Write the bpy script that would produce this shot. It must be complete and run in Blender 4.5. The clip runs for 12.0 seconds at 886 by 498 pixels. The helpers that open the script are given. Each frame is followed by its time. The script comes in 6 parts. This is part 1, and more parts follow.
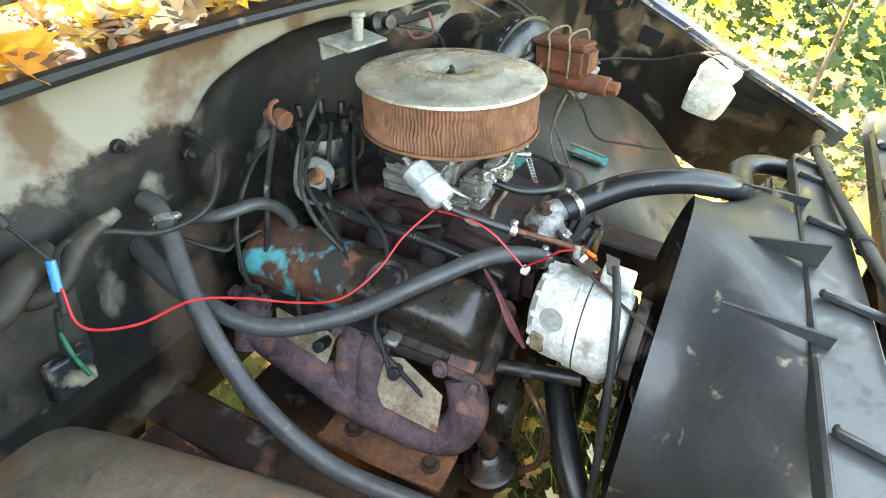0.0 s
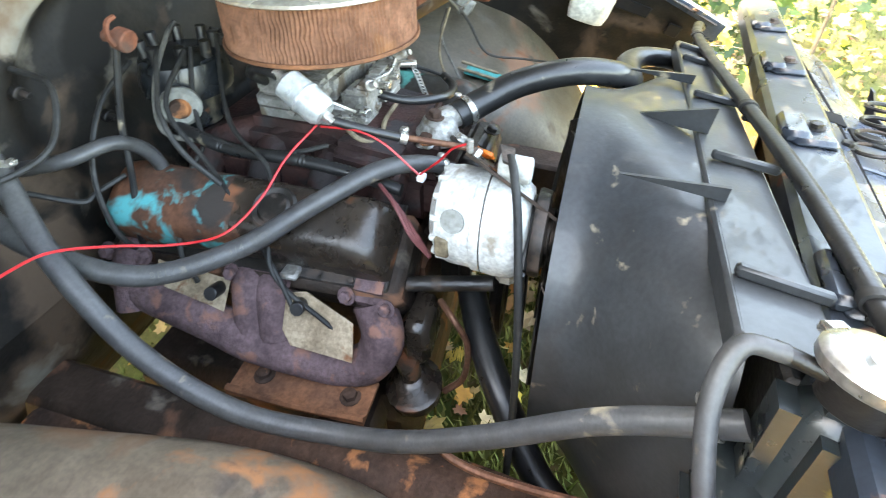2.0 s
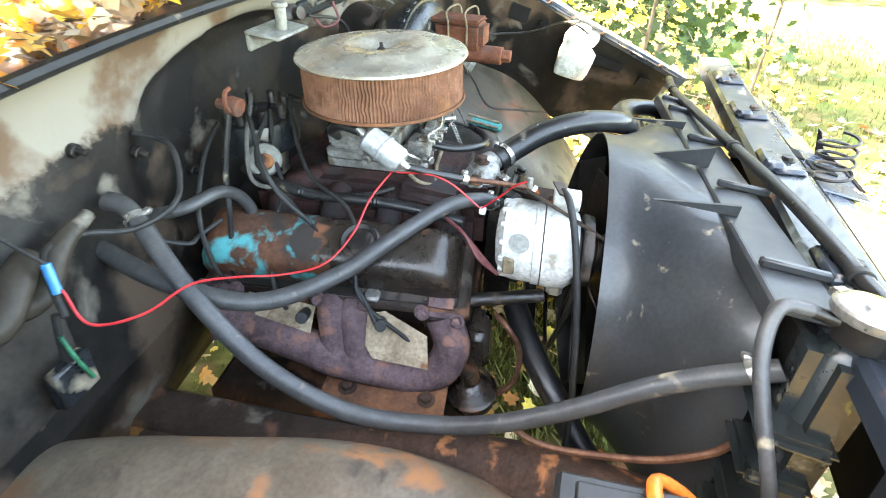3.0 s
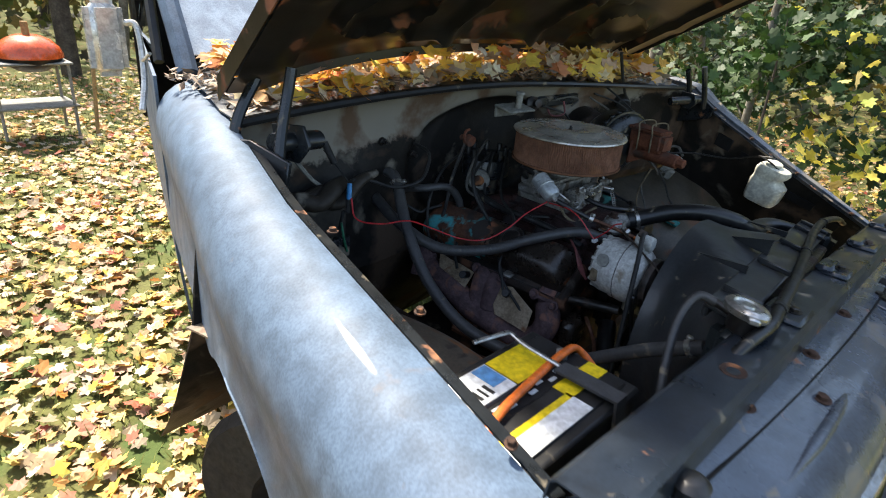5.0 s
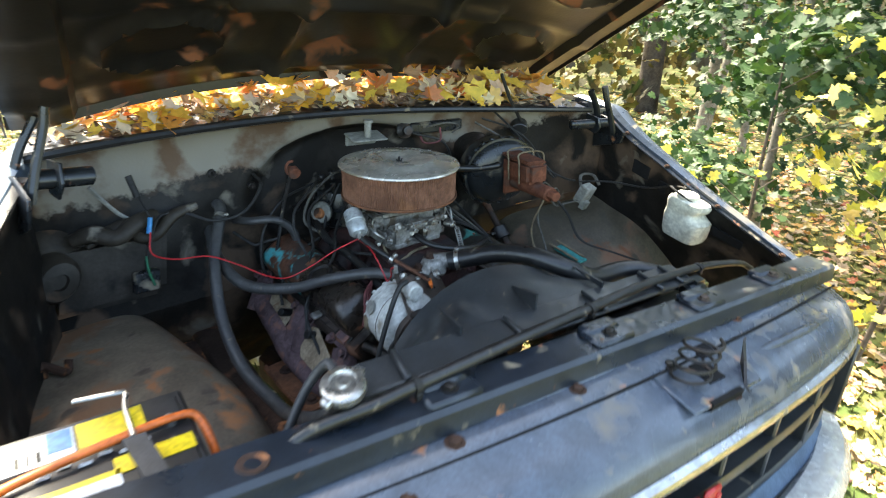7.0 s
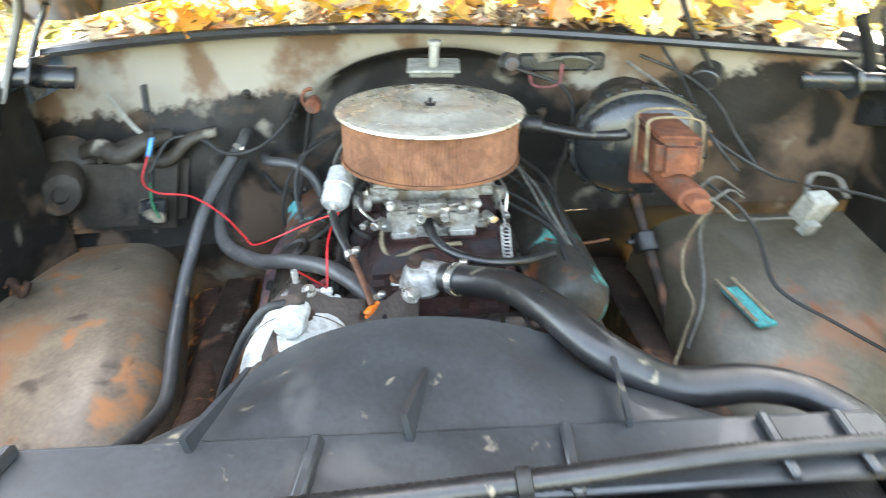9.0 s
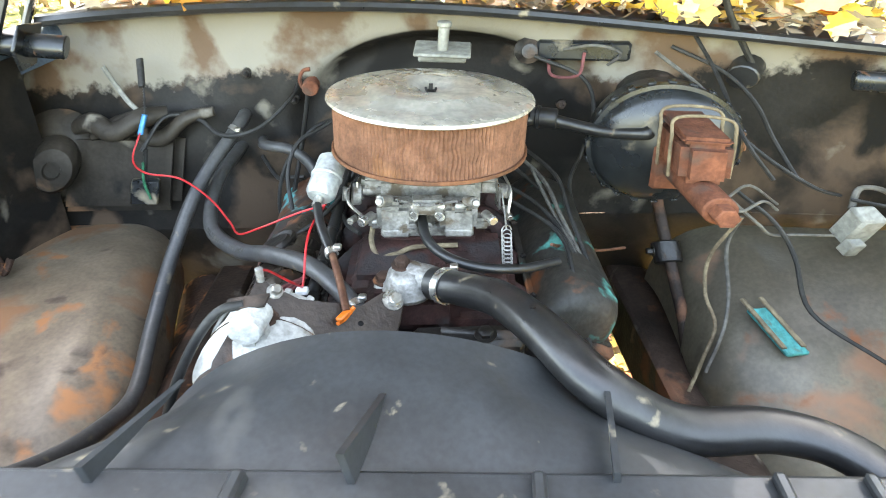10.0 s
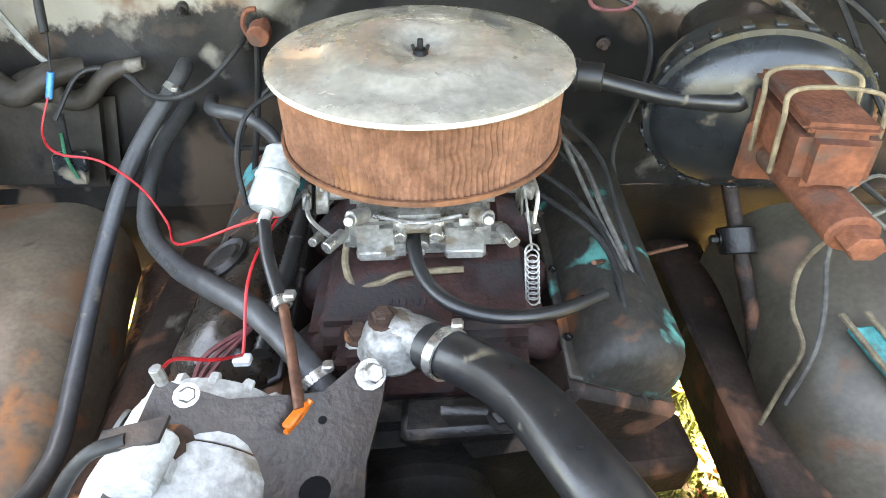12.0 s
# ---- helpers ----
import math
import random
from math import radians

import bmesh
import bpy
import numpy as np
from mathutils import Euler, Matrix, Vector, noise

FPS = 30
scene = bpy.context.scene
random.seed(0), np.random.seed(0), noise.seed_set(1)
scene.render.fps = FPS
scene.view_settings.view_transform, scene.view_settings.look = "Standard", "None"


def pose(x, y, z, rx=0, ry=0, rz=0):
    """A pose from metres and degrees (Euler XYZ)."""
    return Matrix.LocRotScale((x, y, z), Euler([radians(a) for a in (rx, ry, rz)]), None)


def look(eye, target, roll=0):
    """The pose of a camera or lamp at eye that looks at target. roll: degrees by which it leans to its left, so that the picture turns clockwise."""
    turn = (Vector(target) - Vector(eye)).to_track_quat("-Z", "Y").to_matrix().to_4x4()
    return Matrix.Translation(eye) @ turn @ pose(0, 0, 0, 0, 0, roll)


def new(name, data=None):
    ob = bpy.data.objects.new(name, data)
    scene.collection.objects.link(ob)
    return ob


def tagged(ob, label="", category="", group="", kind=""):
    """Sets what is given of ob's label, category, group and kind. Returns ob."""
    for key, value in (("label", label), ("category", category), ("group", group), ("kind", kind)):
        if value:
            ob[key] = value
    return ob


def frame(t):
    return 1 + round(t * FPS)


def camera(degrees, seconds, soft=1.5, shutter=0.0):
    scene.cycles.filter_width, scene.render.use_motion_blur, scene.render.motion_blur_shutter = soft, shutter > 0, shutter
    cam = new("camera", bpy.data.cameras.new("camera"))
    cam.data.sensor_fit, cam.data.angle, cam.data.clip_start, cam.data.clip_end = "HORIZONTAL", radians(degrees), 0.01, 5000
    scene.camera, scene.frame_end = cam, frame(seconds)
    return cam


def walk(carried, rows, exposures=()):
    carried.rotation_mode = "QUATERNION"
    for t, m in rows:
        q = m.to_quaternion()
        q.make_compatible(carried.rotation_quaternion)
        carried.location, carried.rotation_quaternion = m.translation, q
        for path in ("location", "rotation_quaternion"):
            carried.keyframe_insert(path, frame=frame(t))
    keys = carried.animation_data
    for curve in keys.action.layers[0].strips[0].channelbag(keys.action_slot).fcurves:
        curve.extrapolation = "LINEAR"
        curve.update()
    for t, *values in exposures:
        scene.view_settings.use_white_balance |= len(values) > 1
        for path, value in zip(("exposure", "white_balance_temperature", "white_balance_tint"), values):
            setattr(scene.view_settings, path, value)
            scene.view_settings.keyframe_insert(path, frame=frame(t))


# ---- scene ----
cam = camera(74.0, 12.0, 1.0, 0.4)
PATH = [
    (0, (-0.945, -0.537, 1.570), (0.273, 0.173, 0.621), 0.6),
    (0.5, (-0.946, -0.543, 1.568), (0.275, 0.169, 0.624), 0.7),
    (1, (-0.951, -0.537, 1.559), (0.257, 0.168, 0.592), -0.0),
    (1.5, (-0.960, -0.544, 1.479), (0.250, 0.125, 0.490), -0.1),
    (2, (-0.923, -0.566, 1.473), (0.331, -0.093, 0.426), -1.3),
    (2.5, (-1.007, -0.515, 1.505), (0.292, -0.100, 0.490), -1.2),
    (3, (-1.153, -0.432, 1.560), (0.213, -0.069, 0.615), -0.6),
    (3.5, (-1.230, -0.495, 1.599), (0.065, 0.075, 0.657), 0.1),
    (3.7, (-1.251, -0.586, 1.616), (-0.036, 0.185, 0.711), -0.3),
    (5.3, (-1.635, -1.095, 1.622), (-0.500, -0.018, 0.958), 4.5),
    (5.5, (-1.590, -1.187, 1.643), (-0.478, -0.069, 1.008), 1.6),
    (6, (-1.311, -1.500, 1.649), (-0.296, -0.256, 1.089), -0.8),
    (6.5, (-1.087, -1.594, 1.601), (-0.100, -0.363, 0.967), -1.9),
    (7, (-0.866, -1.438, 1.687), (0.044, -0.172, 1.008), 1.9),
    (7.2, (-0.755, -1.391, 1.724), (0.062, -0.100, 0.979), -0.2),
    (8.8, (-0.068, -1.147, 1.583), (0.195, 0.303, 0.736), -0.4),
    (9, (-0.055, -1.089, 1.533), (0.055, 0.392, 0.706), 0.4),
    (9.5, (-0.002, -1.057, 1.532), (-0.033, 0.414, 0.679), 2.9),
    (10, (0.012, -0.997, 1.502), (0.038, 0.474, 0.651), 1.9),
    (10.5, (0.038, -0.886, 1.478), (0.038, 0.556, 0.577), 1.8),
    (11, (0.033, -0.748, 1.477), (0.002, 0.605, 0.447), 1.5),
    (11.5, (0.033, -0.663, 1.490), (0.009, 0.648, 0.408), 0.6),
    (12, (0.032, -0.665, 1.485), (0.020, 0.649, 0.407), -0.0),
]
EXPOSURES = [(0.0, 4.6, 9500, 3), (1.5, 4.6, 9400, 4), (2.2, 4.95, 9000, 6), (3.0, 4.92, 9000, 6), (3.7, 4.65, 8800, 8), (4.2, 3.1, 8000, 8), (4.6, 2.2, 7500, 9), (5.3, 1.6, 7100, 8), (5.5, 1.65, 7100, 8), (6.0, 2.1, 7200, 8), (6.5, 2.5, 7400, 7), (7.2, 3.2, 7700, 3), (8.8, 4.8, 9200, 7), (9.5, 4.85, 9200, 7), (10.0, 4.75, 9400, 7), (10.5, 4.75, 9400, 8), (11.0, 4.6, 9400, 8), (11.5, 4.8, 9500, 10), (12.0, 4.85, 9600, 11)]
walk(cam, [(t, look(eye, target, roll)) for t, eye, target, roll in PATH], EXPOSURES)

# ---------- light ----------
world = bpy.data.worlds.new("sky")
scene.world = world
world.use_nodes = True
wn = world.node_tree
sky = wn.nodes.new("ShaderNodeTexSky")
sky.sky_type, sky.sun_disc = "NISHITA", False
sky.sun_elevation, sky.sun_rotation = radians(57), radians(4.8)
sky.air_density, sky.dust_density = 1.0, 2.5
wn.links.new(sky.outputs[0], wn.nodes["Background"].inputs[0])
wn.nodes["Background"].inputs[1].default_value = 0.15
sun_data = bpy.data.lights.new("sun", "SUN")
sun_data.energy, sun_data.angle, sun_data.color = 4.5, radians(6), (1.0, 0.96, 0.9)
sun = new("sun", sun_data)
sun.matrix_world = look((0.5, 6, 9.2), (0, 0, 0))


# ---------- materials ----------
def mat(name, a, b=None, scale=6.0, rough=0.6, metal=0.0, bump=0.15, fine=90.0, spots=(), coat=0.0, spread=0.0):
    """Two colours mixed by broad noise, fine grain, bump, and spots: rows of (colour, amount 0..1, scale)."""
    m = bpy.data.materials.new(name)
    m.use_nodes = True
    nt = m.node_tree
    n, l = nt.nodes, nt.links
    p = n["Principled BSDF"]
    tc = n.new("ShaderNodeTexCoord")

    def noise_at(s, detail=5.0, dist=0.0):
        t = n.new("ShaderNodeTexNoise")
        t.inputs["Scale"].default_value, t.inputs["Detail"].default_value = s, detail
        t.inputs["Distortion"].default_value = dist
        l.new(tc.outputs["Object"], t.inputs["Vector"])
        return t.outputs["Fac"]

    def mix(f, ca, cb, kind="MIX"):
        x = n.new("ShaderNodeMix")
        x.data_type, x.blend_type = "RGBA", kind
        for sock, v in ((x.inputs[0], f), (x.inputs[6], ca), (x.inputs[7], cb)):
            if hasattr(v, "is_linked"):
                l.new(v, sock)
            else:
                sock.default_value = v if isinstance(v, float) else (*v, 1.0)
        return x.outputs[2]

    def ramp(f, lo, hi):
        r = n.new("ShaderNodeMapRange")
        r.inputs[1].default_value, r.inputs[2].default_value = lo, hi
        l.new(f, r.inputs[0])
        return r.outputs[0]

    b = b or tuple(v * 0.6 for v in a)
    col = mix(ramp(noise_at(scale), 0.35, 0.65), a, b)
    grain = noise_at(fine, 4.0)
    col = mix(ramp(grain, 0.36, 0.66), col, mix(1.0, col, (0.76, 0.76, 0.76), "MULTIPLY"))
    col = mix(ramp(noise_at(scale * 4.7, 8.0, 0.4), 0.4, 0.62), col, mix(1.0, col, (0.74, 0.73, 0.72), "MULTIPLY"))
    rsock = ramp(noise_at(scale * 2.3), 0.2, 0.8)
    r = n.new("ShaderNodeMapRange")
    r.inputs[3].default_value, r.inputs[4].default_value = max(0.03, rough - 0.13), min(1.0, rough + 0.13)
    l.new(rsock, r.inputs[0])
    rough_out = r.outputs[0]
    for k, (c, amount, s) in enumerate(spots):
        edge = 0.68 - 0.4 * amount
        f = ramp(noise_at(s, 10.0, 0.3), edge, edge + 0.09)
        col = mix(f, col, c)
        rm = n.new("ShaderNodeMix")
        l.new(f, rm.inputs[0])
        l.new(rough_out, rm.inputs[2])
        rm.inputs[3].default_value = 0.85
        rough_out = rm.outputs[0]
        if metal > 0 and k == 0:
            mm = n.new("ShaderNodeMix")
            l.new(f, mm.inputs[0])
            mm.inputs[2].default_value, mm.inputs[3].default_value = metal, 0.0
            l.new(mm.outputs[0], p.inputs["Metallic"])
    if spread:
        oi = n.new("ShaderNodeNewGeometry")
        hs = n.new("ShaderNodeHueSaturation")
        v = n.new("ShaderNodeMapRange")
        v.inputs[3].default_value, v.inputs[4].default_value = 1 - spread, 1 + spread
        l.new(oi.outputs["Random Per Island"], v.inputs[0])
        l.new(v.outputs[0], hs.inputs["Value"])
        l.new(col, hs.inputs["Color"])
        col = hs.outputs[0]
    l.new(col, p.inputs["Base Color"])
    l.new(rough_out, p.inputs["Roughness"])
    if not (spots and metal > 0):
        p.inputs["Metallic"].default_value = metal
    p.inputs["Coat Weight"].default_value = coat
    p.inputs["Specular IOR Level"].default_value = 0.22 if rough >= 0.5 else 0.5
    if bump:
        bn = n.new("ShaderNodeBump")
        bn.inputs["Strength"].default_value, bn.inputs["Distance"].default_value = bump, 0.004
        l.new(grain, bn.inputs["Height"])
        l.new(bn.outputs[0], p.inputs["Normal"])
    return m


RUST = (0.16, 0.055, 0.022)
RUST2 = (0.30, 0.12, 0.05)
DUST = (0.23, 0.19, 0.13)
M = {}
M["blue"] = mat("faded blue paint", (0.105, 0.155, 0.225), (0.085, 0.125, 0.185), 4, 0.6, 0.0, 0.02, 200, (((0.16, 0.12, 0.09), 0.06, 7),), coat=0.05)
M["panel"] = mat("weathered dark blue paint", (0.012, 0.018, 0.028), (0.022, 0.028, 0.036), 5, 0.32, 0.0, 0.04, 160, ((DUST, 0.14, 15), (RUST2, 0.06, 18)), coat=0.2)
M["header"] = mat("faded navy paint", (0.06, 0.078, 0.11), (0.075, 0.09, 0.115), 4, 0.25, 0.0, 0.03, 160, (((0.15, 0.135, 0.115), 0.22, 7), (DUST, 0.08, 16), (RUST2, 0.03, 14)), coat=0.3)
M["bay"] = mat("dirty primer paint", (0.02, 0.017, 0.014), (0.007, 0.006, 0.0055), 5, 0.55, 0.0, 0.2, 120, (((0.075, 0.05, 0.034), 0.34, 5), ((0.008, 0.007, 0.006), 0.36, 6), ((0.14, 0.125, 0.10), 0.15, 8)))
M["heater"] = mat("grimy brown heater paint", (0.045, 0.037, 0.029), (0.02, 0.017, 0.014), 5, 0.5, 0.0, 0.2, 110, (((0.15, 0.085, 0.05), 0.25, 5), ((0.012, 0.011, 0.010), 0.28, 8), ((0.19, 0.17, 0.14), 0.06, 9)))
M["dome"] = mat("rusty brown wheelhouse paint", (0.20, 0.16, 0.115), (0.145, 0.11, 0.078), 3, 0.45, 0.0, 0.15, 110, (((0.20, 0.105, 0.055), 0.32, 5), ((0.30, 0.13, 0.055), 0.24, 9), ((0.06, 0.045, 0.035), 0.16, 11)))
M["dome_d"] = mat("dusty olive wheelhouse paint", (0.13, 0.115, 0.082), (0.085, 0.07, 0.05), 3, 0.45, 0.0, 0.15, 110, (((0.20, 0.11, 0.07), 0.28, 4.5), (RUST, 0.12, 9), ((0.07, 0.06, 0.045), 0.2, 8)))
M["rust"] = mat("brown rusted iron", (0.085, 0.045, 0.03), (0.045, 0.028, 0.022), 14, 0.85, 0.1, 0.5, 150, ((RUST2, 0.3, 22),))
M["frame"] = mat("greasy rusted frame steel", (0.05, 0.032, 0.024), (0.02, 0.014, 0.011), 7, 0.6, 0.0, 0.4, 120, (((0.16, 0.075, 0.045), 0.3, 9), ((0.12, 0.10, 0.08), 0.1, 14)))
M["plate"] = mat("orange rusted steel plate", (0.24, 0.10, 0.05), (0.13, 0.06, 0.035), 14, 0.8, 0.0, 0.4, 150)
M["shroud"] = mat("dusty black plastic", (0.026, 0.029, 0.032), (0.04, 0.042, 0.043), 3, 0.44, 0.0, 0.05, 130, ((DUST, 0.05, 25), ((0.055, 0.052, 0.046), 0.12, 6)), coat=0.15)
M["tank"] = mat("black tank plastic with yellow paint scraps", (0.012, 0.016, 0.017), (0.022, 0.027, 0.028), 6, 0.32, 0.0, 0.05, 130, (((0.30, 0.26, 0.06), 0.16, 17), (DUST, 0.1, 25)))
M["black"] = mat("greasy black metal", (0.010, 0.009, 0.009), (0.02, 0.017, 0.015), 14, 0.42, 0.2, 0.3, 130, (((0.06, 0.04, 0.03), 0.3, 16),))
M["satin"] = mat("worn black enamel", (0.010, 0.012, 0.014), (0.018, 0.021, 0.024), 7, 0.3, 0.0, 0.06, 130, ((DUST, 0.14, 12), (RUST2, 0.06, 20)))
M["hood"] = mat("dark underside paint", (0.010, 0.0085, 0.007), (0.022, 0.017, 0.011), 3, 0.36, 0.0, 0.08, 90, ((RUST, 0.2, 8),))
M["rubber"] = mat("black rubber hose", (0.012, 0.012, 0.013), (0.02, 0.02, 0.02), 12, 0.36, 0.0, 0.06, 240, ((DUST, 0.06, 22),))
M["rubber_grey"] = mat("grey aged rubber hose", (0.045, 0.045, 0.047), (0.065, 0.064, 0.062), 10, 0.45, 0.0, 0.06, 240, ((DUST, 0.1, 18),))
M["wire"] = mat("black wire sheath", (0.02, 0.02, 0.02), (0.035, 0.034, 0.032), 20, 0.5, 0.0, 0.0)
M["wire_grey"] = mat("dusty grey wire sheath", (0.13, 0.125, 0.11), (0.07, 0.065, 0.06), 20, 0.6, 0.0, 0.0)
M["wire_tan"] = mat("tan braided wire", (0.25, 0.20, 0.13), (0.12, 0.09, 0.06), 30, 0.7, 0.0, 0.0)
M["red"] = mat("red wire sheath", (0.62, 0.02, 0.025), (0.5, 0.015, 0.02), 20, 0.4, 0.0, 0.0)
M["maroon"] = mat("faded maroon wire", (0.2, 0.06, 0.06), (0.12, 0.04, 0.04), 20, 0.5, 0.0, 0.0)
M["blue_con"] = mat("blue plastic connector", (0.02, 0.28, 0.62), (0.02, 0.22, 0.5), 20, 0.35, 0.0, 0.0)
M["orange"] = mat("orange plastic", (0.85, 0.19, 0.03), (0.7, 0.14, 0.02), 20, 0.4, 0.0, 0.0)
M["green_w"] = mat("green wire", (0.03, 0.2, 0.1), (0.02, 0.12, 0.07), 20, 0.5, 0.0, 0.0)
M["alu"] = mat("dull cast aluminium", (0.40, 0.39, 0.37), (0.24, 0.23, 0.21), 30, 0.5, 0.55, 0.35, 160, (((0.09, 0.07, 0.05), 0.32, 24),))
M["alt"] = mat("pale oxidised aluminium", (0.62, 0.62, 0.59), (0.48, 0.48, 0.45), 16, 0.6, 0.15, 0.3, 160, (((0.22, 0.19, 0.15), 0.22, 18),))
M["steel"] = mat("bright plated steel", (0.62, 0.61, 0.58), (0.5, 0.48, 0.44), 20, 0.3, 0.85, 0.08, 120, (((0.2, 0.12, 0.06), 0.12, 24),))
# opaque pale blue: the sky's reflection is put into the windscreen's colour
M["sky_glass"] = mat("windscreen glass in painted sky reflection", (0.46, 0.53, 0.60), (0.38, 0.45, 0.52), 3, 0.16, 0.0, 0.0, 200, (), coat=0.6)
M["shell"] = mat("bright mirror shell", (0.78, 0.78, 0.76), (0.66, 0.66, 0.63), 8, 0.25, 0.35, 0.03, 120, (((0.5, 0.46, 0.4), 0.06, 14),))
M["lid"] = mat("tarnished chrome lid", (0.72, 0.68, 0.60), (0.60, 0.55, 0.46), 6, 0.27, 0.6, 0.04, 120, (((0.42, 0.36, 0.27), 0.08, 9), ((0.52, 0.48, 0.40), 0.14, 5)))
M["chrome"] = mat("pitted chrome", (0.66, 0.67, 0.68), (0.5, 0.5, 0.5), 7, 0.2, 0.9, 0.05, 120, (((0.22, 0.17, 0.11), 0.15, 18),))
M["element"] = mat("rust brown mesh screen", (0.25, 0.12, 0.075), (0.17, 0.08, 0.05), 12, 0.75, 0.15, 0.2, 200, (((0.24, 0.11, 0.05), 0.2, 9),))
M["manifold"] = mat("purple brown rusted cast iron", (0.155, 0.102, 0.108), (0.09, 0.058, 0.062), 16, 0.85, 0.0, 0.6, 170, (((0.20, 0.10, 0.075), 0.3, 20),))
M["shield"] = mat("tan scaled steel shield", (0.42, 0.33, 0.23), (0.28, 0.21, 0.14), 22, 0.8, 0.1, 0.5, 160, ((RUST, 0.25, 25),))
M["intake"] = mat("maroon rusted cast iron", (0.075, 0.034, 0.03), (0.034, 0.02, 0.019), 12, 0.55, 0.05, 0.5, 140, (((0.03, 0.025, 0.025), 0.35, 16),))
M["vc_black"] = mat("oily dark valve cover", (0.022, 0.017, 0.014), (0.04, 0.029, 0.022), 14, 0.28, 0.1, 0.15, 130, ((RUST, 0.15, 14),))
M["vc_rust"] = mat("rusty cover with teal paint flakes", (0.16, 0.065, 0.035), (0.09, 0.045, 0.03), 12, 0.6, 0.05, 0.2, 130, (((0.035, 0.028, 0.024), 0.3, 9), ((0.05, 0.30, 0.31), 0.46, 15)))
M["vc_teal"] = mat("greasy cover with teal paint remains", (0.035, 0.034, 0.03), (0.055, 0.045, 0.035), 12, 0.5, 0.05, 0.2, 130, ((RUST, 0.3, 10), ((0.06, 0.26, 0.22), 0.17, 14)))
M["bracket"] = mat("brown oily bracket steel", (0.07, 0.05, 0.04), (0.038, 0.027, 0.022), 9, 0.42, 0.1, 0.3, 150, (((0.14, 0.075, 0.05), 0.2, 12), ((0.025, 0.02, 0.018), 0.25, 8)))
M["mc"] = mat("orange rusted cast iron", (0.20, 0.07, 0.038), (0.12, 0.045, 0.028), 12, 0.85, 0.0, 0.4, 160, (((0.075, 0.045, 0.035), 0.25, 12),))
M["white"] = mat("yellowed white plastic", (0.8, 0.79, 0.70), (0.72, 0.69, 0.56), 9, 0.4, 0.0, 0.05, 100, (((0.4, 0.34, 0.24), 0.05, 12),))
M["silver"] = mat("silver canister paint", (0.46, 0.49, 0.50), (0.38, 0.41, 0.42), 14, 0.35, 0.35, 0.05, 120, (((0.3, 0.27, 0.22), 0.12, 20),))
M["greybox"] = mat("grey plastic", (0.28, 0.28, 0.255), (0.19, 0.19, 0.17), 16, 0.55, 0.0, 0.1)
M["teal"] = mat("teal plastic", (0.03, 0.27, 0.26), (0.03, 0.2, 0.19), 25, 0.5, 0.0, 0.1, 100, (((0.1, 0.08, 0.06), 0.2, 30),))
M["battery"] = mat("black battery plastic", (0.012, 0.012, 0.013), (0.02, 0.02, 0.02), 8, 0.45, 0.0, 0.05, 100, ((DUST, 0.08, 16),))
M["yellow"] = mat("yellow label", (0.86, 0.63, 0.02), (0.8, 0.58, 0.02), 16, 0.4, 0.0, 0.0)
M["label"] = mat("white label", (0.75, 0.77, 0.78), (0.68, 0.7, 0.71), 16, 0.45, 0.0, 0.0)
M["label_blue"] = mat("blue label print", (0.12, 0.33, 0.62), (0.1, 0.28, 0.55), 16, 0.45, 0.0, 0.0)
M["emblem"] = mat("red emblem plastic", (0.62, 0.035, 0.03), (0.5, 0.03, 0.03), 16, 0.35, 0.0, 0.0)
M["copper"] = mat("brown copper line", (0.19, 0.09, 0.055), (0.13, 0.06, 0.04), 30, 0.5, 0.4, 0.05)
M["zip"] = mat("bright orange tie", (0.9, 0.2, 0.02), (0.8, 0.17, 0.02), 20, 0.4, 0.0, 0.0)
M["grass"] = mat("mossy lawn", (0.085, 0.10, 0.025), (0.12, 0.115, 0.04), 3, 0.95, 0.0, 0.8, 60, (((0.13, 0.09, 0.045), 0.3, 7), ((0.05, 0.075, 0.018), 0.35, 4)))
M["blade"] = mat("grass blades", (0.12, 0.17, 0.035), (0.20, 0.20, 0.06), 2, 0.7, 0.0, 0.0, spread=0.4)
M["bark"] = mat("grey brown bark", (0.12, 0.10, 0.08), (0.06, 0.05, 0.04), 8, 0.95, 0.0, 0.9, 40)
M["bark_pale"] = mat("pale grey bark", (0.30, 0.28, 0.24), (0.18, 0.165, 0.14), 9, 0.9, 0.0, 0.6, 40)
M["wood"] = mat("weathered wooden pole", (0.42, 0.28, 0.13), (0.3, 0.2, 0.09), 12, 0.8, 0.0, 0.2)
M["bbq"] = mat("orange enamel", (0.75, 0.12, 0.03), (0.62, 0.09, 0.02), 8, 0.28, 0.0, 0.02, coat=0.3)
M["tyre"] = mat("black tyre rubber", (0.02, 0.02, 0.02), (0.03, 0.03, 0.028), 10, 0.8, 0.0, 0.2)
M["far_bank"] = mat("dark distant woods", (0.035, 0.04, 0.018), (0.065, 0.052, 0.024), 0.6, 0.95, 0.0, 0.6, 8, (((0.03, 0.035, 0.018), 0.4, 1.2),))
# cab inside; also the black that paints shade into slots and holes
M["interior"] = mat("near-black of the cab inside and painted opening shade", (0.006, 0.006, 0.007), (0.010, 0.010, 0.011), 5, 0.9, 0.0, 0.0)


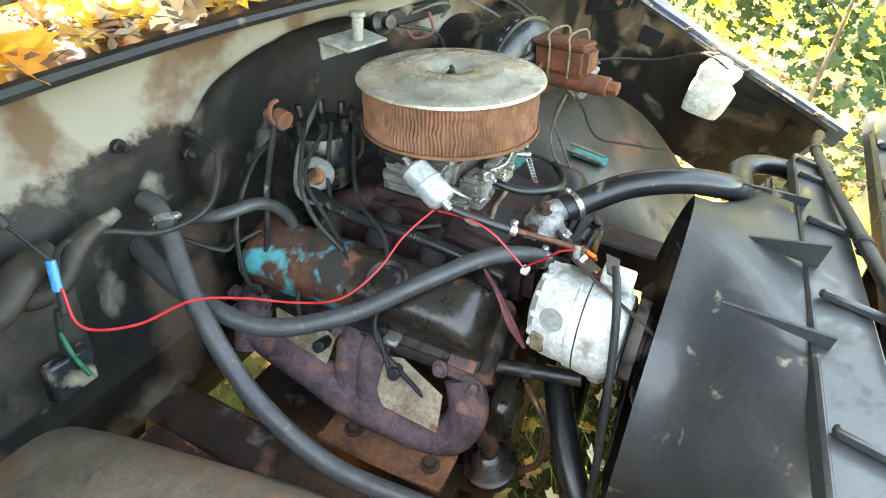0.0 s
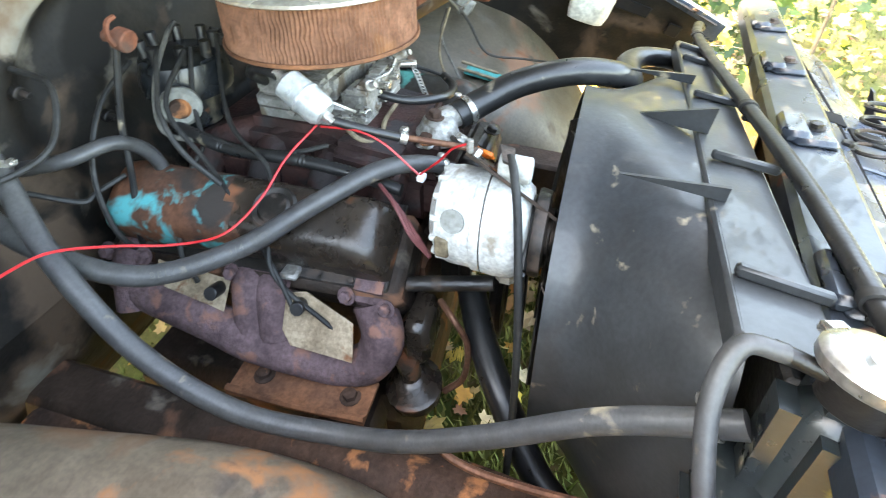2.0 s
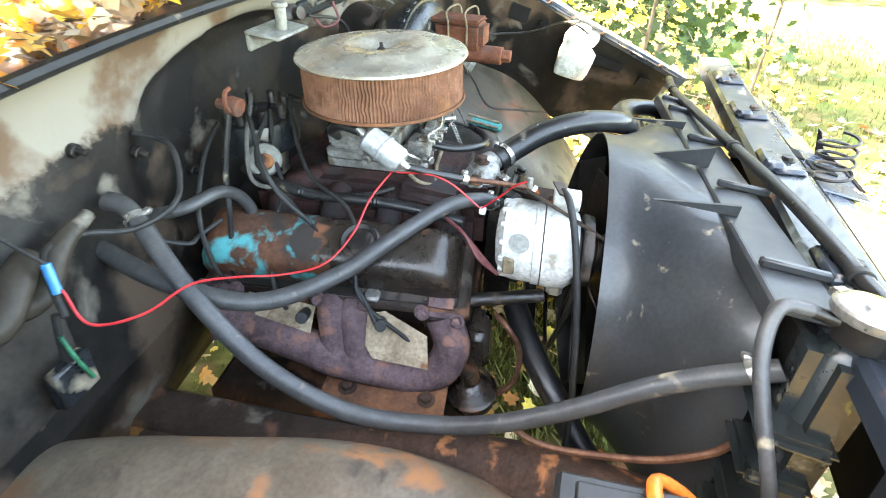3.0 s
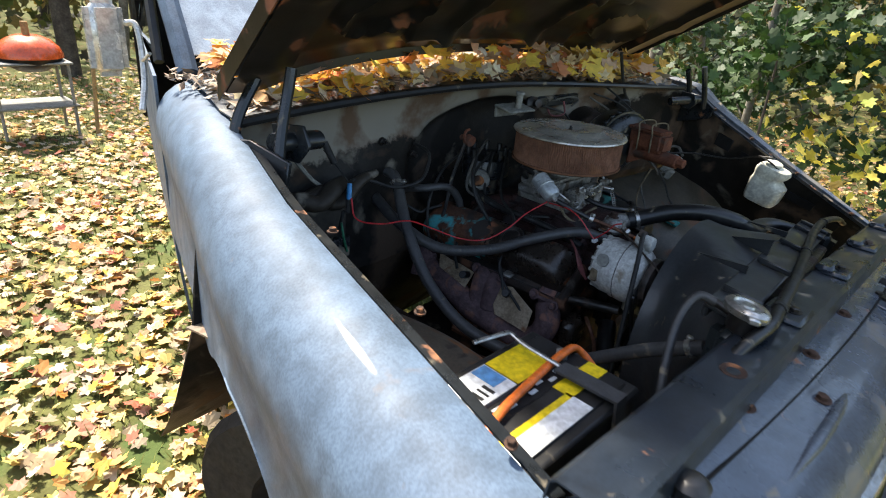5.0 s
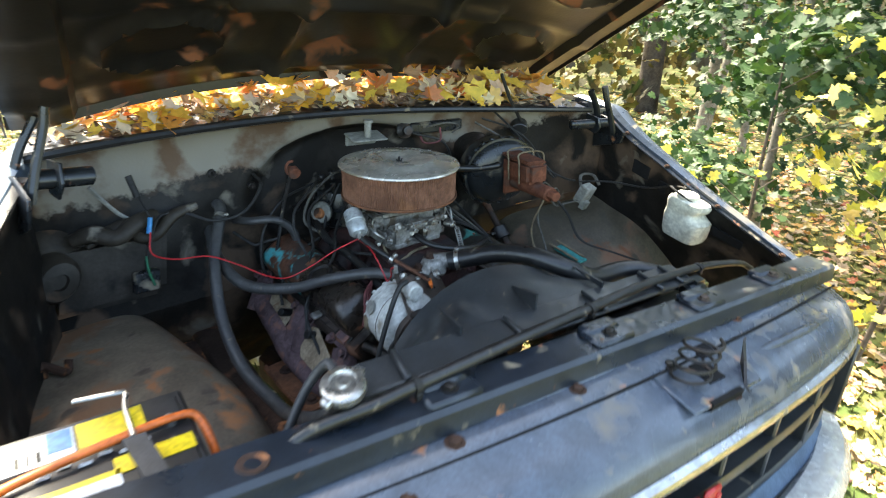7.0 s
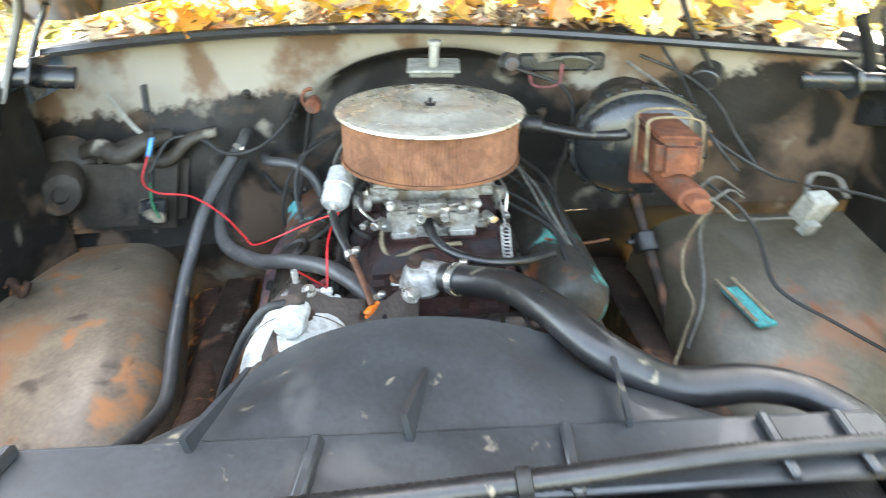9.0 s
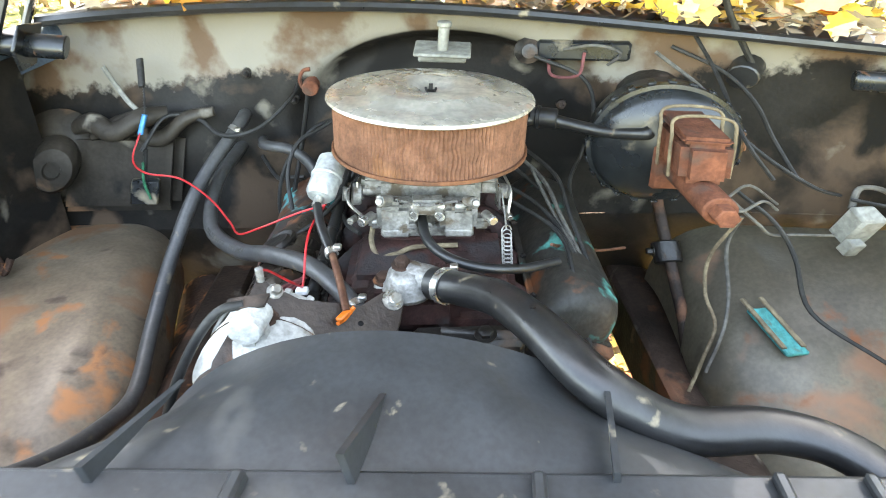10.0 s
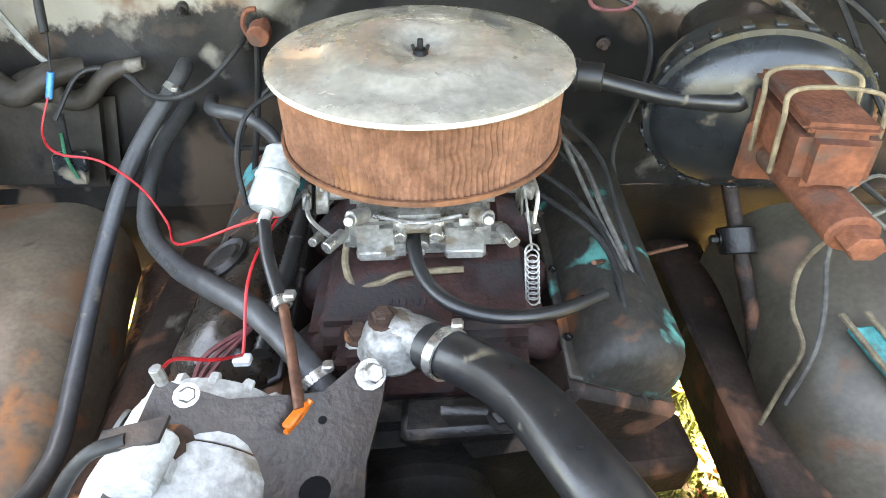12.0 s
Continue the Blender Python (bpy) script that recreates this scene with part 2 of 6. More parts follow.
def leaf_mat(name, cols, translucent=0.35, rough=0.6):
    """Leaves whose colour differs from leaf to leaf."""
    m = bpy.data.materials.new(name)
    m.use_nodes = True
    n, l = m.node_tree.nodes, m.node_tree.links
    p = n["Principled BSDF"]
    g, r = n.new("ShaderNodeNewGeometry"), n.new("ShaderNodeValToRGB")
    r.color_ramp.interpolation = "LINEAR"
    while len(r.color_ramp.elements) < len(cols):
        r.color_ramp.elements.new(0.5)
    for k, c in enumerate(cols):
        r.color_ramp.elements[k].position = k / (len(cols) - 1)
        r.color_ramp.elements[k].color = (*c, 1)
    l.new(g.outputs["Random Per Island"], r.inputs[0])
    tc, no = n.new("ShaderNodeTexCoord"), n.new("ShaderNodeTexNoise")
    no.inputs["Scale"].default_value = 45
    l.new(tc.outputs["Object"], no.inputs["Vector"])
    mx, mr = n.new("ShaderNodeMix"), n.new("ShaderNodeMapRange")
    mx.data_type, mx.blend_type = "RGBA", "MULTIPLY"
    mr.inputs[3].default_value, mr.inputs[4].default_value = 0.6, 1.25
    l.new(no.outputs["Fac"], mr.inputs[0])
    mx.inputs[0].default_value = 1.0
    l.new(r.outputs[0], mx.inputs[6])
    l.new(mr.outputs[0], mx.inputs[7])
    l.new(mx.outputs[2], p.inputs["Base Color"])
    p.inputs["Roughness"].default_value = rough
    t, mix = n.new("ShaderNodeBsdfTranslucent"), n.new("ShaderNodeMixShader")
    l.new(mx.outputs[2], t.inputs[0])
    mix.inputs[0].default_value = translucent
    l.new(p.outputs[0], mix.inputs[1])
    l.new(t.outputs[0], mix.inputs[2])
    l.new(mix.outputs[0], n["Material Output"].inputs[0])
    return m


M["litter"] = leaf_mat("fallen autumn leaves", [(0.60, 0.40, 0.07), (0.55, 0.44, 0.2), (0.5, 0.2, 0.04), (0.52, 0.42, 0.28), (0.36, 0.07, 0.035), (0.66, 0.5, 0.08), (0.34, 0.22, 0.12), (0.62, 0.54, 0.38), (0.22, 0.13, 0.07)], 0.2)
M["cowl_leaf"] = leaf_mat("yellow and orange maple leaves", [(0.9, 0.46, 0.05), (0.9, 0.68, 0.12), (0.68, 0.18, 0.04), (0.88, 0.8, 0.6), (0.85, 0.5, 0.05), (0.42, 0.24, 0.12), (0.75, 0.68, 0.55)], 0.25)
M["needle"] = leaf_mat("brown dry needles and twigs", [(0.16, 0.09, 0.05), (0.32, 0.22, 0.14), (0.09, 0.06, 0.04), (0.4, 0.33, 0.26)], 0.0)
M["green_leaf"] = leaf_mat("green maple leaves", [(0.012, 0.038, 0.007), (0.022, 0.062, 0.010), (0.036, 0.085, 0.014), (0.017, 0.05, 0.012), (0.06, 0.10, 0.016)], 0.25)
M["yellow_leaf"] = leaf_mat("yellow shrub leaves", [(0.6, 0.5, 0.05), (0.46, 0.46, 0.06), (0.66, 0.54, 0.12), (0.3, 0.36, 0.05), (0.6, 0.44, 0.2)], 0.35)
M["far_leaf"] = leaf_mat("far woodland leaves", [(0.022, 0.036, 0.010), (0.045, 0.056, 0.014), (0.11, 0.095, 0.02), (0.035, 0.03, 0.018), (0.18, 0.125, 0.025), (0.016, 0.026, 0.008)], 0.25)


def glass_mat():
    m = bpy.data.materials.new("window glass")
    m.use_nodes = True
    p = m.node_tree.nodes["Principled BSDF"]
    p.inputs["Base Color"].default_value = (0.8, 0.88, 0.9, 1)
    p.inputs["Roughness"].default_value = 0.03
    p.inputs["Transmission Weight"].default_value = 1.0
    p.inputs["IOR"].default_value = 1.45
    return m


M["glass"] = glass_mat()


def firewall_mat():
    """Grey paint above, a ragged black sooty coat below; dark also in the recess and higher up towards +x."""
    m = M["bay"].copy()
    m.name = "sooty grey firewall"
    n, l = m.node_tree.nodes, m.node_tree.links
    p = n["Principled BSDF"]
    under = p.inputs["Base Color"].links[0].from_socket
    tc = next(k for k in n if k.type == "TEX_COORD")
    sep, no = n.new("ShaderNodeSeparateXYZ"), n.new("ShaderNodeTexNoise")
    l.new(tc.outputs["Object"], sep.inputs[0])
    l.new(tc.outputs["Object"], no.inputs["Vector"])
    no.inputs["Scale"].default_value, no.inputs["Detail"].default_value = 14, 12
    no.inputs["Roughness"].default_value = 0.62

    def math(op, a, b):
        k = n.new("ShaderNodeMath")
        k.operation = op
        for sock, v in zip(k.inputs, (a, b)):
            if isinstance(v, (int, float)):
                sock.default_value = v
            else:
                l.new(v, sock)
        return k.outputs[0]

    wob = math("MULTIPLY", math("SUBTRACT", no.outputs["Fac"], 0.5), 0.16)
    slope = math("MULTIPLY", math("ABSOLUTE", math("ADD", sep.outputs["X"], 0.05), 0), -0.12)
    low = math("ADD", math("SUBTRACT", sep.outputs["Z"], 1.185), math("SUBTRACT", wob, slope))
    # the dark part reaches higher towards +x
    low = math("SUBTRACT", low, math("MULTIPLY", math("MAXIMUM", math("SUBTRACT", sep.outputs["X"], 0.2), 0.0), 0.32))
    # dark inside the ellipse of the stamped recess
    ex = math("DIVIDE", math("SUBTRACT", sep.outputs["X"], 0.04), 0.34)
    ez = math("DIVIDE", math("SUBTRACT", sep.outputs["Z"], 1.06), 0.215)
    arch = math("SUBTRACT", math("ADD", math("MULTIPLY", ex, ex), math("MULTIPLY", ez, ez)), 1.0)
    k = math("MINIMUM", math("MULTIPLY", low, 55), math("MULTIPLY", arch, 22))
    cl = n.new("ShaderNodeClamp")
    l.new(k, cl.inputs[0])
    mx = n.new("ShaderNodeMix")
    mx.data_type = "RGBA"
    n2 = n.new("ShaderNodeTexNoise")
    n2.inputs["Scale"].default_value, n2.inputs["Detail"].default_value = 7, 7
    l.new(tc.outputs["Object"], n2.inputs["Vector"])
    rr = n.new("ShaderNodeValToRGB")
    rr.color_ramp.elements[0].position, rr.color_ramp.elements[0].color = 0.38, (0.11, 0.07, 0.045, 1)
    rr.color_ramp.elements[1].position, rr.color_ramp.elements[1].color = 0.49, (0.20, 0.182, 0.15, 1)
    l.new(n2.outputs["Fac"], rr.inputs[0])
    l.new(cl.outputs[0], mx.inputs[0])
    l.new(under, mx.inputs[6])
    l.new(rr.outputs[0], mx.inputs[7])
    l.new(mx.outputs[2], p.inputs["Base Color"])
    return m


M["firewall"] = firewall_mat()


# ---------- building helpers ----------
def part(name, bm, material, parent=None, label="", smooth=True, angle=40):
    """One mesh object from a bmesh, under parent."""
    bmesh.ops.recalc_face_normals(bm, faces=bm.faces)
    me = bpy.data.meshes.new(name)
    if smooth:
        for f in bm.faces:
            f.smooth = True
        for e in bm.edges:
            if len(e.link_faces) == 2 and e.calc_face_angle(0) > radians(angle):
                e.smooth = False
    bm.to_mesh(me)
    bm.free()
    me.materials.append(M[material])
    ob = new(name, me)
    ob.parent = parent
    if label:
        ob["label"] = label
    return ob


def thing(name, label, category, kind="", group="", at=(0, 0, 0)):
    """An empty that carries the parts of one thing; parts are built in world metres."""
    return tagged(new(name), label, category, group, kind)


def box(bm, c, s, r=0.004, m=None, seg=1):
    """A bevelled box of size s round c, turned by m."""
    t = Matrix.Translation(c) @ (m or Matrix()) @ Matrix.Diagonal((*s, 1))
    vs = bmesh.ops.create_cube(bm, size=1, matrix=t)["verts"]
    if r:
        es = list({e for v in vs for e in v.link_edges})
        bmesh.ops.bevel(bm, geom=es, offset=min(r, 0.45 * min(s)), segments=seg, affect="EDGES", clamp_overlap=True)
    return bm


def spin(bm, profile, origin, axis, seg=24, close=False):
    """A lathe: profile rows of (radius, height) along axis from origin."""
    q = Vector(axis).to_track_quat("Z", "Y").to_matrix()
    o, rings = Vector(origin), []
    for r, h in profile:
        if r < 1e-6:
            rings.append([bm.verts.new(o + q @ Vector((0, 0, h)))])
        else:
            rings.append([bm.verts.new(o + q @ Vector((r * math.cos(a), r * math.sin(a), h))) for a in (2 * math.pi * k / seg for k in range(seg))])
    pairs = list(zip(rings, rings[1:])) + ([(rings[-1], rings[0])] if close else [])
    for a, b in pairs:
        for k in range(seg):
            v = [a[k % len(a)], a[(k + 1) % len(a)], b[(k + 1) % len(b)], b[k % len(b)]]
            v = list(dict.fromkeys(v))
            if len(v) > 2:
                bm.faces.new(v)
    return bm


def rod(bm, a, b, r, seg=12, r2=None):
    """A capped cylinder or cone from a to b."""
    a, b = Vector(a), Vector(b)
    h, r2 = (b - a).length, r if r2 is None else r2
    return spin(bm, [(0, 0), (r * 0.9, 0), (r, min(0.1 * r, h * 0.2)), (r2, h - min(0.1 * r2, h * 0.2)), (r2 * 0.9, h), (0, h)], a, b - a, seg)


def smooth_path(pts, step=5):
    """Points along a smooth curve through pts."""
    p = [Vector(v) for v in pts]
    if len(p) < 3:
        return [p[0].lerp(p[-1], k / step) for k in range(step + 1)]
    q = [2 * p[0] - p[1], *p, 2 * p[-1] - p[-2]]
    out = []
    for i in range(len(p) - 1):
        a, b, c, d = q[i : i + 4]
        for k in range(step):
            u = k / step
            out.append(0.5 * (2 * b + (c - a) * u + (2 * a - 5 * b + 4 * c - d) * u * u + (3 * b - a - 3 * c + d) * u**3))
    return out + [p[-1]]


def tube(bm, pts, r, seg=10, step=6, rib=0.0, hollow=False):
    """A tube along a smooth curve; r: a radius or a radius for each point; rib: ring corrugation."""
    path = smooth_path(pts, step)
    if rib:
        fine = []
        for a, b in zip(path, path[1:]):
            k = max(1, round((b - a).length / 0.004))
            fine += [a.lerp(b, j / k) for j in range(k)]
        path = fine + [path[-1]]
    n = len(path)
    rs = [r] * n if isinstance(r, (int, float)) else [float(np.interp(k / (n - 1), np.linspace(0, 1, len(r)), r)) for k in range(n)]
    tang = [(path[min(k + 1, n - 1)] - path[max(k - 1, 0)]).normalized() for k in range(n)]
    side = tang[0].orthogonal().normalized()
    rings = []
    for k in range(n):
        side = (side - tang[k] * side.dot(tang[k])).normalized()
        up = tang[k].cross(side)
        rr = rs[k] * (1 + (rib if k % 2 else 0))
        rings.append([bm.verts.new(path[k] + rr * (math.cos(t) * side + math.sin(t) * up)) for t in (2 * math.pi * j / seg for j in range(seg))])
    for a, b in zip(rings, rings[1:]):
        for j in range(seg):
            bm.faces.new((a[j], a[(j + 1) % seg], b[(j + 1) % seg], b[j]))
    for ring, k in ((rings[0], 0), (rings[-1], -1)):
        bm.faces.new(ring if k else ring[::-1])
    return bm


def sheet(bm, fn, nu, nv, thick=0.0):
    """A grid fn(u, v) for u, v in 0..1, given a thickness along its normals."""
    g = [[bm.verts.new(fn(i / nu, j / nv)) for j in range(nv + 1)] for i in range(nu + 1)]
    fs = [bm.faces.new((g[i][j], g[i + 1][j], g[i + 1][j + 1], g[i][j + 1])) for i in range(nu) for j in range(nv)]
    if thick:
        bm.normal_update()
        bmesh.ops.solidify(bm, geom=fs, thickness=thick)
    return bm


def slab(bm, outline, thick, r=0.0):
    """A flat plate from an outline of 3D points, extruded by the vector thick."""
    vs = [bm.verts.new(p) for p in outline]
    f = bm.faces.new(vs)
    ex = bmesh.ops.extrude_face_region(bm, geom=[f])["geom"]
    bmesh.ops.translate(bm, verts=[v for v in ex if isinstance(v, bmesh.types.BMVert)], vec=thick)
    if r:
        bmesh.ops.bevel(bm, geom=list(bm.edges), offset=r, segments=1, affect="EDGES", clamp_overlap=True)
    return bm


def hexbolt(bm, at, axis, r=0.009, h=0.007, washer=1.5):
    a, d = Vector(at), Vector(axis).normalized()
    spin(bm, [(0, 0), (r * washer, 0), (r * washer, 0.002), (r, 0.002), (0, 0.002)], a, d, 12)
    spin(bm, [(r, 0.002), (r, h), (r * 0.8, h * 1.15), (0, h * 1.15)], a, d, 6)
    return bm


B = bmesh.new


def single(name, bm, material, label, category, kind="", group="", smooth=True, angle=40):
    return tagged(part(name, bm, material, None, "", smooth, angle), label, category, group, kind)


def leaves(name, places, normals, sizes, material, parent=None, lobes=5, curl=0.25, rng=None):
    """Many leaves in one mesh: a lobed outline at each place, facing its normal, turned at random."""
    rng = rng or np.random.default_rng(5)
    k = 4 * lobes if lobes else 4
    if lobes:
        rad = np.array([1.1, 0.72, 0.92, 0.55, 0.98, 0.62, 0.7, 0.42, 0.25, 0.42, 0.7, 0.62, 0.98, 0.55, 0.92, 0.72])
        ang = np.linspace(0, 2 * np.pi, len(rad), endpoint=False)
        base = np.stack([rad * np.cos(ang), rad * np.sin(ang), 0 * ang], 1)
    else:
        base = np.array([[1.2, 0, 0], [0.1, 0.5, 0], [-1, 0, 0], [0.1, -0.5, 0]])
    k, n = len(base), len(places)
    nrm = np.asarray(normals, float)
    nrm /= np.linalg.norm(nrm, axis=1, keepdims=True)
    ref = rng.normal(size=(n, 3))
    t1 = np.cross(nrm, ref)
    t1 /= np.linalg.norm(t1, axis=1, keepdims=True)
    t2 = np.cross(nrm, t1)
    sz = np.asarray(sizes, float)[:, None, None]
    bend = curl * rng.uniform(-1, 1.6, n)[:, None] * (base[:, 1] ** 2 + 0.5 * base[:, 0] ** 2)[None]
    v = np.asarray(places, float)[:, None] + 0.5 * sz * (base[None, :, 0, None] * t1[:, None] + base[None, :, 1, None] * t2[:, None] * rng.uniform(0.75, 1.05, n)[:, None, None] + bend[..., None] * nrm[:, None])
    me = bpy.data.meshes.new(name)
    me.from_pydata(v.reshape(-1, 3).tolist(), [], np.arange(n * k).reshape(n, k).tolist())
    me.materials.append(M[material])
    ob = new(name, me)
    ob.parent = parent
    return ob


# ---------- ground ----------
def ground_z(x, y):
    return 0.05 * math.sin(0.5 * x + 1) * math.cos(0.4 * y)


bm = B()
xs = [-400, -60, -20] + [-10 + 0.8 * k for k in range(26)] + [20, 60, 400]
sheet(bm, lambda u, v: (xs[round(u * 31)], xs[round(v * 31)], ground_z(xs[round(u * 31)], xs[round(v * 31)]) if max(abs(xs[round(u * 31)]), abs(xs[round(v * 31)])) < 11 else 0), 31, 31)
single("ground", bm, "grass", "mossy green lawn scattered with fallen leaves", "lawn", "structure")

# ---------- truck body ----------
truck = thing("pickup_truck", "old faded blue pickup truck with raised hood", "truck")


def top_line(y):
    """Height of the fender's inner edge."""
    return 1.085 + 0.135 * (min(y, 0.5) + 0.75)


def fender_edge(side, y):
    """The inner edge of a fender, as a distance from the middle line."""
    if side < 0:
        return 1.0 - 0.16 * y - 0.10 * max(0.0, y)
    return 0.935 - 0.065 * max(0.0, -0.1 - y) / 0.65


def fender_fn(side):
    prof = [(0.955, -0.075), (0.955, -0.02), (0.962, 0.0), (0.985, 0.006), (1.02, -0.004), (1.055, -0.028), (1.082, -0.065), (1.094, -0.115), (1.095, -0.17), (1.083, -0.235), (1.078, -0.30), (1.082, -0.40), (1.085, -0.50)]
    n = len(prof) - 1

    def fn(u, v):
        y = 1.0 - (1 - u) * 1.90 if side < 0 else 0.52 - (1 - u) * 1.31
        x, dz = prof[round(v * n)]
        z = top_line(y) + dz
        if v > 0.72:
            arch = 0.42**2 - (y + 0.0) ** 2
            floor_z = 0.38 + math.sqrt(arch) if arch > 0 else 0.45
            z = max(z, min(floor_z, top_line(y) - 0.24))
        f = (y + 0.9) / 1.42
        edge = fender_edge(side, y)
        wide = 1.5 - 0.35 * f if side < 0 else 0.55 + 0.15 * f
        return (side * (edge + (x - 0.955) * wide), y, z)

    return fn, n


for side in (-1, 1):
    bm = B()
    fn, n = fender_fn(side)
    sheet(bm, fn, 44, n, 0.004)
    # the +x fender takes the header's darker colour, the other the paler blue
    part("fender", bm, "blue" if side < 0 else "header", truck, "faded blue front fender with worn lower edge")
    # inner apron that closes the bay from the fender down to the wheelhouse
    bm = B()
    sheet(bm, lambda u, v: (side * (fender_edge(side, -0.74 + 1.06 * u) - 0.006), -0.74 + 1.06 * u, top_line(-0.74 + 1.06 * u) - 0.03 - v * 0.46), 12, 6, 0.003)
    part("inner_apron", bm, "bay", truck, "dusty inner fender apron")
    if side > 0:
        # solid black plates on the apron, painted shade in place of cut slots
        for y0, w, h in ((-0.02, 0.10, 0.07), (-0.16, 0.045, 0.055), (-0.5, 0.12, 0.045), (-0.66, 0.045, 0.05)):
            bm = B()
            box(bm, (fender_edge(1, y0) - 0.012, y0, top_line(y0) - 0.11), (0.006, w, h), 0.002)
            part("apron_slot_shade", bm, "interior", truck, "near-black plate painted as the shade of an apron slot")
    # flange with bolts along the inner edge
    bm = B()
    sheet(bm, lambda u, v: (side * (fender_edge(side, -0.76 + 1.1 * u) + 0.004 - 0.022 * v), -0.76 + 1.1 * u, top_line(-0.76 + 1.1 * u) - 0.006 - 0.004 * v), 12, 1, 0.003)
    part("fender_flange", bm, "satin", truck)
    for y in (-0.68, -0.42, -0.15, 0.12):
        bm = B()
        hexbolt(bm, (side * (fender_edge(side, y) - 0.008), y, top_line(y) - 0.004), (0, 0, 1), 0.007)
        part("bolt", bm, "rust", truck)


# wheelhouses
def wheelhouse(side, crest, material, label):
    def fn(u, v):
        y = -0.78 + 1.12 * u
        zc = crest - 0.62 * max(0.0, abs(y - 0.12) - 0.05) ** 2 - ((0.9 if side < 0 else 0.35) * (y + 0.25) ** 2 if y < -0.25 else 0)
        a = v * math.pi * 0.5
        inner = 0.50 + 0.02 * math.sin(6 * y)
        if v < 0.4:
            x, dz = fender_edge(side, y) - (fender_edge(side, y) - 0.66) * v / 0.4, 0.0
        else:
            b = (v - 0.4) / 0.6 * math.pi / 2
            x, dz = 0.66 - (0.66 - inner) * math.sin(b), -0.17 * (1 - math.cos(b)) ** 1.1
        return (side * x, y, zc + dz - 0.004 * math.sin(13 * x + 9 * y))

    bm = B()
    sheet(bm, fn, 30, 22, 0.004)
    return part("wheelhouse", bm, material, truck, label)


wheelhouse(-1, 0.83, "dome", "brown rounded wheelhouse with rust patches")
wheelhouse(1, 0.772, "dome_d", "dusty olive wheelhouse with rust patches")
bm = B()
# black disc: the dark of a drain hole as colour, nothing is cut
rod(bm, (-0.66, 0.05, 0.80), (-0.66, 0.05, 0.8295), 0.006, 10)
part("drain_hole_shade", bm, "interior", truck)

# firewall with a stamped recess behind the engine
def fw_y(x, z):
    r = ((x - 0.04) / 0.34) ** 2 + ((z - 1.06) / 0.215) ** 2
    y = 0.335 + 0.045 * max(0.0, min(1.0, (1.08 - r) * 4))
    y -= 0.05 * max(0.0, (z - 1.2) / 0.1) ** 1.5 * 0.6
    y -= 0.012 * math.exp(-(((x + 0.62) / 0.10) ** 2 + ((z - 1.0) / 0.10) ** 2))
    y += 0.006 * math.sin(21 * x) * math.sin(17 * z)
    return y


def cowl_z(x):
    return 1.325 - 0.075 * abs(x / 0.85) ** 1.8


bm = B()
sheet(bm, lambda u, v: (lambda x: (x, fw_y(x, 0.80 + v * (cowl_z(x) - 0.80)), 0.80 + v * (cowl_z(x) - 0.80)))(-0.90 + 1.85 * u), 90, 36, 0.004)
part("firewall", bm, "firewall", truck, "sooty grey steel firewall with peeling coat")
bm = B()
sheet(bm, lambda u, v: (-0.90 + 1.85 * u, 0.34 + 0.25 * v, 0.80 - 0.45 * v**0.7), 8, 6, 0.004)
part("toe_board", bm, "bay", truck)
# heater box bulge
bm = B()
box(bm, (-0.665, 0.318, 0.955), (0.27, 0.05, 0.19), 0.022, None, 4)
part("heater_case", bm, "heater", truck, "dirty pressed steel heater case")
bm = B()
spin(bm, [(0, 0), (0.095, 0), (0.10, 0.012), (0.085, 0.03), (0.062, 0.036), (0.056, 0.04), (0.054, 0.075), (0.044, 0.088), (0.02, 0.09), (0.018, 0.082), (0, 0.082)], (-0.81, 0.325, 0.985), (0.15, -1, 0), 28)
part("blower_motor", bm, "heater", truck, "grimy round heater blower motor")
bm = B()
tube(bm, [(-0.76, 0.28, 1.06), (-0.72, 0.265, 1.075), (-0.67, 0.255, 1.06), (-0.62, 0.265, 1.085), (-0.57, 0.29, 1.09)], [0.016, 0.021, 0.02, 0.022, 0.016], 10)
part("duct_ridge", bm, "heater", truck)
bm = B()
tube(bm, [(-0.715, 0.3, 1.177), (-0.684, 0.3, 1.141), (-0.652, 0.3, 1.106), (-0.616, 0.3, 1.078)], 0.005, 6)
part("diagonal_flange", bm, "greybox", truck, "grey folded sheet edge")
bm = B()
tube(bm, [(-0.726, 0.285, 1.039), (-0.672, 0.285, 1.068), (-0.626, 0.285, 1.075), (-0.608, 0.285, 1.041), (-0.569, 0.285, 1.041), (-0.525, 0.285, 1.082), (-0.467, 0.285, 1.099)], [0.010, 0.016, 0.018, 0.015, 0.018, 0.016, 0.010], 10)
part("pressed_bead", bm, "heater", truck, "brown pressed bead")
# cowl panel, seal and pinch lip
bm = B()
sheet(bm, lambda u, v: (lambda x: (x * (1 - 0.2 * v), 0.275 + 0.8 * v, cowl_z(x) + 0.012 + 0.03 * math.sin(v * math.pi) - 0.015 * v))(-0.86 + 1.72 * u), 30, 8, 0.004)
part("cowl_panel", bm, "panel", truck)
bm = B()
tube(bm, [(x, 0.262 + 0.02 * (x / 0.85) ** 2, cowl_z(x) + 0.012) for x in np.linspace(-0.86, 0.86, 13)], 0.012, 8)
part("cowl_seal", bm, "rubber", truck, "black rubber cowl seal")
bm = B()
for k in range(26):
    x = -0.65 + 0.052 * k
    box(bm, (x, 0.50, cowl_z(x) + 0.036), (0.03, 0.06, 0.004), 0.002)
part("cowl_vent", bm, "wire", truck)
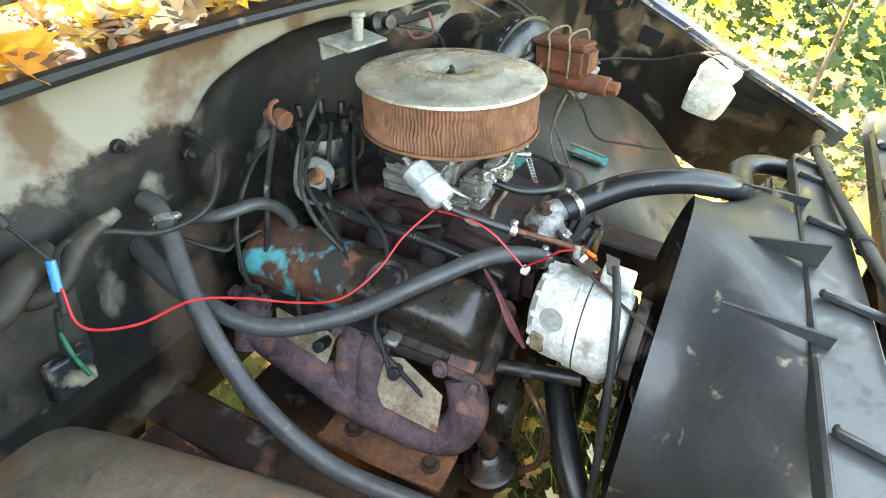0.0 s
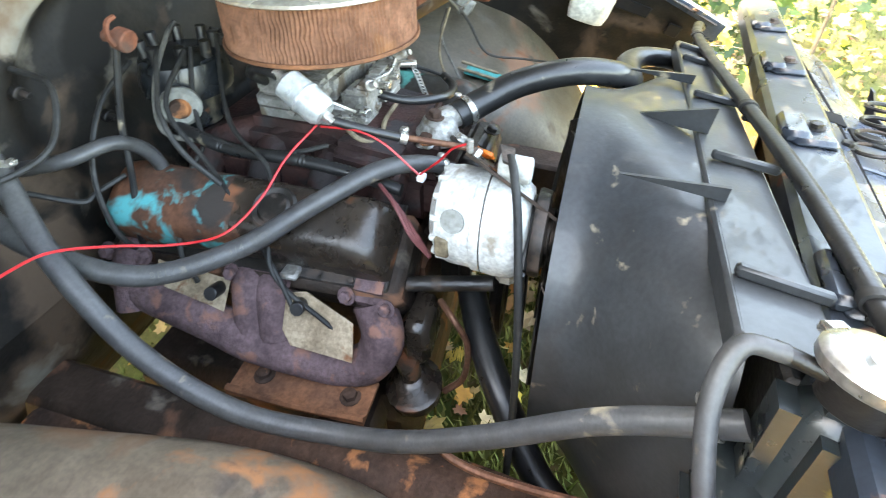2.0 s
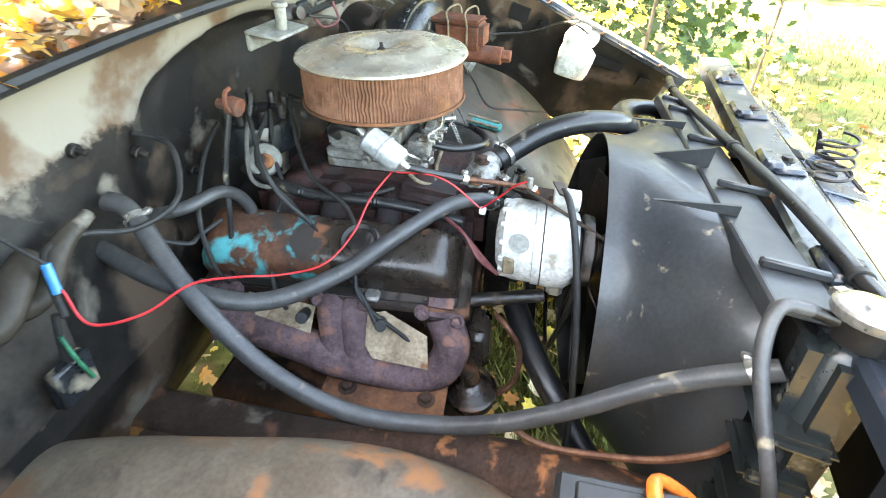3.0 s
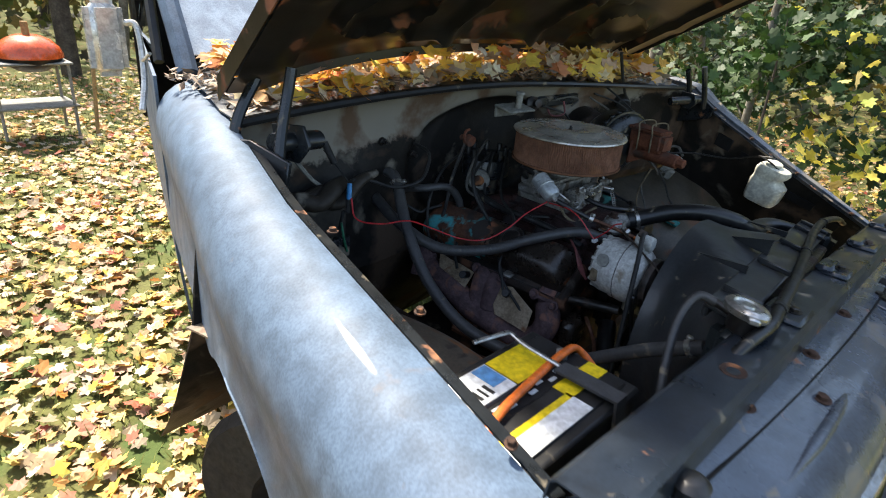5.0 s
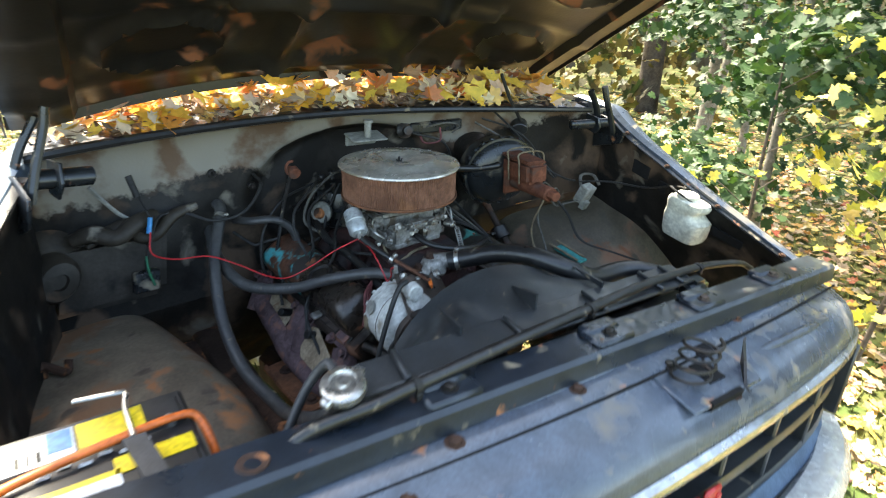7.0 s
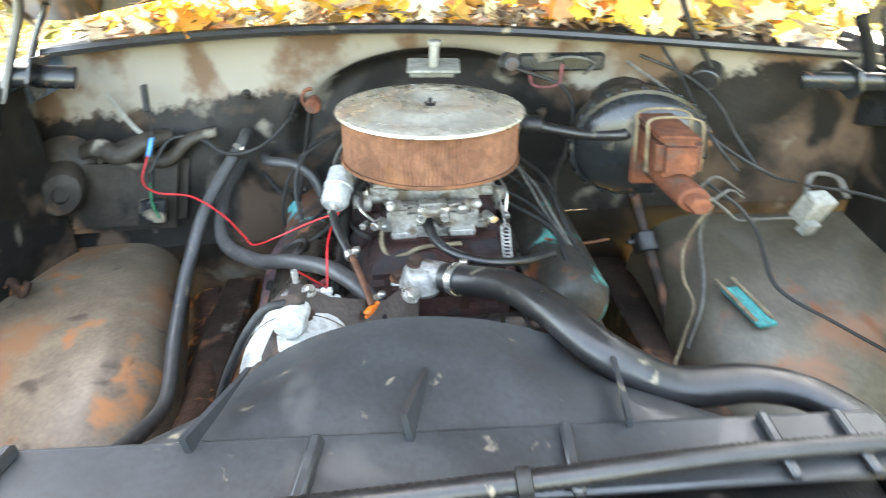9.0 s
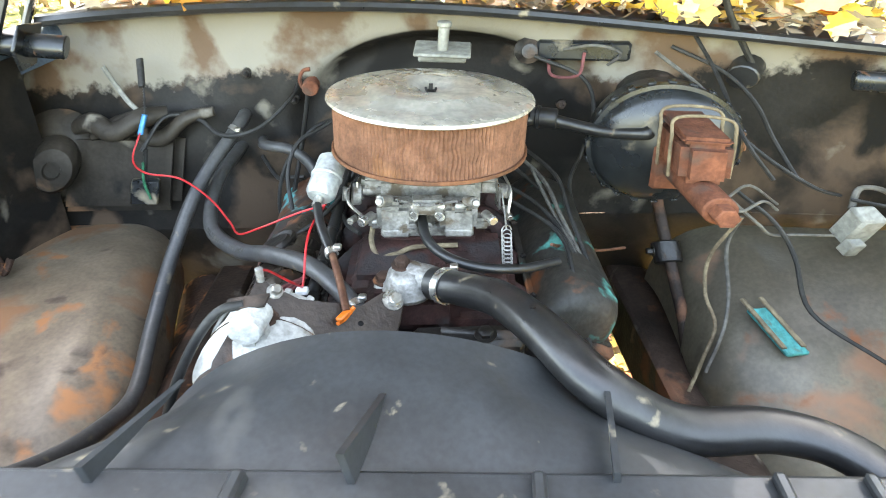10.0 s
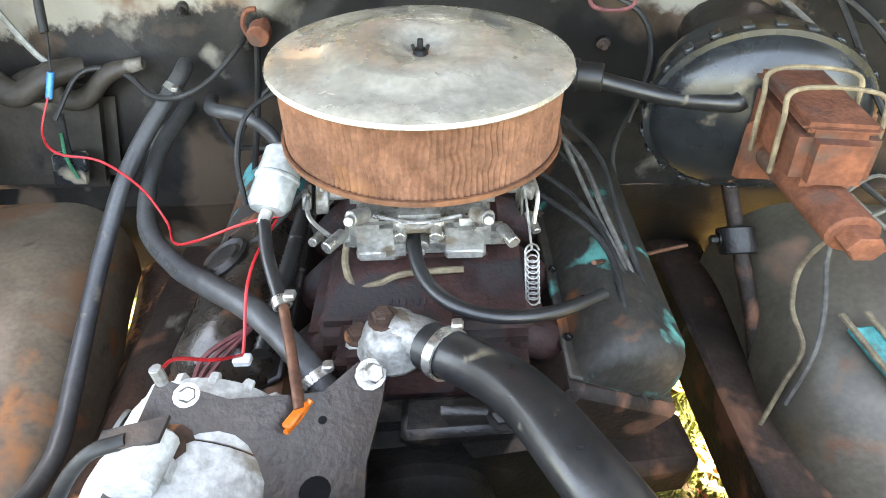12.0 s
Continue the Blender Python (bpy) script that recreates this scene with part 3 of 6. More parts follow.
# hood striker in the middle of the cowl
bm = B()
box(bm, (0.01, 0.225, 1.262), (0.115, 0.075, 0.008), 0.003, pose(0, 0, 0, 8))
box(bm, (0.01, 0.262, 1.245), (0.10, 0.01, 0.04), 0.003)
part("striker_bracket", bm, "greybox", truck, "grey steel striker bracket")
bm = B()
rod(bm, (0.01, 0.215, 1.262), (0.01, 0.21, 1.315), 0.011, 12)
rod(bm, (0.01, 0.21, 1.312), (0.01, 0.21, 1.322), 0.015, 12)
part("striker_pin", bm, "greybox", truck)

# cab: windscreen, pillars, roof, doors
bm = B()
sheet(bm, lambda u, v: (-0.70 + 1.40 * u, 0.66 + 0.42 * v - 0.05 * math.sin(math.pi * u), 1.325 + 0.46 * v), 12, 6, 0.006)
# its base colour carries the bright sky reflection
ws = part("windscreen", bm, "sky_glass", truck, "windscreen with pale blue sky reflection in its colour")
ws.visible_shadow = False
for side in (-1, 1):
    bm = B()
    tube(bm, [(side * 0.745, 0.60, 1.27), (side * 0.725, 0.72, 1.42), (side * 0.69, 0.95, 1.68), (side * 0.67, 1.12, 1.82)], 0.036, 8)
    part("windscreen_pillar", bm, "blue", truck, "pale blue windscreen pillar")
    bm = B()
    sheet(bm, lambda u, v: (side * (0.90 - 0.50 * u - 0.012 * math.cos(3 * v) - 0.06 * v * v), 0.535 + 1.5 * u, 1.28 - 0.92 * v), 20, 14, 0.01)
    part("cab_side", bm, "blue", truck, "faded blue door and cowl side")
    bm = B()
    sheet(bm, lambda u, v: (side * (0.755 - 0.065 * v - 0.31 * u), 0.82 + 0.22 * v + (1.0 - 0.2 * v) * u, 1.285 + 0.46 * v), 4, 4, 0.005)
    gw = part("door_window", bm, "glass", truck, "dark door window glass")
    bm = B()
    tube(bm, [(side * 0.785, 0.74, 1.29), (side * 0.685, 1.06, 1.77), (side * 0.61, 1.3, 1.80), (side * 0.45, 1.86, 1.79), (side * 0.43, 1.92, 1.3)], 0.018, 6)
    part("window_frame", bm, "rubber", truck)
bm = B()
sheet(bm, lambda u, v: ((-0.68 + 1.36 * u) * (1 - 0.4 * v), 1.05 + 1.0 * v, 1.80 + 0.05 * math.sin(math.pi * u) + 0.03 * math.sin(math.pi * v)), 10, 8, 0.02)
part("cab_roof", bm, "blue", truck)
bm = B()
box(bm, (0, 2.05, 1.3), (0.8, 0.03, 1.0), 0.01)
part("cab_back", bm, "interior", truck)
bm = B()
box(bm, (0, 0.74, 1.2), (1.35, 0.16, 0.16), 0.04)
part("dashboard", bm, "interior", truck)
# front wheels
for side in (-1, 1):
    bm = B()
    spin(bm, [(0.19, -0.1), (0.33, -0.1), (0.36, -0.07), (0.365, 0), (0.36, 0.07), (0.33, 0.1), (0.19, 0.1)], (side * 0.80, 0.0, 0.37), (1, 0, 0), 32, True)
    wheel = part("tyre", bm, "tyre", truck, "black rubber tyre")
    bm = B()
    spin(bm, [(0, 0.02), (0.1, 0.03), (0.17, -0.02), (0.195, 0.06), (0.195, -0.1), (0, -0.1)], (side * 0.80, 0.0, 0.37), (side, 0, 0), 24)
    part("rim", bm, "greybox", wheel)

# frame, crossmember, splash parts
for side in (-1, 1):
    bm = B()
    box(bm, (side * 0.425, 0.3, 0.61), (0.085, 2.2, 0.14), 0.01)
    part("frame_rail", bm, "frame", truck, "greasy rusted frame rail")
bm = B()
sheet(bm, lambda u, v: (-0.515 + 0.10 * v, -0.60 + 0.95 * u, 0.655 + 0.02 * math.sin(5 * u) + 0.03 * math.sin(3.1 * v)), 14, 5, 0.004)
part("splash_shield", bm, "rust", truck, "rusted inner splash shield")
bm = B()
box(bm, (0, 0.08, 0.46), (0.56, 0.62, 0.14), 0.03)
part("oil_pan", bm, "frame", truck)
bm = B()
box(bm, (0, -0.1, 0.48), (0.8, 0.14, 0.1), 0.02)
part("crossmember", bm, "frame", truck)
bm = B()
slab(bm, [(-0.405, -0.19, 0.687), (-0.33, -0.19, 0.687), (-0.325, 0.05, 0.694), (-0.40, 0.05, 0.694)], (0, 0, -0.006))
tube(bm, [(-0.40, -0.19, 0.69), (-0.405, -0.07, 0.695), (-0.395, 0.05, 0.697)], 0.006, 6)
mount = part("mount_plate", bm, "plate", truck, "orange rusted engine mount plate")
for p in ((-0.366, -0.153, 0.688), (-0.36, 0.002, 0.693)):
    bm = B()
    hexbolt(bm, p, (0, 0, 1), 0.012, 0.01)
    part("bolt", bm, "rust", mount)

# radiator support, header panel, grille, bumper
support = thing("radiator_support", "dark navy radiator support panel with bolts", "panel")


def loft(bm, rows, x0, x1, n=24, thick=0.003, bow=0.0):
    """A panel across the truck: rows of (y, z), bowed forward in the middle."""
    k = len(rows) - 1
    sheet(bm, lambda u, v: (x0 + (x1 - x0) * u, rows[round(v * k)][0] + bow * ((2 * u - 1) ** 2 + 0.9 * (2 * u - 1) ** 8), rows[round(v * k)][1]), n, k, thick)


bm = B()
loft(bm, [(-0.665, 1.06), (-0.668, 1.088), (-0.675, 1.094), (-0.745, 1.094), (-0.752, 1.088), (-0.755, 1.05)], -1.02, 0.885, 30)
part("top_panel", bm, "panel", support, "dark navy top panel")
bm = B()
loft(bm, [(-0.748, 1.0), (-0.745, 0.75), (-0.70, 0.5)], -0.95, -0.52, 6)
part("side_baffle", bm, "panel", support)
bm = B()
loft(bm, [(-0.748, 1.0), (-0.745, 0.75), (-0.70, 0.5)], 0.52, 0.95, 6)
part("side_baffle", bm, "panel", support)
for x in (-0.335, 0.025, 0.33, 0.62):
    bm = B()
    box(bm, (x, -0.715, 1.1), (0.10, 0.06, 0.014), 0.006)
    box(bm, (x, -0.69, 1.104), (0.085, 0.04, 0.02), 0.007)
    br = part("radiator_bracket", bm, "panel", support, "pressed steel radiator bracket")
    bm = B()
    hexbolt(bm, (x, -0.718, 1.107), (0, 0, 1), 0.010, 0.008)
    part("bolt", bm, "black", br)
bm = B()
spin(bm, [(0.011, 0), (0.022, 0.0), (0.02, 0.004), (0.011, 0.002)], (-0.63, -0.718, 1.095), (0, 0, 1), 16)
part("hole_rim", bm, "rust", support)
# black disc paints the shade inside the rim
bm = B()
rod(bm, (-0.63, -0.718, 1.0955), (-0.63, -0.718, 1.0965), 0.011, 12)
part("hole", bm, "interior", support)

header = thing("header_panel", "faded navy header panel above the grille", "panel")
bm = B()
loft(bm, [(-0.755, 1.05), (-0.758, 1.046), (-0.80, 1.043), (-0.812, 1.032), (-0.86, 1.02), (-0.90, 1.0), (-0.925, 0.975), (-0.938, 0.945), (-0.935, 0.93)], -1.03, 0.885, 40, 0.003, 0.05)
part("panel", bm, "header", header, "faded navy painted panel")
bm = B()
loft(bm, [(-0.94, 0.945), (-0.952, 0.94), (-0.955, 0.93), (-0.952, 0.922), (-0.94, 0.918)], -1.0, 0.88, 40, 0.003, 0.05)
part("chrome_trim", bm, "chrome", header, "worn chrome trim strip")
for x, y, z in ((-0.94, -0.72, 1.055), (-0.80, -0.765, 1.047), (-0.63, -0.77, 1.047), (-0.10, -0.77, 1.047), (0.42, -0.76, 1.047), (-0.47, -0.835, 1.029), (0.12, -0.80, 1.043), (0.2, -0.9, 1.002), (0.72, -0.76, 1.047), (-0.36, -0.78, 1.046)):
    bm = B()
    hexbolt(bm, (x, y + 0.05 * x * x, z), (0, -0.1, 1), 0.010, 0.008, 1.7)
    part("bolt", bm, "rust" if random.random() < 0.6 else "black", header)
bm = B()
tube(bm, [(x, -0.807 + 0.05 * (x / 1.0) ** 2, 1.0395) for x in np.linspace(-1.0, 0.88, 15)], 0.0035, 6, 2)
part("seam", bm, "interior", header)
for x0, x1, y in ((-0.72, -0.33, -0.845), (0.30, 0.72, -0.84)):
    bm = B()
    tube(bm, [(x0, y, 1.016), ((x0 + x1) / 2, y - 0.006, 1.018), (x1, y, 1.016)], [0.002, 0.012, 0.012, 0.002], 10)
    part("pressed_ridge", bm, "header", header)
# rubber bump stop
bm = B()
spin(bm, [(0, 0), (0.022, 0), (0.024, 0.02), (0.016, 0.028), (0.012, 0.03), (0, 0.03)], (-0.87, -0.77, 1.045), (0, 0, 1), 16)
part("bump_stop", bm, "rubber", header, "black rubber hood bump stop")
# latch
latch = thing("hood_latch", "black coil spring hood latch on a rusty plate", "latch")
bm = B()
box(bm, (0.05, -0.845, 1.029), (0.22, 0.13, 0.006), 0.003, pose(0, 0, 0, 12))
part("latch_plate", bm, "header", latch)
# latch openings are flat plates with their shade as black colour
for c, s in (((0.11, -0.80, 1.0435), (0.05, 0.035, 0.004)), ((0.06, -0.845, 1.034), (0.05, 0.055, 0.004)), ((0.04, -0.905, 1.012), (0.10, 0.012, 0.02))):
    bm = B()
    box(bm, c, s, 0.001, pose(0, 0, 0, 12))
    part("latch_slot_shade", bm, "interior", latch, "near-black plate painted as an opening's shade")
bm = B()
tube(bm, [(0.0 + (0.036 - 0.004 * k / 40) * math.cos(k * 0.55) + 0.0006 * k, -0.845 + 0.036 * math.sin(k * 0.55), 1.035 + 0.0019 * k) for k in range(46)], 0.0035, 6, 2)
part("coil_spring", bm, "black", latch, "black steel coil spring")
bm = B()
slab(bm, [(0.10, -0.915, 1.01), (0.155, -0.86, 1.02), (0.16, -0.85, 1.09), (0.15, -0.855, 1.085), (0.145, -0.87, 1.045), (0.10, -0.905, 1.02)], (0.004, -0.004, 0))
part("safety_hook", bm, "black", latch)

grille = thing("grille", "black plastic truck grille with rectangular cells", "grille")
# plain near-black sheet closes the view behind the grille cells
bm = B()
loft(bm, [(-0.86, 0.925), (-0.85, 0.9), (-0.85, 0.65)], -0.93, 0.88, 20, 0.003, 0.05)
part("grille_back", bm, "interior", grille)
for z in (0.905, 0.785, 0.665):
    bm = B()
    loft(bm, [(-0.86, z + 0.012), (-0.925, z + 0.014), (-0.93, z), (-0.925, z - 0.014), (-0.86, z - 0.012)], -0.94, 0.89, 30, 0.003, 0.05)
    part("grille_bar", bm, "shroud", grille)
for k in range(9):
    x = -0.9 + 0.22 * k
    bm = B()
    box(bm, (x, -0.892 + 0.05 * x * x, 0.785), (0.016, 0.06, 0.24), 0.004)
    part("grille_post", bm, "shroud", grille)
for i in range(8):
    for z in (0.845, 0.725):
        x = -0.79 + 0.22 * i
        bm = B()
        box(bm, (x, -0.875 + 0.05 * x * x, z), (0.205, 0.01, 0.02), 0.003)
        part("grille_slat", bm, "shroud", grille)
emblem = thing("grille_emblem", "red plastic three part grille emblem", "emblem")
for k in range(3):
    bm = B()
    x = -0.015 + 0.07 * k
    box(bm, (x, -0.945, 0.80), (0.052, 0.012, 0.065), 0.006)
    box(bm, (x + 0.014, -0.952, 0.80), (0.014, 0.006, 0.03), 0.002)
    part("emblem_block", bm, "emblem", emblem)
bm = B()
loft(bm, [(-0.86, 0.65), (-0.93, 0.645), (-0.955, 0.62), (-0.95, 0.56)], -0.98, 0.9, 24, 0.004, 0.06)
single("valance_panel", bm, "blue", "pale blue valance panel below the grille", "panel")
bm = B()
loft(bm, [(-0.98, 0.60), (-0.995, 0.625), (-1.06, 0.63), (-1.085, 0.60), (-1.085, 0.52), (-1.07, 0.47), (-1.02, 0.45)], -1.06, 0.90, 40, 0.004, 0.10)
bumper = thing("front_bumper", "scuffed chrome front bumper", "bumper")
part("bumper_bar", bm, "shell", bumper)
for x in (-0.78, -0.42, 0.28, 0.62):
    bm = B()
    spin(bm, [(0, 0.008), (0.012, 0.006), (0.017, 0)], (x, -1.086 + 0.10 * ((x + 0.08) / 0.98) ** 2, 0.56), (0, -1, 0), 14)
    part("bumper_bolt", bm, "rust", bumper)

# hood, raised
hood = thing("hood", "raised dark hood with ribbed underside", "hood")
H0 = Vector((0, 0.46, 1.437))


def hood_pt(x, s, drop=0.0):
    """s: metres forward from the rear edge; drop: below the skin."""
    a = radians(34 - 5 * x)
    e = min(1.0, abs(x / 0.87))
    y = H0.y - s * math.cos(a)
    z = H0.z + s * math.sin(a) - 0.085 * e**2.4
    return Vector((0.98 * x + 0.03 - 0.035 * s, y, z + 0.012 - drop))


def bead(x, s):
    """Stamped ribs of the inner panel."""
    d = 0.0
    for cx, cs, rx, rs in ((-0.58, 0.28, 0.15, 0.10), (0.58, 0.28, 0.15, 0.10), (-0.6, 0.8, 0.16, 0.22), (0.6, 0.8, 0.16, 0.22)):
        r = math.sqrt(((x - cx) / rx) ** 2 + ((s - cs) / rs) ** 2)
        d += 0.034 * math.exp(-(((r - 1) / 0.13) ** 2))
    for cs in (0.12, 0.42, 1.05):
        d += 0.034 * math.exp(-(((s - cs) / 0.026) ** 2)) * (1 if abs(x) < 0.42 else 0.2)
    for cx in (-0.22, 0.22):
        d += 0.03 * math.exp(-(((x - cx - 0.12 * (s - 0.4)) / 0.03) ** 2)) * (0.12 < s < 1.1)
    d += 0.03 * (abs(x) > 0.80)
    return d


bm = B()
sheet(bm, lambda u, v: hood_pt(-0.965 + 1.835 * u, 1.24 * v), 30, 20, 0.003)
part("outer_skin", bm, "blue", hood)
bm = B()
sheet(bm, lambda u, v: hood_pt(-0.955 + 1.815 * u, 0.015 + 1.21 * v, 0.02 + bead(-0.955 + 1.815 * u, 0.015 + 1.21 * v)), 110, 76)
part("inner_panel", bm, "hood", hood, "dark stamped inner panel with ribs")
bm = B()
for side in (-1, 1):
    sheet(bm, lambda u, v: hood_pt(0.872 if side > 0 else -0.967, 1.24 * u, 0.06 * v), 12, 1, 0.004)
sheet(bm, lambda u, v: hood_pt(-0.965 + 1.835 * u, 0.0, 0.035 * v + 0.004), 30, 1, 0.004)
part("edge_flange", bm, "hood", hood)
bm = B()
for k in range(30):
    x = -0.66 + 0.0455 * k
    c = hood_pt(x, -0.008, 0.008)
    box(bm, c, (0.022, 0.02, 0.006), 0.002, pose(0, 0, 0, -33))
part("vent_teeth", bm, "hood", hood)

# hinges
for side in (-1, 1):
    hinge = new("hood_hinge")
    hinge.parent = truck
    bm = B()
    slab(bm, [(side * 0.895, 0.32, 1.05), (side * 0.895, 0.10, 1.16), (side * 0.895, 0.09, 1.22), (side * 0.895, 0.20, 1.245), (side * 0.895, 0.33, 1.22)], (side * 0.01, 0, 0), 0.002)
    part("hinge_plate", bm, "satin", hinge)
    bm = B()
    tube(bm, [(side * 0.885, 0.14, 1.2), (side * 0.87, 0.15, 1.28), (side * 0.84, 0.16, 1.40)], 0.011, 8)
    part("hinge_arm", bm, "satin", hinge)
    bm = B()
    tube(bm, [(side * 0.885, 0.27, 1.2), (side * 0.87, 0.27, 1.28), (side * 0.84, 0.26, 1.36)], 0.011, 8)
    part("hinge_arm", bm, "satin", hinge)
    bm = B()
    rod(bm, (side * 0.875, 0.165, 1.243), (side * 0.745, 0.185, 1.238), 0.021, 16)
    part("spring_tube", bm, "satin", hinge, "black rolled hinge tube")
    bm = B()
    slab(bm, [(side * 0.82, 0.15, 1.20), (side * 0.82, 0.21, 1.20), (side * 0.82, 0.23, 1.27), (side * 0.82, 0.14, 1.28), (side * 0.82, 0.12, 1.24)], (side * 0.008, 0, 0), 0.002)
    part("hinge_link", bm, "satin", hinge)

# mirror
mirror = thing("door_mirror", "chrome truck door mirror on a bracket", "mirror")
bm = B()
box(bm, (-0.85, 1.10, 1.29), (0.13, 0.08, 0.27), 0.03, None, 3)
part("mirror_head", bm, "shell", mirror, "bright steel mirror head")
bm = B()
tube(bm, [(-0.785, 1.08, 1.345), (-0.755, 1.05, 1.33), (-0.775, 0.98, 1.17), (-0.825, 0.90, 1.06)], 0.012, 8)
tube(bm, [(-0.77, 1.0, 1.22), (-0.765, 0.96, 1.24), (-0.775, 0.90, 1.26)], 0.006, 8)
part("mirror_arm", bm, "shell", mirror)

# ---------- radiator ----------
radiator = thing("radiator", "black crossflow radiator with side tank", "radiator")
bm = B()
box(bm, (0, -0.68, 0.78), (0.86, 0.05, 0.55), 0.006)
part("core", bm, "black", radiator)
for side in (-1, 1):
    bm = B()
    box(bm, (side * 0.475, -0.675, 0.80), (0.085, 0.075, 0.60), 0.025, None, 3)
    tank = part("side_tank", bm, "tank", radiator, "black plastic side tank with ribs")
    for k in range(5):
        bm = B()
        box(bm, (side * 0.49, -0.655, 0.66 + 0.075 * k), (0.105, 0.085, 0.022), 0.010, None, 2)
        part("tank_rib", bm, "tank", tank)
bm = B()
rod(bm, (-0.475, -0.68, 1.09), (-0.475, -0.68, 1.125), 0.026, 18)
rod(bm, (-0.475, -0.66, 1.112), (-0.475, -0.62, 1.118), 0.008, 10)
part("filler_neck", bm, "black", radiator)
bm = B()
spin(bm, [(0, 0), (0.036, 0), (0.038, 0.004), (0.038, 0.012), (0.034, 0.016), (0.024, 0.017), (0.022, 0.013), (0.012, 0.013), (0.010, 0.017), (0, 0.018)], (-0.475, -0.68, 1.125), (0, 0, 1), 28)
for a in (0.6, 0.6 + math.pi):
    box(bm, (-0.475 + 0.036 * math.cos(a), -0.68 + 0.036 * math.sin(a), 1.132), (0.022, 0.02, 0.012), 0.003, pose(0, 0, 0, 0, 0, math.degrees(a)))
part("radiator_cap", bm, "steel", radiator, "bright pressed steel radiator cap")

# fan shroud
shroud = thing("fan_shroud", "dusty black plastic fan shroud", "shroud")


def shroud_pt(u, v):
    a = 2 * math.pi * u
    c, s = math.cos(a), math.sin(a)
    e = 0.45
    rx = math.copysign(abs(c) ** e, c) * 0.44
    rz = 0.79 + math.copysign(abs(s) ** e, s) * (0.295 if s > 0 else 0.31)
    cx, cz = -0.02 + 0.315 * c, 0.79 + 0.315 * s
    if v < 0.8:
        w = v / 0.8
        k = w * w * (3 - 2 * w) * 0.75 + 0.25 * w
        return (rx * (1 - k) + cx * k, -0.635 + 0.165 * w, rz * (1 - k) + cz * k)
    w = (v - 0.8) / 0.2
    return (cx, -0.47 + 0.03 * w, cz)


bm = B()
sheet(bm, shroud_pt, 72, 15)
bmesh.ops.remove_doubles(bm, verts=bm.verts, dist=1e-5)
bm.normal_update()
bmesh.ops.solidify(bm, geom=list(bm.faces), thickness=0.004)
part("shroud_body", bm, "shroud", shroud)
bm = B()
box(bm, (0.0, -0.642, 1.097), (0.92, 0.075, 0.012), 0.004)
box(bm, (0.0, -0.608, 1.085), (0.90, 0.012, 0.035), 0.004)
part("shroud_flange", bm, "shroud", shroud)
for x in (-0.215, -0.02, 0.19):
    bm = B()
    slab(bm, [(x, -0.61, 1.10), (x + 0.012, -0.50, 1.095), (x, -0.61, 1.145 if abs(x) < 0.1 else 1.12)][::-1], (0.006, 0, 0))
    part("shroud_fin", bm, "shroud", shroud)
for x in (-0.36, -0.1, 0.13, 0.33, 0.41):
    bm = B()
    box(bm, (x, -0.642, 1.108), (0.012, 0.075, 0.014), 0.003)
    part("flange_rib", bm, "shroud", shroud)
# mechanical fan
fan = thing("cooling_fan", "black steel engine cooling fan", "fan")
bm = B()
rod(bm, (-0.01, -0.47, 0.79), (-0.01, -0.40, 0.79), 0.06, 20)
part("fan_hub", bm, "black", fan)
for k in range(6):
    a = k * math.pi / 3 + 0.3
    bm = B()
    m = Matrix.Translation((-0.01, -0.455, 0.79)) @ Matrix.Rotation(a, 4, "Y") @ Matrix.Translation((0.16, 0, 0)) @ Matrix.Rotation(0.5, 4, "X")
    box(bm, (0, 0, 0), (0.21, 0.004, 0.09), 0.001)
    bmesh.ops.transform(bm, matrix=m, verts=bm.verts)
    part("fan_blade", bm, "black", fan)

# ---------- engine ----------
engine = thing("engine", "greasy rusted V8 engine with mismatched valve covers", "engine")
bm = B()
box(bm, (0, 0.03, 0.68), (0.40, 0.52, 0.30), 0.03, None, 2)
part("block", bm, "frame", engine, "greasy cast iron block")
for side in (-1, 1):
    bm = B()
    box(bm, (side * 0.205, 0.035 if side < 0 else 0.015, 0.835), (0.15, 0.52, 0.10), 0.012, pose(0, 0, 0, 0, side * 32))
    for k in range(4):
        rod(bm, (side * 0.26, -0.16 + 0.125 * k, 0.80), (side * 0.285, -0.16 + 0.125 * k, 0.785), 0.022, 10)
    part("cylinder_head", bm, "frame", engine)


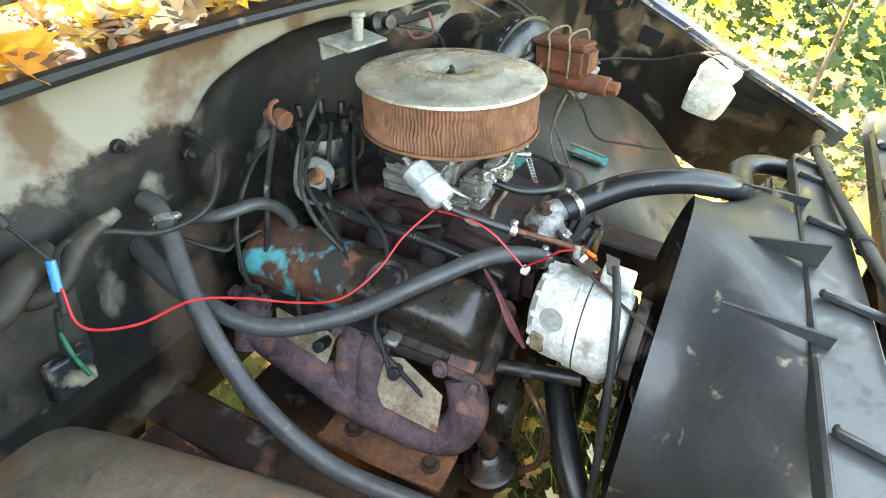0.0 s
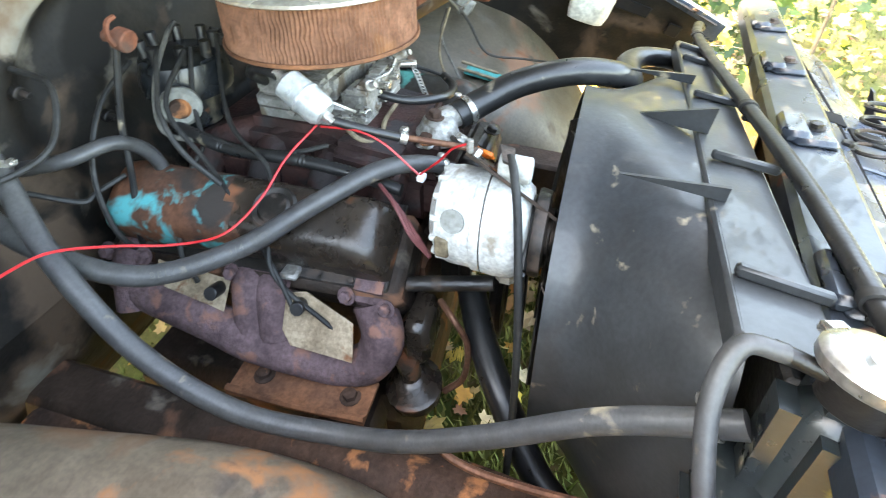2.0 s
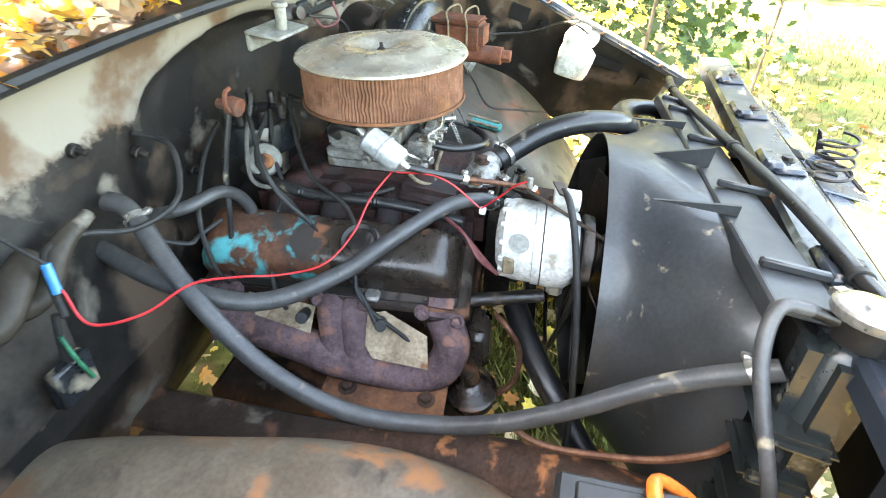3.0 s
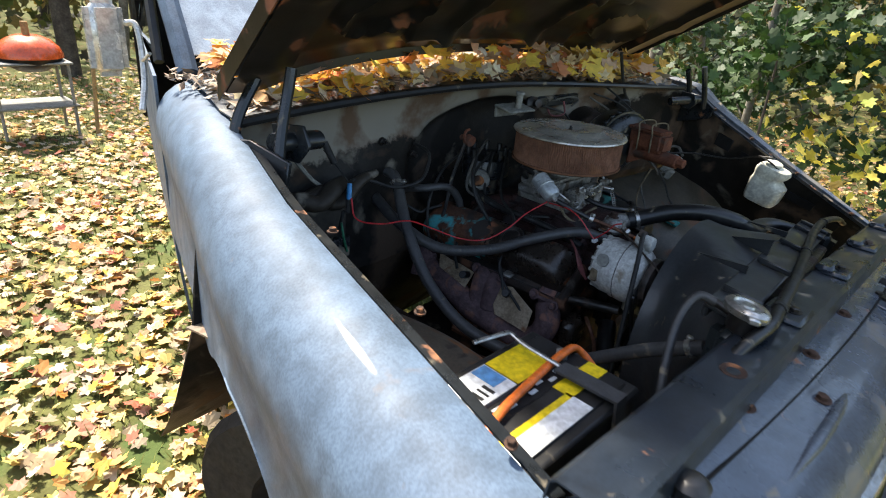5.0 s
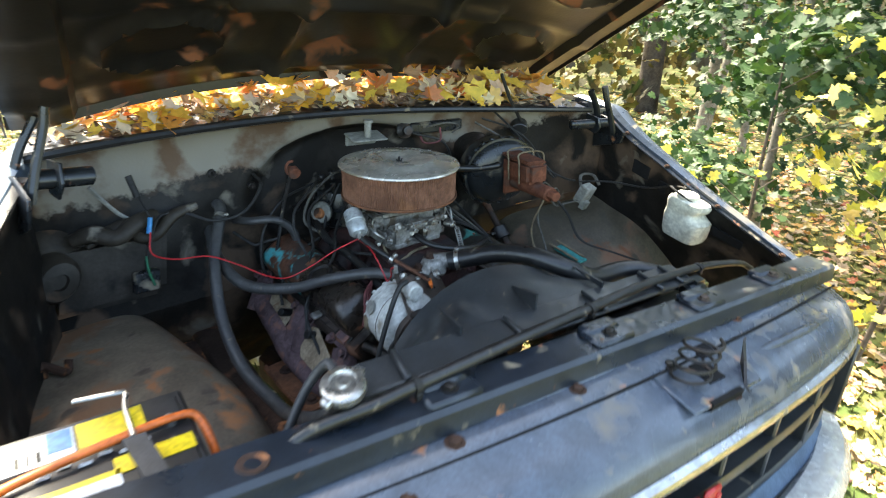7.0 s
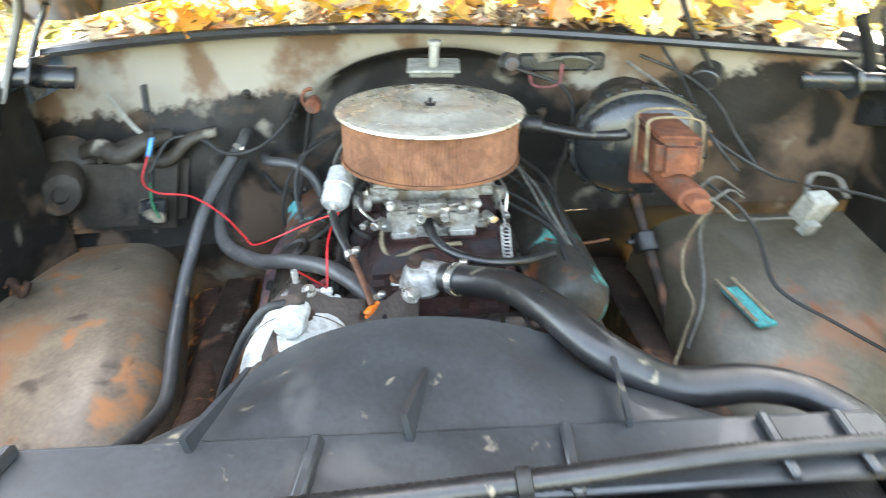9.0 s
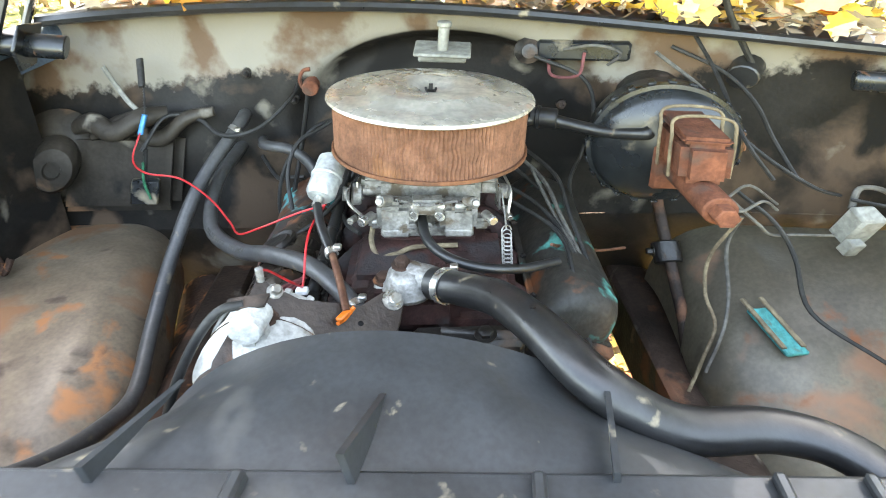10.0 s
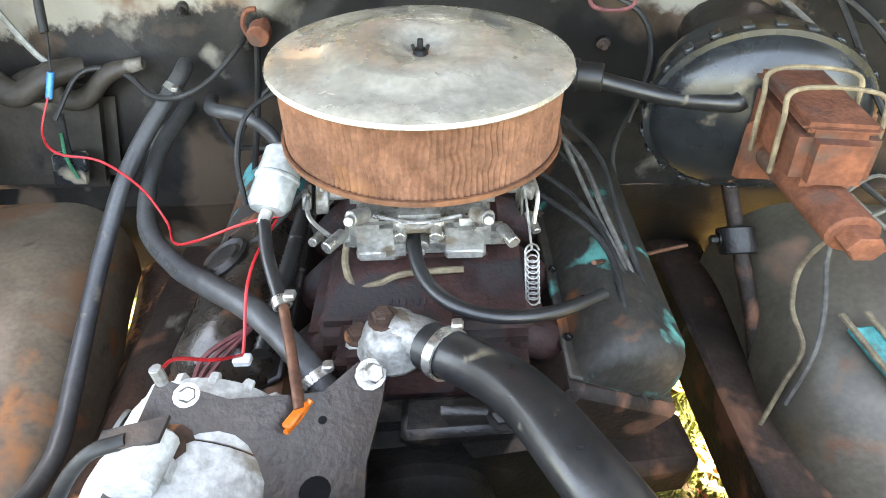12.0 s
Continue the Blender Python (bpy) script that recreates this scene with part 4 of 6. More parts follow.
def valve_cover(side, y0, y1, mats, label):
    """A pressed cover: a rounded section along the head with domed ends."""
    m = Matrix.Translation((side * 0.222, (y0 + y1) / 2, 0.885)) @ Matrix.Rotation(radians(side * 33), 4, "Y")
    L = y1 - y0
    prof = [(-0.062, 0.0), (-0.060, 0.03), (-0.055, 0.058), (-0.044, 0.076), (-0.026, 0.083), (0.0, 0.085), (0.026, 0.083), (0.044, 0.076), (0.055, 0.058), (0.060, 0.03), (0.062, 0.0)]
    ys = [0.0, 0.006, 0.014, 0.026, 0.045] + [0.045 + (L - 0.09) * k / 20 for k in range(1, 20)] + [L - 0.045, L - 0.026, L - 0.014, L - 0.006, L]
    bm = B()
    rows = []
    for yy in ys:
        e = min(yy, L - yy)
        k = 1.0 if e >= 0.045 else math.sqrt(max(0.0, 1 - ((0.045 - e) / 0.045) ** 2))
        h, w = 0.15 + 0.85 * k, 0.9 + 0.1 * k
        rows.append([bm.verts.new(m @ Vector((px * w, yy - L / 2, pz * h))) for px, pz in prof])
    for a, b in zip(rows, rows[1:]):
        for j in range(len(prof) - 1):
            bm.faces.new((a[j], a[j + 1], b[j + 1], b[j]))
    for r in (rows[0], rows[-1]):
        bm.faces.new(r)
    ob = part("valve_cover", bm, mats[0], engine, label)
    if len(mats) > 1:
        ob.data.materials.append(M[mats[1]])
        for f in ob.data.polygons:
            f.material_index = int(f.center.y < 0.045 + 0.02 * math.sin(60 * f.center.z))
    bm = B()
    box(bm, (0, 0, 0.0), (0.148, L, 0.009), 0.003)
    bmesh.ops.transform(bm, matrix=m, verts=bm.verts)
    part("cover_flange", bm, "black" if side < 0 else mats[0], ob)
    for sx in (-1, 1):
        for f in (0.12, 0.37, 0.63, 0.88):
            bm = B()
            hexbolt(bm, m @ Vector((sx * 0.068, (f - 0.5) * L, 0.005)), m.to_3x3() @ Vector((0, 0, 1)), 0.005, 0.006, 1.2)
            part("bolt", bm, "black", ob)
    return ob, m


vc1b, m1b = valve_cover(-1, -0.205, 0.29, ("vc_rust", "vc_black"), "rusty valve cover with teal paint flakes and oily front")
vc2, m2 = valve_cover(1, -0.23, 0.27, ("vc_teal",), "greasy valve cover with green paint remains")
# oil filler cap
bm = B()
c = m1b @ Vector((0.0, -0.07, 0.082))
spin(bm, [(0, 0), (0.035, 0), (0.037, 0.008), (0.033, 0.012), (0.026, 0.008), (0.022, 0.012), (0, 0.013)], c, m1b.to_3x3() @ Vector((0.1, 0, 1)), 24)
part("oil_cap", bm, "black", vc1b, "round black oil filler cap")
bm = B()
box(bm, (-0.29, -0.045, 0.855), (0.03, 0.03, 0.012), 0.004)
part("cover_clip", bm, "alu", vc1b, "bare metal hold-down clip")

# intake manifold
bm = B()
box(bm, (0.0, 0.02, 0.90), (0.24, 0.50, 0.10), 0.02, None, 2)
box(bm, (0.0, 0.02, 0.965), (0.20, 0.24, 0.07), 0.02, None, 2)
box(bm, (-0.02, -0.20, 0.955), (0.14, 0.09, 0.07), 0.015, None, 2)
box(bm, (0.005, -0.115, 0.962), (0.27, 0.15, 0.055), 0.02, pose(0, 0, 0, 6), 3)
part("intake_manifold", bm, "intake", engine, "maroon rusted cast iron intake manifold")
for k in range(4):
    y = -0.15 + 0.115 * k
    for side in (-1, 1):
        bm = B()
        tube(bm, [(side * 0.04, 0.02 + 0.35 * (y - 0.02), 0.968), (side * 0.10, y, 0.945), (side * 0.155, y, 0.89)], 0.03, 10)
        part("intake_runner", bm, "intake", engine)
bm = B()
for k in range(9):
    box(bm, (-0.035 + 0.008 * k, -0.15, 0.9865), (0.004, 0.012, 0.003), 0.001)
part("casting_marks", bm, "intake", engine)
# water neck
bm = B()
spin(bm, [(0, 0), (0.038, 0), (0.04, 0.008), (0.034, 0.02), (0.03, 0.035), (0.02, 0.044), (0, 0.046)], (-0.025, -0.215, 0.985), (0, -0.1, 1), 20)
tube(bm, [(-0.02, -0.215, 1.008), (0.01, -0.228, 1.012), (0.04, -0.26, 1.018)], [0.026, 0.023, 0.022], 14)
box(bm, (-0.055, -0.205, 0.99), (0.045, 0.03, 0.012), 0.005)
neck = part("water_neck", bm, "alu", engine, "corroded aluminium thermostat housing")
for p in ((-0.033, -0.212, 1.03), (-0.063, -0.205, 0.996)):
    bm = B()
    hexbolt(bm, p, (0, -0.1, 1), 0.011, 0.012, 1.5)
    part("bolt", bm, "rust", neck)
# front: water pump, timing cover, brackets
bm = B()
box(bm, (0.03, -0.265, 0.80), (0.26, 0.06, 0.26), 0.02, None, 2)
spin(bm, [(0, 0), (0.075, 0), (0.08, 0.03), (0.05, 0.06), (0.03, 0.065), (0.03, 0.12), (0, 0.12)], (-0.01, -0.28, 0.79), (0, -1, 0), 20)
box(bm, (0.06, -0.275, 0.925), (0.16, 0.05, 0.03), 0.008)
part("water_pump", bm, "black", engine, "oily black water pump")
bm = B()
slab(bm, [(0.02, -0.285, 0.955), (0.13, -0.29, 0.945), (0.14, -0.305, 0.90), (0.05, -0.31, 0.895)], (0, 0.012, 0.004), 0.003)
hexbolt(bm, (0.085, -0.29, 0.952), (0, -0.2, 1), 0.011, 0.01)
part("pump_bracket", bm, "black", engine)
for c, r in (((-0.01, -0.395, 0.79), 0.075), ((-0.01, -0.36, 0.60), 0.09)):
    bm = B()
    spin(bm, [(0, 0), (r * 0.5, 0), (r * 0.6, -0.008), (r, -0.004), (r * 0.9, 0.008), (r, 0.02), (r * 0.9, 0.024), (0, 0.024)], c, (0, 1, 0), 28)
    part("pulley", bm, "black", engine)
bm = B()
loop = [(-0.27, 0.945), (-0.195, 1.012), (-0.13, 0.96), (0.07, 0.80), (0.08, 0.58), (-0.01, 0.505), (-0.1, 0.6), (-0.26, 0.90)]
tube(bm, [(x, -0.405, z) for x, z in loop] + [(-0.27, -0.405, 0.945)], 0.006, 6)
part("drive_belt", bm, "rubber", engine, "black rubber drive belt")
# exhaust manifold
bm = B()
tube(bm, [(-0.29, 0.29, 0.80), (-0.315, 0.21, 0.785), (-0.325, 0.10, 0.755), (-0.33, 0.03, 0.735), (-0.33, -0.06, 0.715), (-0.325, -0.13, 0.705), (-0.315, -0.175, 0.72), (-0.30, -0.195, 0.765), (-0.275, -0.175, 0.81)], [0.026, 0.03, 0.032, 0.036, 0.033, 0.032, 0.035, 0.036, 0.034], 14)
part("exhaust_manifold", bm, "manifold", engine, "purple brown rusted exhaust manifold")
for y, z in ((0.25, 0.80), (0.035, 0.79), (-0.005, 0.785)):
    bm = B()
    tube(bm, [(-0.255, y, z + 0.035), (-0.29, y, z + 0.025), (-0.325, y - 0.01, z - 0.04)], [0.034, 0.032, 0.03], 12)
    part("manifold_port", bm, "manifold", engine)
for y, z in ((0.25, 0.83), (0.015, 0.83), (-0.175, 0.83)):
    bm = B()
    box(bm, (-0.27, y, z), (0.05, 0.11 if y == 0.015 else 0.075, 0.055), 0.014, pose(0, 0, 0, 0, -30), 2)
    part("manifold_flange", bm, "manifold", engine)
for y, z in ((0.285, 0.86), (0.22, 0.86), (0.06, 0.855), (-0.03, 0.855), (-0.14, 0.85), (-0.205, 0.84)):
    bm = B()
    hexbolt(bm, (-0.297, y, z - 0.015), (-1, 0, 0.4), 0.010, 0.012)
    part("bolt", bm, "manifold", engine)
for rows in ([(-0.295, 0.20, 0.835), (-0.30, 0.07, 0.815), (-0.33, 0.075, 0.775), (-0.33, 0.17, 0.795)], [(-0.305, -0.035, 0.815), (-0.305, -0.07, 0.825), (-0.315, -0.15, 0.785), (-0.345, -0.155, 0.742), (-0.345, -0.05, 0.755), (-0.335, -0.035, 0.775)]):
    bm = B()
    slab(bm, rows, (0.006, 0, 0.004))
    part("heat_shield", bm, "shield", engine, "tan scaled steel heat shield")
# plug boots
for y in (-0.06, 0.09):
    bm = B()
    rod(bm, (-0.285, y, 0.80), (-0.335, y - 0.01, 0.825), 0.011, 10)
    part("spark_plug_boot", bm, "rubber", engine)
# fuel pump
pump = thing("fuel_pump", "oily mechanical fuel pump beside the block", "fuel pump")
bm = B()
spin(bm, [(0, 0), (0.04, 0), (0.05, 0.015), (0.05, 0.028), (0.053, 0.03), (0.053, 0.038), (0.045, 0.042), (0.03, 0.065), (0.02, 0.07), (0.02, 0.10), (0.017, 0.105), (0, 0.105)], (-0.27, -0.235, 0.585), (-0.1, 0.1, 1), 24)
part("pump_body", bm, "vc_black", pump)
bm = B()
rod(bm, (-0.265, -0.225, 0.66), (-0.18, -0.19, 0.72), 0.028, 14)
box(bm, (-0.235, -0.24, 0.73), (0.09, 0.05, 0.09), 0.012)
part("pump_arm", bm, "vc_black", pump)
bm = B()
tube(bm, [(-0.26, -0.285, 0.60), (-0.25, -0.32, 0.64), (-0.245, -0.325, 0.72), (-0.24, -0.30, 0.77), (-0.215, -0.27, 0.78)], 0.006, 8)
part("fuel_line", bm, "copper", pump, "copper brown steel fuel line")
# distributor
dist = thing("distributor", "black dusty distributor cap with vacuum canister", "distributor")
bm = B()
rod(bm, (-0.06, 0.26, 0.96), (-0.06, 0.26, 1.03), 0.045, 18)
spin(bm, [(0, 0), (0.075, 0), (0.078, 0.02), (0.07, 0.06), (0.05, 0.07), (0, 0.07)], (-0.06, 0.26, 1.03), (0, 0, 1), 24)
part("cap", bm, "satin", dist)
for k in range(8):
    a = k * math.pi / 4
    bm = B()
    rod(bm, (-0.06 + 0.055 * math.cos(a), 0.26 + 0.055 * math.sin(a), 1.09), (-0.06 + 0.058 * math.cos(a), 0.26 + 0.058 * math.sin(a), 1.125), 0.009, 10)
    part("terminal_boot", bm, "rubber", dist)
bm = B()
spin(bm, [(0, 0), (0.028, 0), (0.034, 0.006), (0.034, 0.014), (0.026, 0.03), (0, 0.032)], (-0.155, 0.20, 1.04), (0.75, 0.5, -0.1), 22)
vcn = part("vacuum_canister", bm, "greybox", dist, "grey vacuum advance canister")
bm = B()
spin(bm, [(0, 0), (0.018, 0), (0.014, 0.008), (0, 0.009)], (-0.157, 0.198, 1.04), (-0.75, -0.5, 0.1), 14)
part("canister_centre", bm, "rust", vcn)
# carburettor
carb = thing("carburettor", "dirty grey cast carburettor on the intake", "carburettor")
bm = B()
box(bm, (0.0, 0.015, 1.01), (0.15, 0.19, 0.028), 0.006)
box(bm, (0.0, 0.015, 1.035), (0.17, 0.18, 0.03), 0.008)
part("throttle_body", bm, "alu", carb)
bm = B()
box(bm, (0.0, 0.02, 1.075), (0.18, 0.15, 0.055), 0.01, None, 2)
rod(bm, (0.0, 0.01, 1.09), (0.0, 0.01, 1.135), 0.065, 24)
part("main_body", bm, "alu", carb)
for sx in (-1, 1):
    bm = B()
    box(bm, (sx * 0.052, -0.085, 1.05), (0.062, 0.045, 0.055), 0.009, None, 2)
    box(bm, (sx * 0.052, -0.092, 1.022), (0.05, 0.03, 0.02), 0.005)
    part("fuel_bowl", bm, "alu", carb)
    for dz in (0.0, 0.022):
        bm = B()
        hexbolt(bm, (sx * 0.022, -0.105, 1.055 + dz), (0, -1, 0.2), 0.005, 0.006)
        part("screw", bm, "steel", carb)
for x, y, z, ax in ((-0.10, -0.04, 1.075, (-1, -0.3, 0)), (-0.105, 0.0, 1.05, (-1, 0, 0)), (0.105, -0.03, 1.075, (1, -0.2, 0)), (0.11, 0.02, 1.05, (1, 0, 0)), (-0.075, -0.1, 1.085, (0, -1, 0.4)), (0.08, -0.1, 1.085, (0, -1, 0.4)), (0.0, -0.08, 1.03, (0, -1, 0))):
    bm = B()
    rod(bm, (x * 0.8, y, z), Vector((x, y, z)) + Vector(ax).normalized() * 0.02, 0.010, 10)
    rod(bm, Vector((x, y, z)) + Vector(ax).normalized() * 0.02, Vector((x, y, z)) + Vector(ax).normalized() * 0.03, 0.006, 8)
    part("linkage_boss", bm, "alu", carb)
for rows in ([(0.115, -0.04, 1.10), (0.12, -0.06, 1.09), (0.122, -0.055, 1.04), (0.116, -0.035, 1.045)], [(-0.118, -0.02, 1.10), (-0.122, -0.055, 1.095), (-0.122, -0.06, 1.06), (-0.116, -0.03, 1.05)]):
    bm = B()
    slab(bm, rows, (0.003, 0, 0))
    part("throttle_lever", bm, "steel", carb)
bm = B()
tube(bm, [(0.13 + 0.008 * math.cos(k), -0.115 + 0.012 * math.sin(k) * 0.5 - 0.00045 * k, 1.035 - 0.0011 * k + 0.008 * math.sin(k)) for k in [0.7 * j for j in range(100)]], 0.0013, 5, 2)
tube(bm, [(0.13, -0.115, 1.035), (0.125, -0.06, 1.09)], 0.0015, 5)
part("return_spring", bm, "alu", carb, "steel throttle return spring")
for c, sz, mt in (((-0.10, -0.02, 1.085), (0.035, 0.06, 0.035), "alu"), ((0.10, -0.01, 1.085), (0.035, 0.07, 0.03), "alu"), ((-0.085, -0.075, 1.03), (0.03, 0.03, 0.02), "steel"), ((0.09, -0.075, 1.03), (0.03, 0.03, 0.024), "alu"), ((0.0, -0.098, 1.075), (0.06, 0.03, 0.03), "alu"), ((-0.03, -0.1, 1.03), (0.035, 0.02, 0.02), "alu"), ((0.055, -0.105, 1.075), (0.03, 0.02, 0.02), "steel"), ((-0.06, -0.1, 1.078), (0.04, 0.03, 0.018), "alu")):
    bm = B()
    box(bm, c, sz, 0.006, pose(0, 0, 0, 4, 3, 6), 2)
    part("casting_boss", bm, mt, carb)
for c, ax, r, L in (((-0.115, -0.045, 1.068), (-1, -0.2, 0.1), 0.020, 0.016), ((-0.135, -0.05, 1.07), (-1, -0.2, 0.1), 0.013, 0.012), ((0.12, -0.03, 1.07), (1, -0.3, 0), 0.014, 0.02), ((-0.09, -0.10, 1.055), (-0.6, -1, 0), 0.008, 0.03), ((0.095, -0.10, 1.06), (0.5, -1, 0), 0.008, 0.03), ((0.02, -0.11, 1.07), (0, -1, 0), 0.007, 0.018), ((-0.02, -0.11, 1.07), (0, -1, 0), 0.007, 0.018), ((0.13, -0.06, 1.05), (0.3, -1, -0.3), 0.006, 0.03), ((-0.12, -0.08, 1.04), (-0.3, -1, 0.2), 0.006, 0.025)):
    bm = B()
    rod(bm, c, Vector(c) + Vector(ax).normalized() * L, r, 14)
    part("fitting", bm, "steel" if r < 0.01 else "alu", carb)
for pts in ([(-0.135, -0.05, 1.09), (-0.13, -0.09, 1.075), (-0.10, -0.105, 1.05)], [(0.13, -0.02, 1.10), (0.14, -0.06, 1.085), (0.135, -0.08, 1.05)], [(-0.05, -0.11, 1.09), (0.0, -0.118, 1.085), (0.05, -0.11, 1.09)]):
    bm = B()
    tube(bm, pts, 0.0028, 6)
    part("linkage_rod", bm, "steel", carb)
bm = B()
tube(bm, [(-0.09, -0.06, 1.03), (-0.095, -0.09, 1.0), (-0.08, -0.12, 0.985), (-0.05, -0.12, 0.99), (-0.02, -0.115, 1.0), (0.05, -0.11, 1.0)], 0.0045, 8)
part("choke_tube", bm, "wire_tan", carb, "tan wrapped choke tube")

# air cleaner
cleaner = thing("air_cleaner", "round open element air cleaner with chrome lid", "air cleaner")
bm = B()
spin(bm, [(0, 1.225), (0.012, 1.225), (0.022, 1.2275), (0.035, 1.2345), (0.05, 1.2415), (0.09, 1.2425), (0.104, 1.2405), (0.116, 1.2335), (0.150, 1.231), (0.168, 1.229), (0.1755, 1.2262), (0.1775, 1.2222), (0.176, 1.2202), (0.174, 1.2195), (0.0, 1.2195)], (0, 0, 0), (0, 0, 1), 72)
part("lid", bm, "lid", cleaner, "tarnished chrome lid")
bm = B()
NP = 150
ring = []
for k in range(NP * 2):
    a = math.pi * k / NP
    col = []
    for j in range(7):
        v = j / 6
        wob = 0.02 * math.sin(7 * a + 11 * v) * math.sin(13 * a) * math.sin(math.pi * v)
        r = 0.1655 + (0.0016 if k % 2 else -0.0016)
        col.append(bm.verts.new((r * math.cos(a + wob), r * math.sin(a + wob), 1.133 + 0.085 * v)))
    ring.append(col)
for k in range(NP * 2):
    for j in range(6):
        a, b = ring[k], ring[(k + 1) % (NP * 2)]
        bm.faces.new((a[j], b[j], b[j + 1], a[j + 1]))
part("filter_element", bm, "element", cleaner, "rust brown pleated filter element", angle=80)
bm = B()
spin(bm, [(0.0, 1.118), (0.09, 1.118), (0.12, 1.126), (0.167, 1.128), (0.172, 1.131), (0.172, 1.137), (0.169, 1.137), (0.166, 1.134), (0, 1.130)], (0, 0, 0), (0, 0, 1), 64)
part("base_pan", bm, "plate", cleaner, "rusty orange base pan")
bm = B()
rod(bm, (0, 0, 1.222), (0, 0, 1.243), 0.0035, 10)
spin(bm, [(0, 0), (0.009, 0), (0.008, 0.005), (0.005, 0.007), (0, 0.007)], (0, 0, 1.226), (0, 0, 1), 12)
for s in (-1, 1):
    box(bm, (s * 0.008, 0, 1.233), (0.004, 0.003, 0.008), 0.001, pose(0, 0, 0, 0, s * 20))
part("wing_nut", bm, "black", cleaner)
for k in range(6):
    a = 1.1 + 0.17 * k
    bm = B()
    box(bm, (0.079 * math.cos(a), 0.079 * math.sin(a), 1.2415), (0.010, 0.013, 0.0024), 0.001, pose(0, 0, 0, 0, 0, math.degrees(a) - 90))
    part("embossed_mark", bm, "lid", cleaner)
# breather bracket on firewall knob
knob = thing("vacuum_fitting", "rusty orange knob with a curled bracket", "fitting")
bm = B()
rod(bm, (-0.245, 0.18, 1.195), (-0.245, 0.16, 1.19), 0.017, 14)
rod(bm, (-0.245, 0.20, 1.196), (-0.245, 0.18, 1.195), 0.009, 8)
part("knob", bm, "mc", knob)
bm = B()
tube(bm, [(-0.262, 0.17, 1.19), (-0.268, 0.17, 1.205), (-0.262, 0.17, 1.222), (-0.248, 0.17, 1.226)], 0.004, 6)
part("curled_strap", bm, "mc", knob)

# alternator
alt = thing("alternator", "pale oxidised alternator with finned rear case", "alternator")
AC = Vector((-0.198, -0.342, 0.962))
bm = B()
spin(bm, [(0, 0.072), (0.02, 0.078), (0.05, 0.075), (0.072, 0.062), (0.077, 0.045), (0.077, 0.012), (0.080, 0.011), (0.080, -0.002), (0.0, -0.002)], AC, (0, 1, 0), 36)
part("rear_case", bm, "alt", alt, "pale finned rear case")
for k in range(14):
    a = 2 * math.pi * k / 14
    bm = B()
    box(bm, AC + Vector((0.068 * math.cos(a), 0.058, 0.068 * math.sin(a))), (0.012, 0.022, 0.010), 0.002, pose(0, 0, 0, 0, -math.degrees(a)))
    part("case_fin", bm, "alt", alt)
bm = B()
spin(bm, [(0.0, -0.004), (0.080, -0.004), (0.081, -0.02), (0.078, -0.045), (0.065, -0.06), (0.03, -0.066), (0, -0.066)], AC, (0, 1, 0), 36)
rod(bm, AC + Vector((0.005, -0.012, 0.098)), AC + Vector((0.005, -0.055, 0.098)), 0.02, 16)
box(bm, AC + Vector((0.005, -0.033, 0.08)), (0.034, 0.036, 0.04), 0.01, None, 2)
box(bm, AC + Vector((0.0, -0.035, -0.085)), (0.045, 0.03, 0.05), 0.008)
part("front_case", bm, "alt", alt)
bm = B()
spin(bm, [(0.0785, -0.003), (0.0812, -0.0035), (0.0785, -0.004)], AC, (0, 1, 0), 36)
part("case_seam", bm, "rust", alt)
bm = B()
spin(bm, [(0, -0.068), (0.066, -0.068), (0.068, -0.072), (0.066, -0.084), (0.03, -0.086), (0.03, -0.09), (0.042, -0.092), (0.034, -0.102), (0.042, -0.112), (0.02, -0.114), (0, -0.12)], AC, (0, 1, 0), 32)
part("fan_pulley", bm, "black", alt, "black cooling fan and pulley")
bm = B()
spin(bm, [(0, 0), (0.017, 0), (0.017, 0.004), (0, 0.004)], AC + Vector((-0.069, 0.035, 0.036)), (-0.86, 0.1, 0.45), 18)
part("cover_disc", bm, "greybox", alt)
bm = B()
box(bm, AC + Vector((-0.074, 0.05, -0.01)), (0.012, 0.02, 0.034), 0.003)
part("plug", bm, "wire_tan", alt, "tan plug connector")
# alternator bracket
bracket = thing("alternator_bracket", "brown steel alternator bracket plate with holes", "bracket")
bm = B()
O, U, V = Vector((-0.205, -0.315, 1.075)), Vector((0.172, 0.062, -0.082)), Vector((0.0, -0.075, -0.045))
outline = [(0, -0.05), (0.28, 0.18), (0.7, 0.18), (0.86, -0.12), (0.95, -0.15), (1.02, -0.05), (1.0, 0.35), (0.93, 1.0), (0.92, 1.75), (0.84, 2.35), (0.05, 2.35), (-0.12, 1.9), (-0.13, 1.2), (-0.06, 0.6)]
slab(bm, [O + u * U + v * V for u, v in outline], (0, 0.003, -0.005))
part("plate", bm, "bracket", bracket)
# bracket holes are black discs, their depth only painted as shade
for u, v, r in ((0.44, 1.25, 0.011), (0.70, 1.2, 0.014), (0.70, 1.34, 0.013), (0.71, 0.48, 0.004)):
    bm = B()
    c = O + u * U + v * V
    nrm = U.cross(V).normalized()
    nrm = -nrm if nrm.z < 0 else nrm
    rod(bm, c + nrm * 0.0002, c + nrm * 0.0012, r, 16)
    part("hole", bm, "interior", bracket)
nrm = U.cross(V).normalized()
nrm = -nrm if nrm.z < 0 else nrm
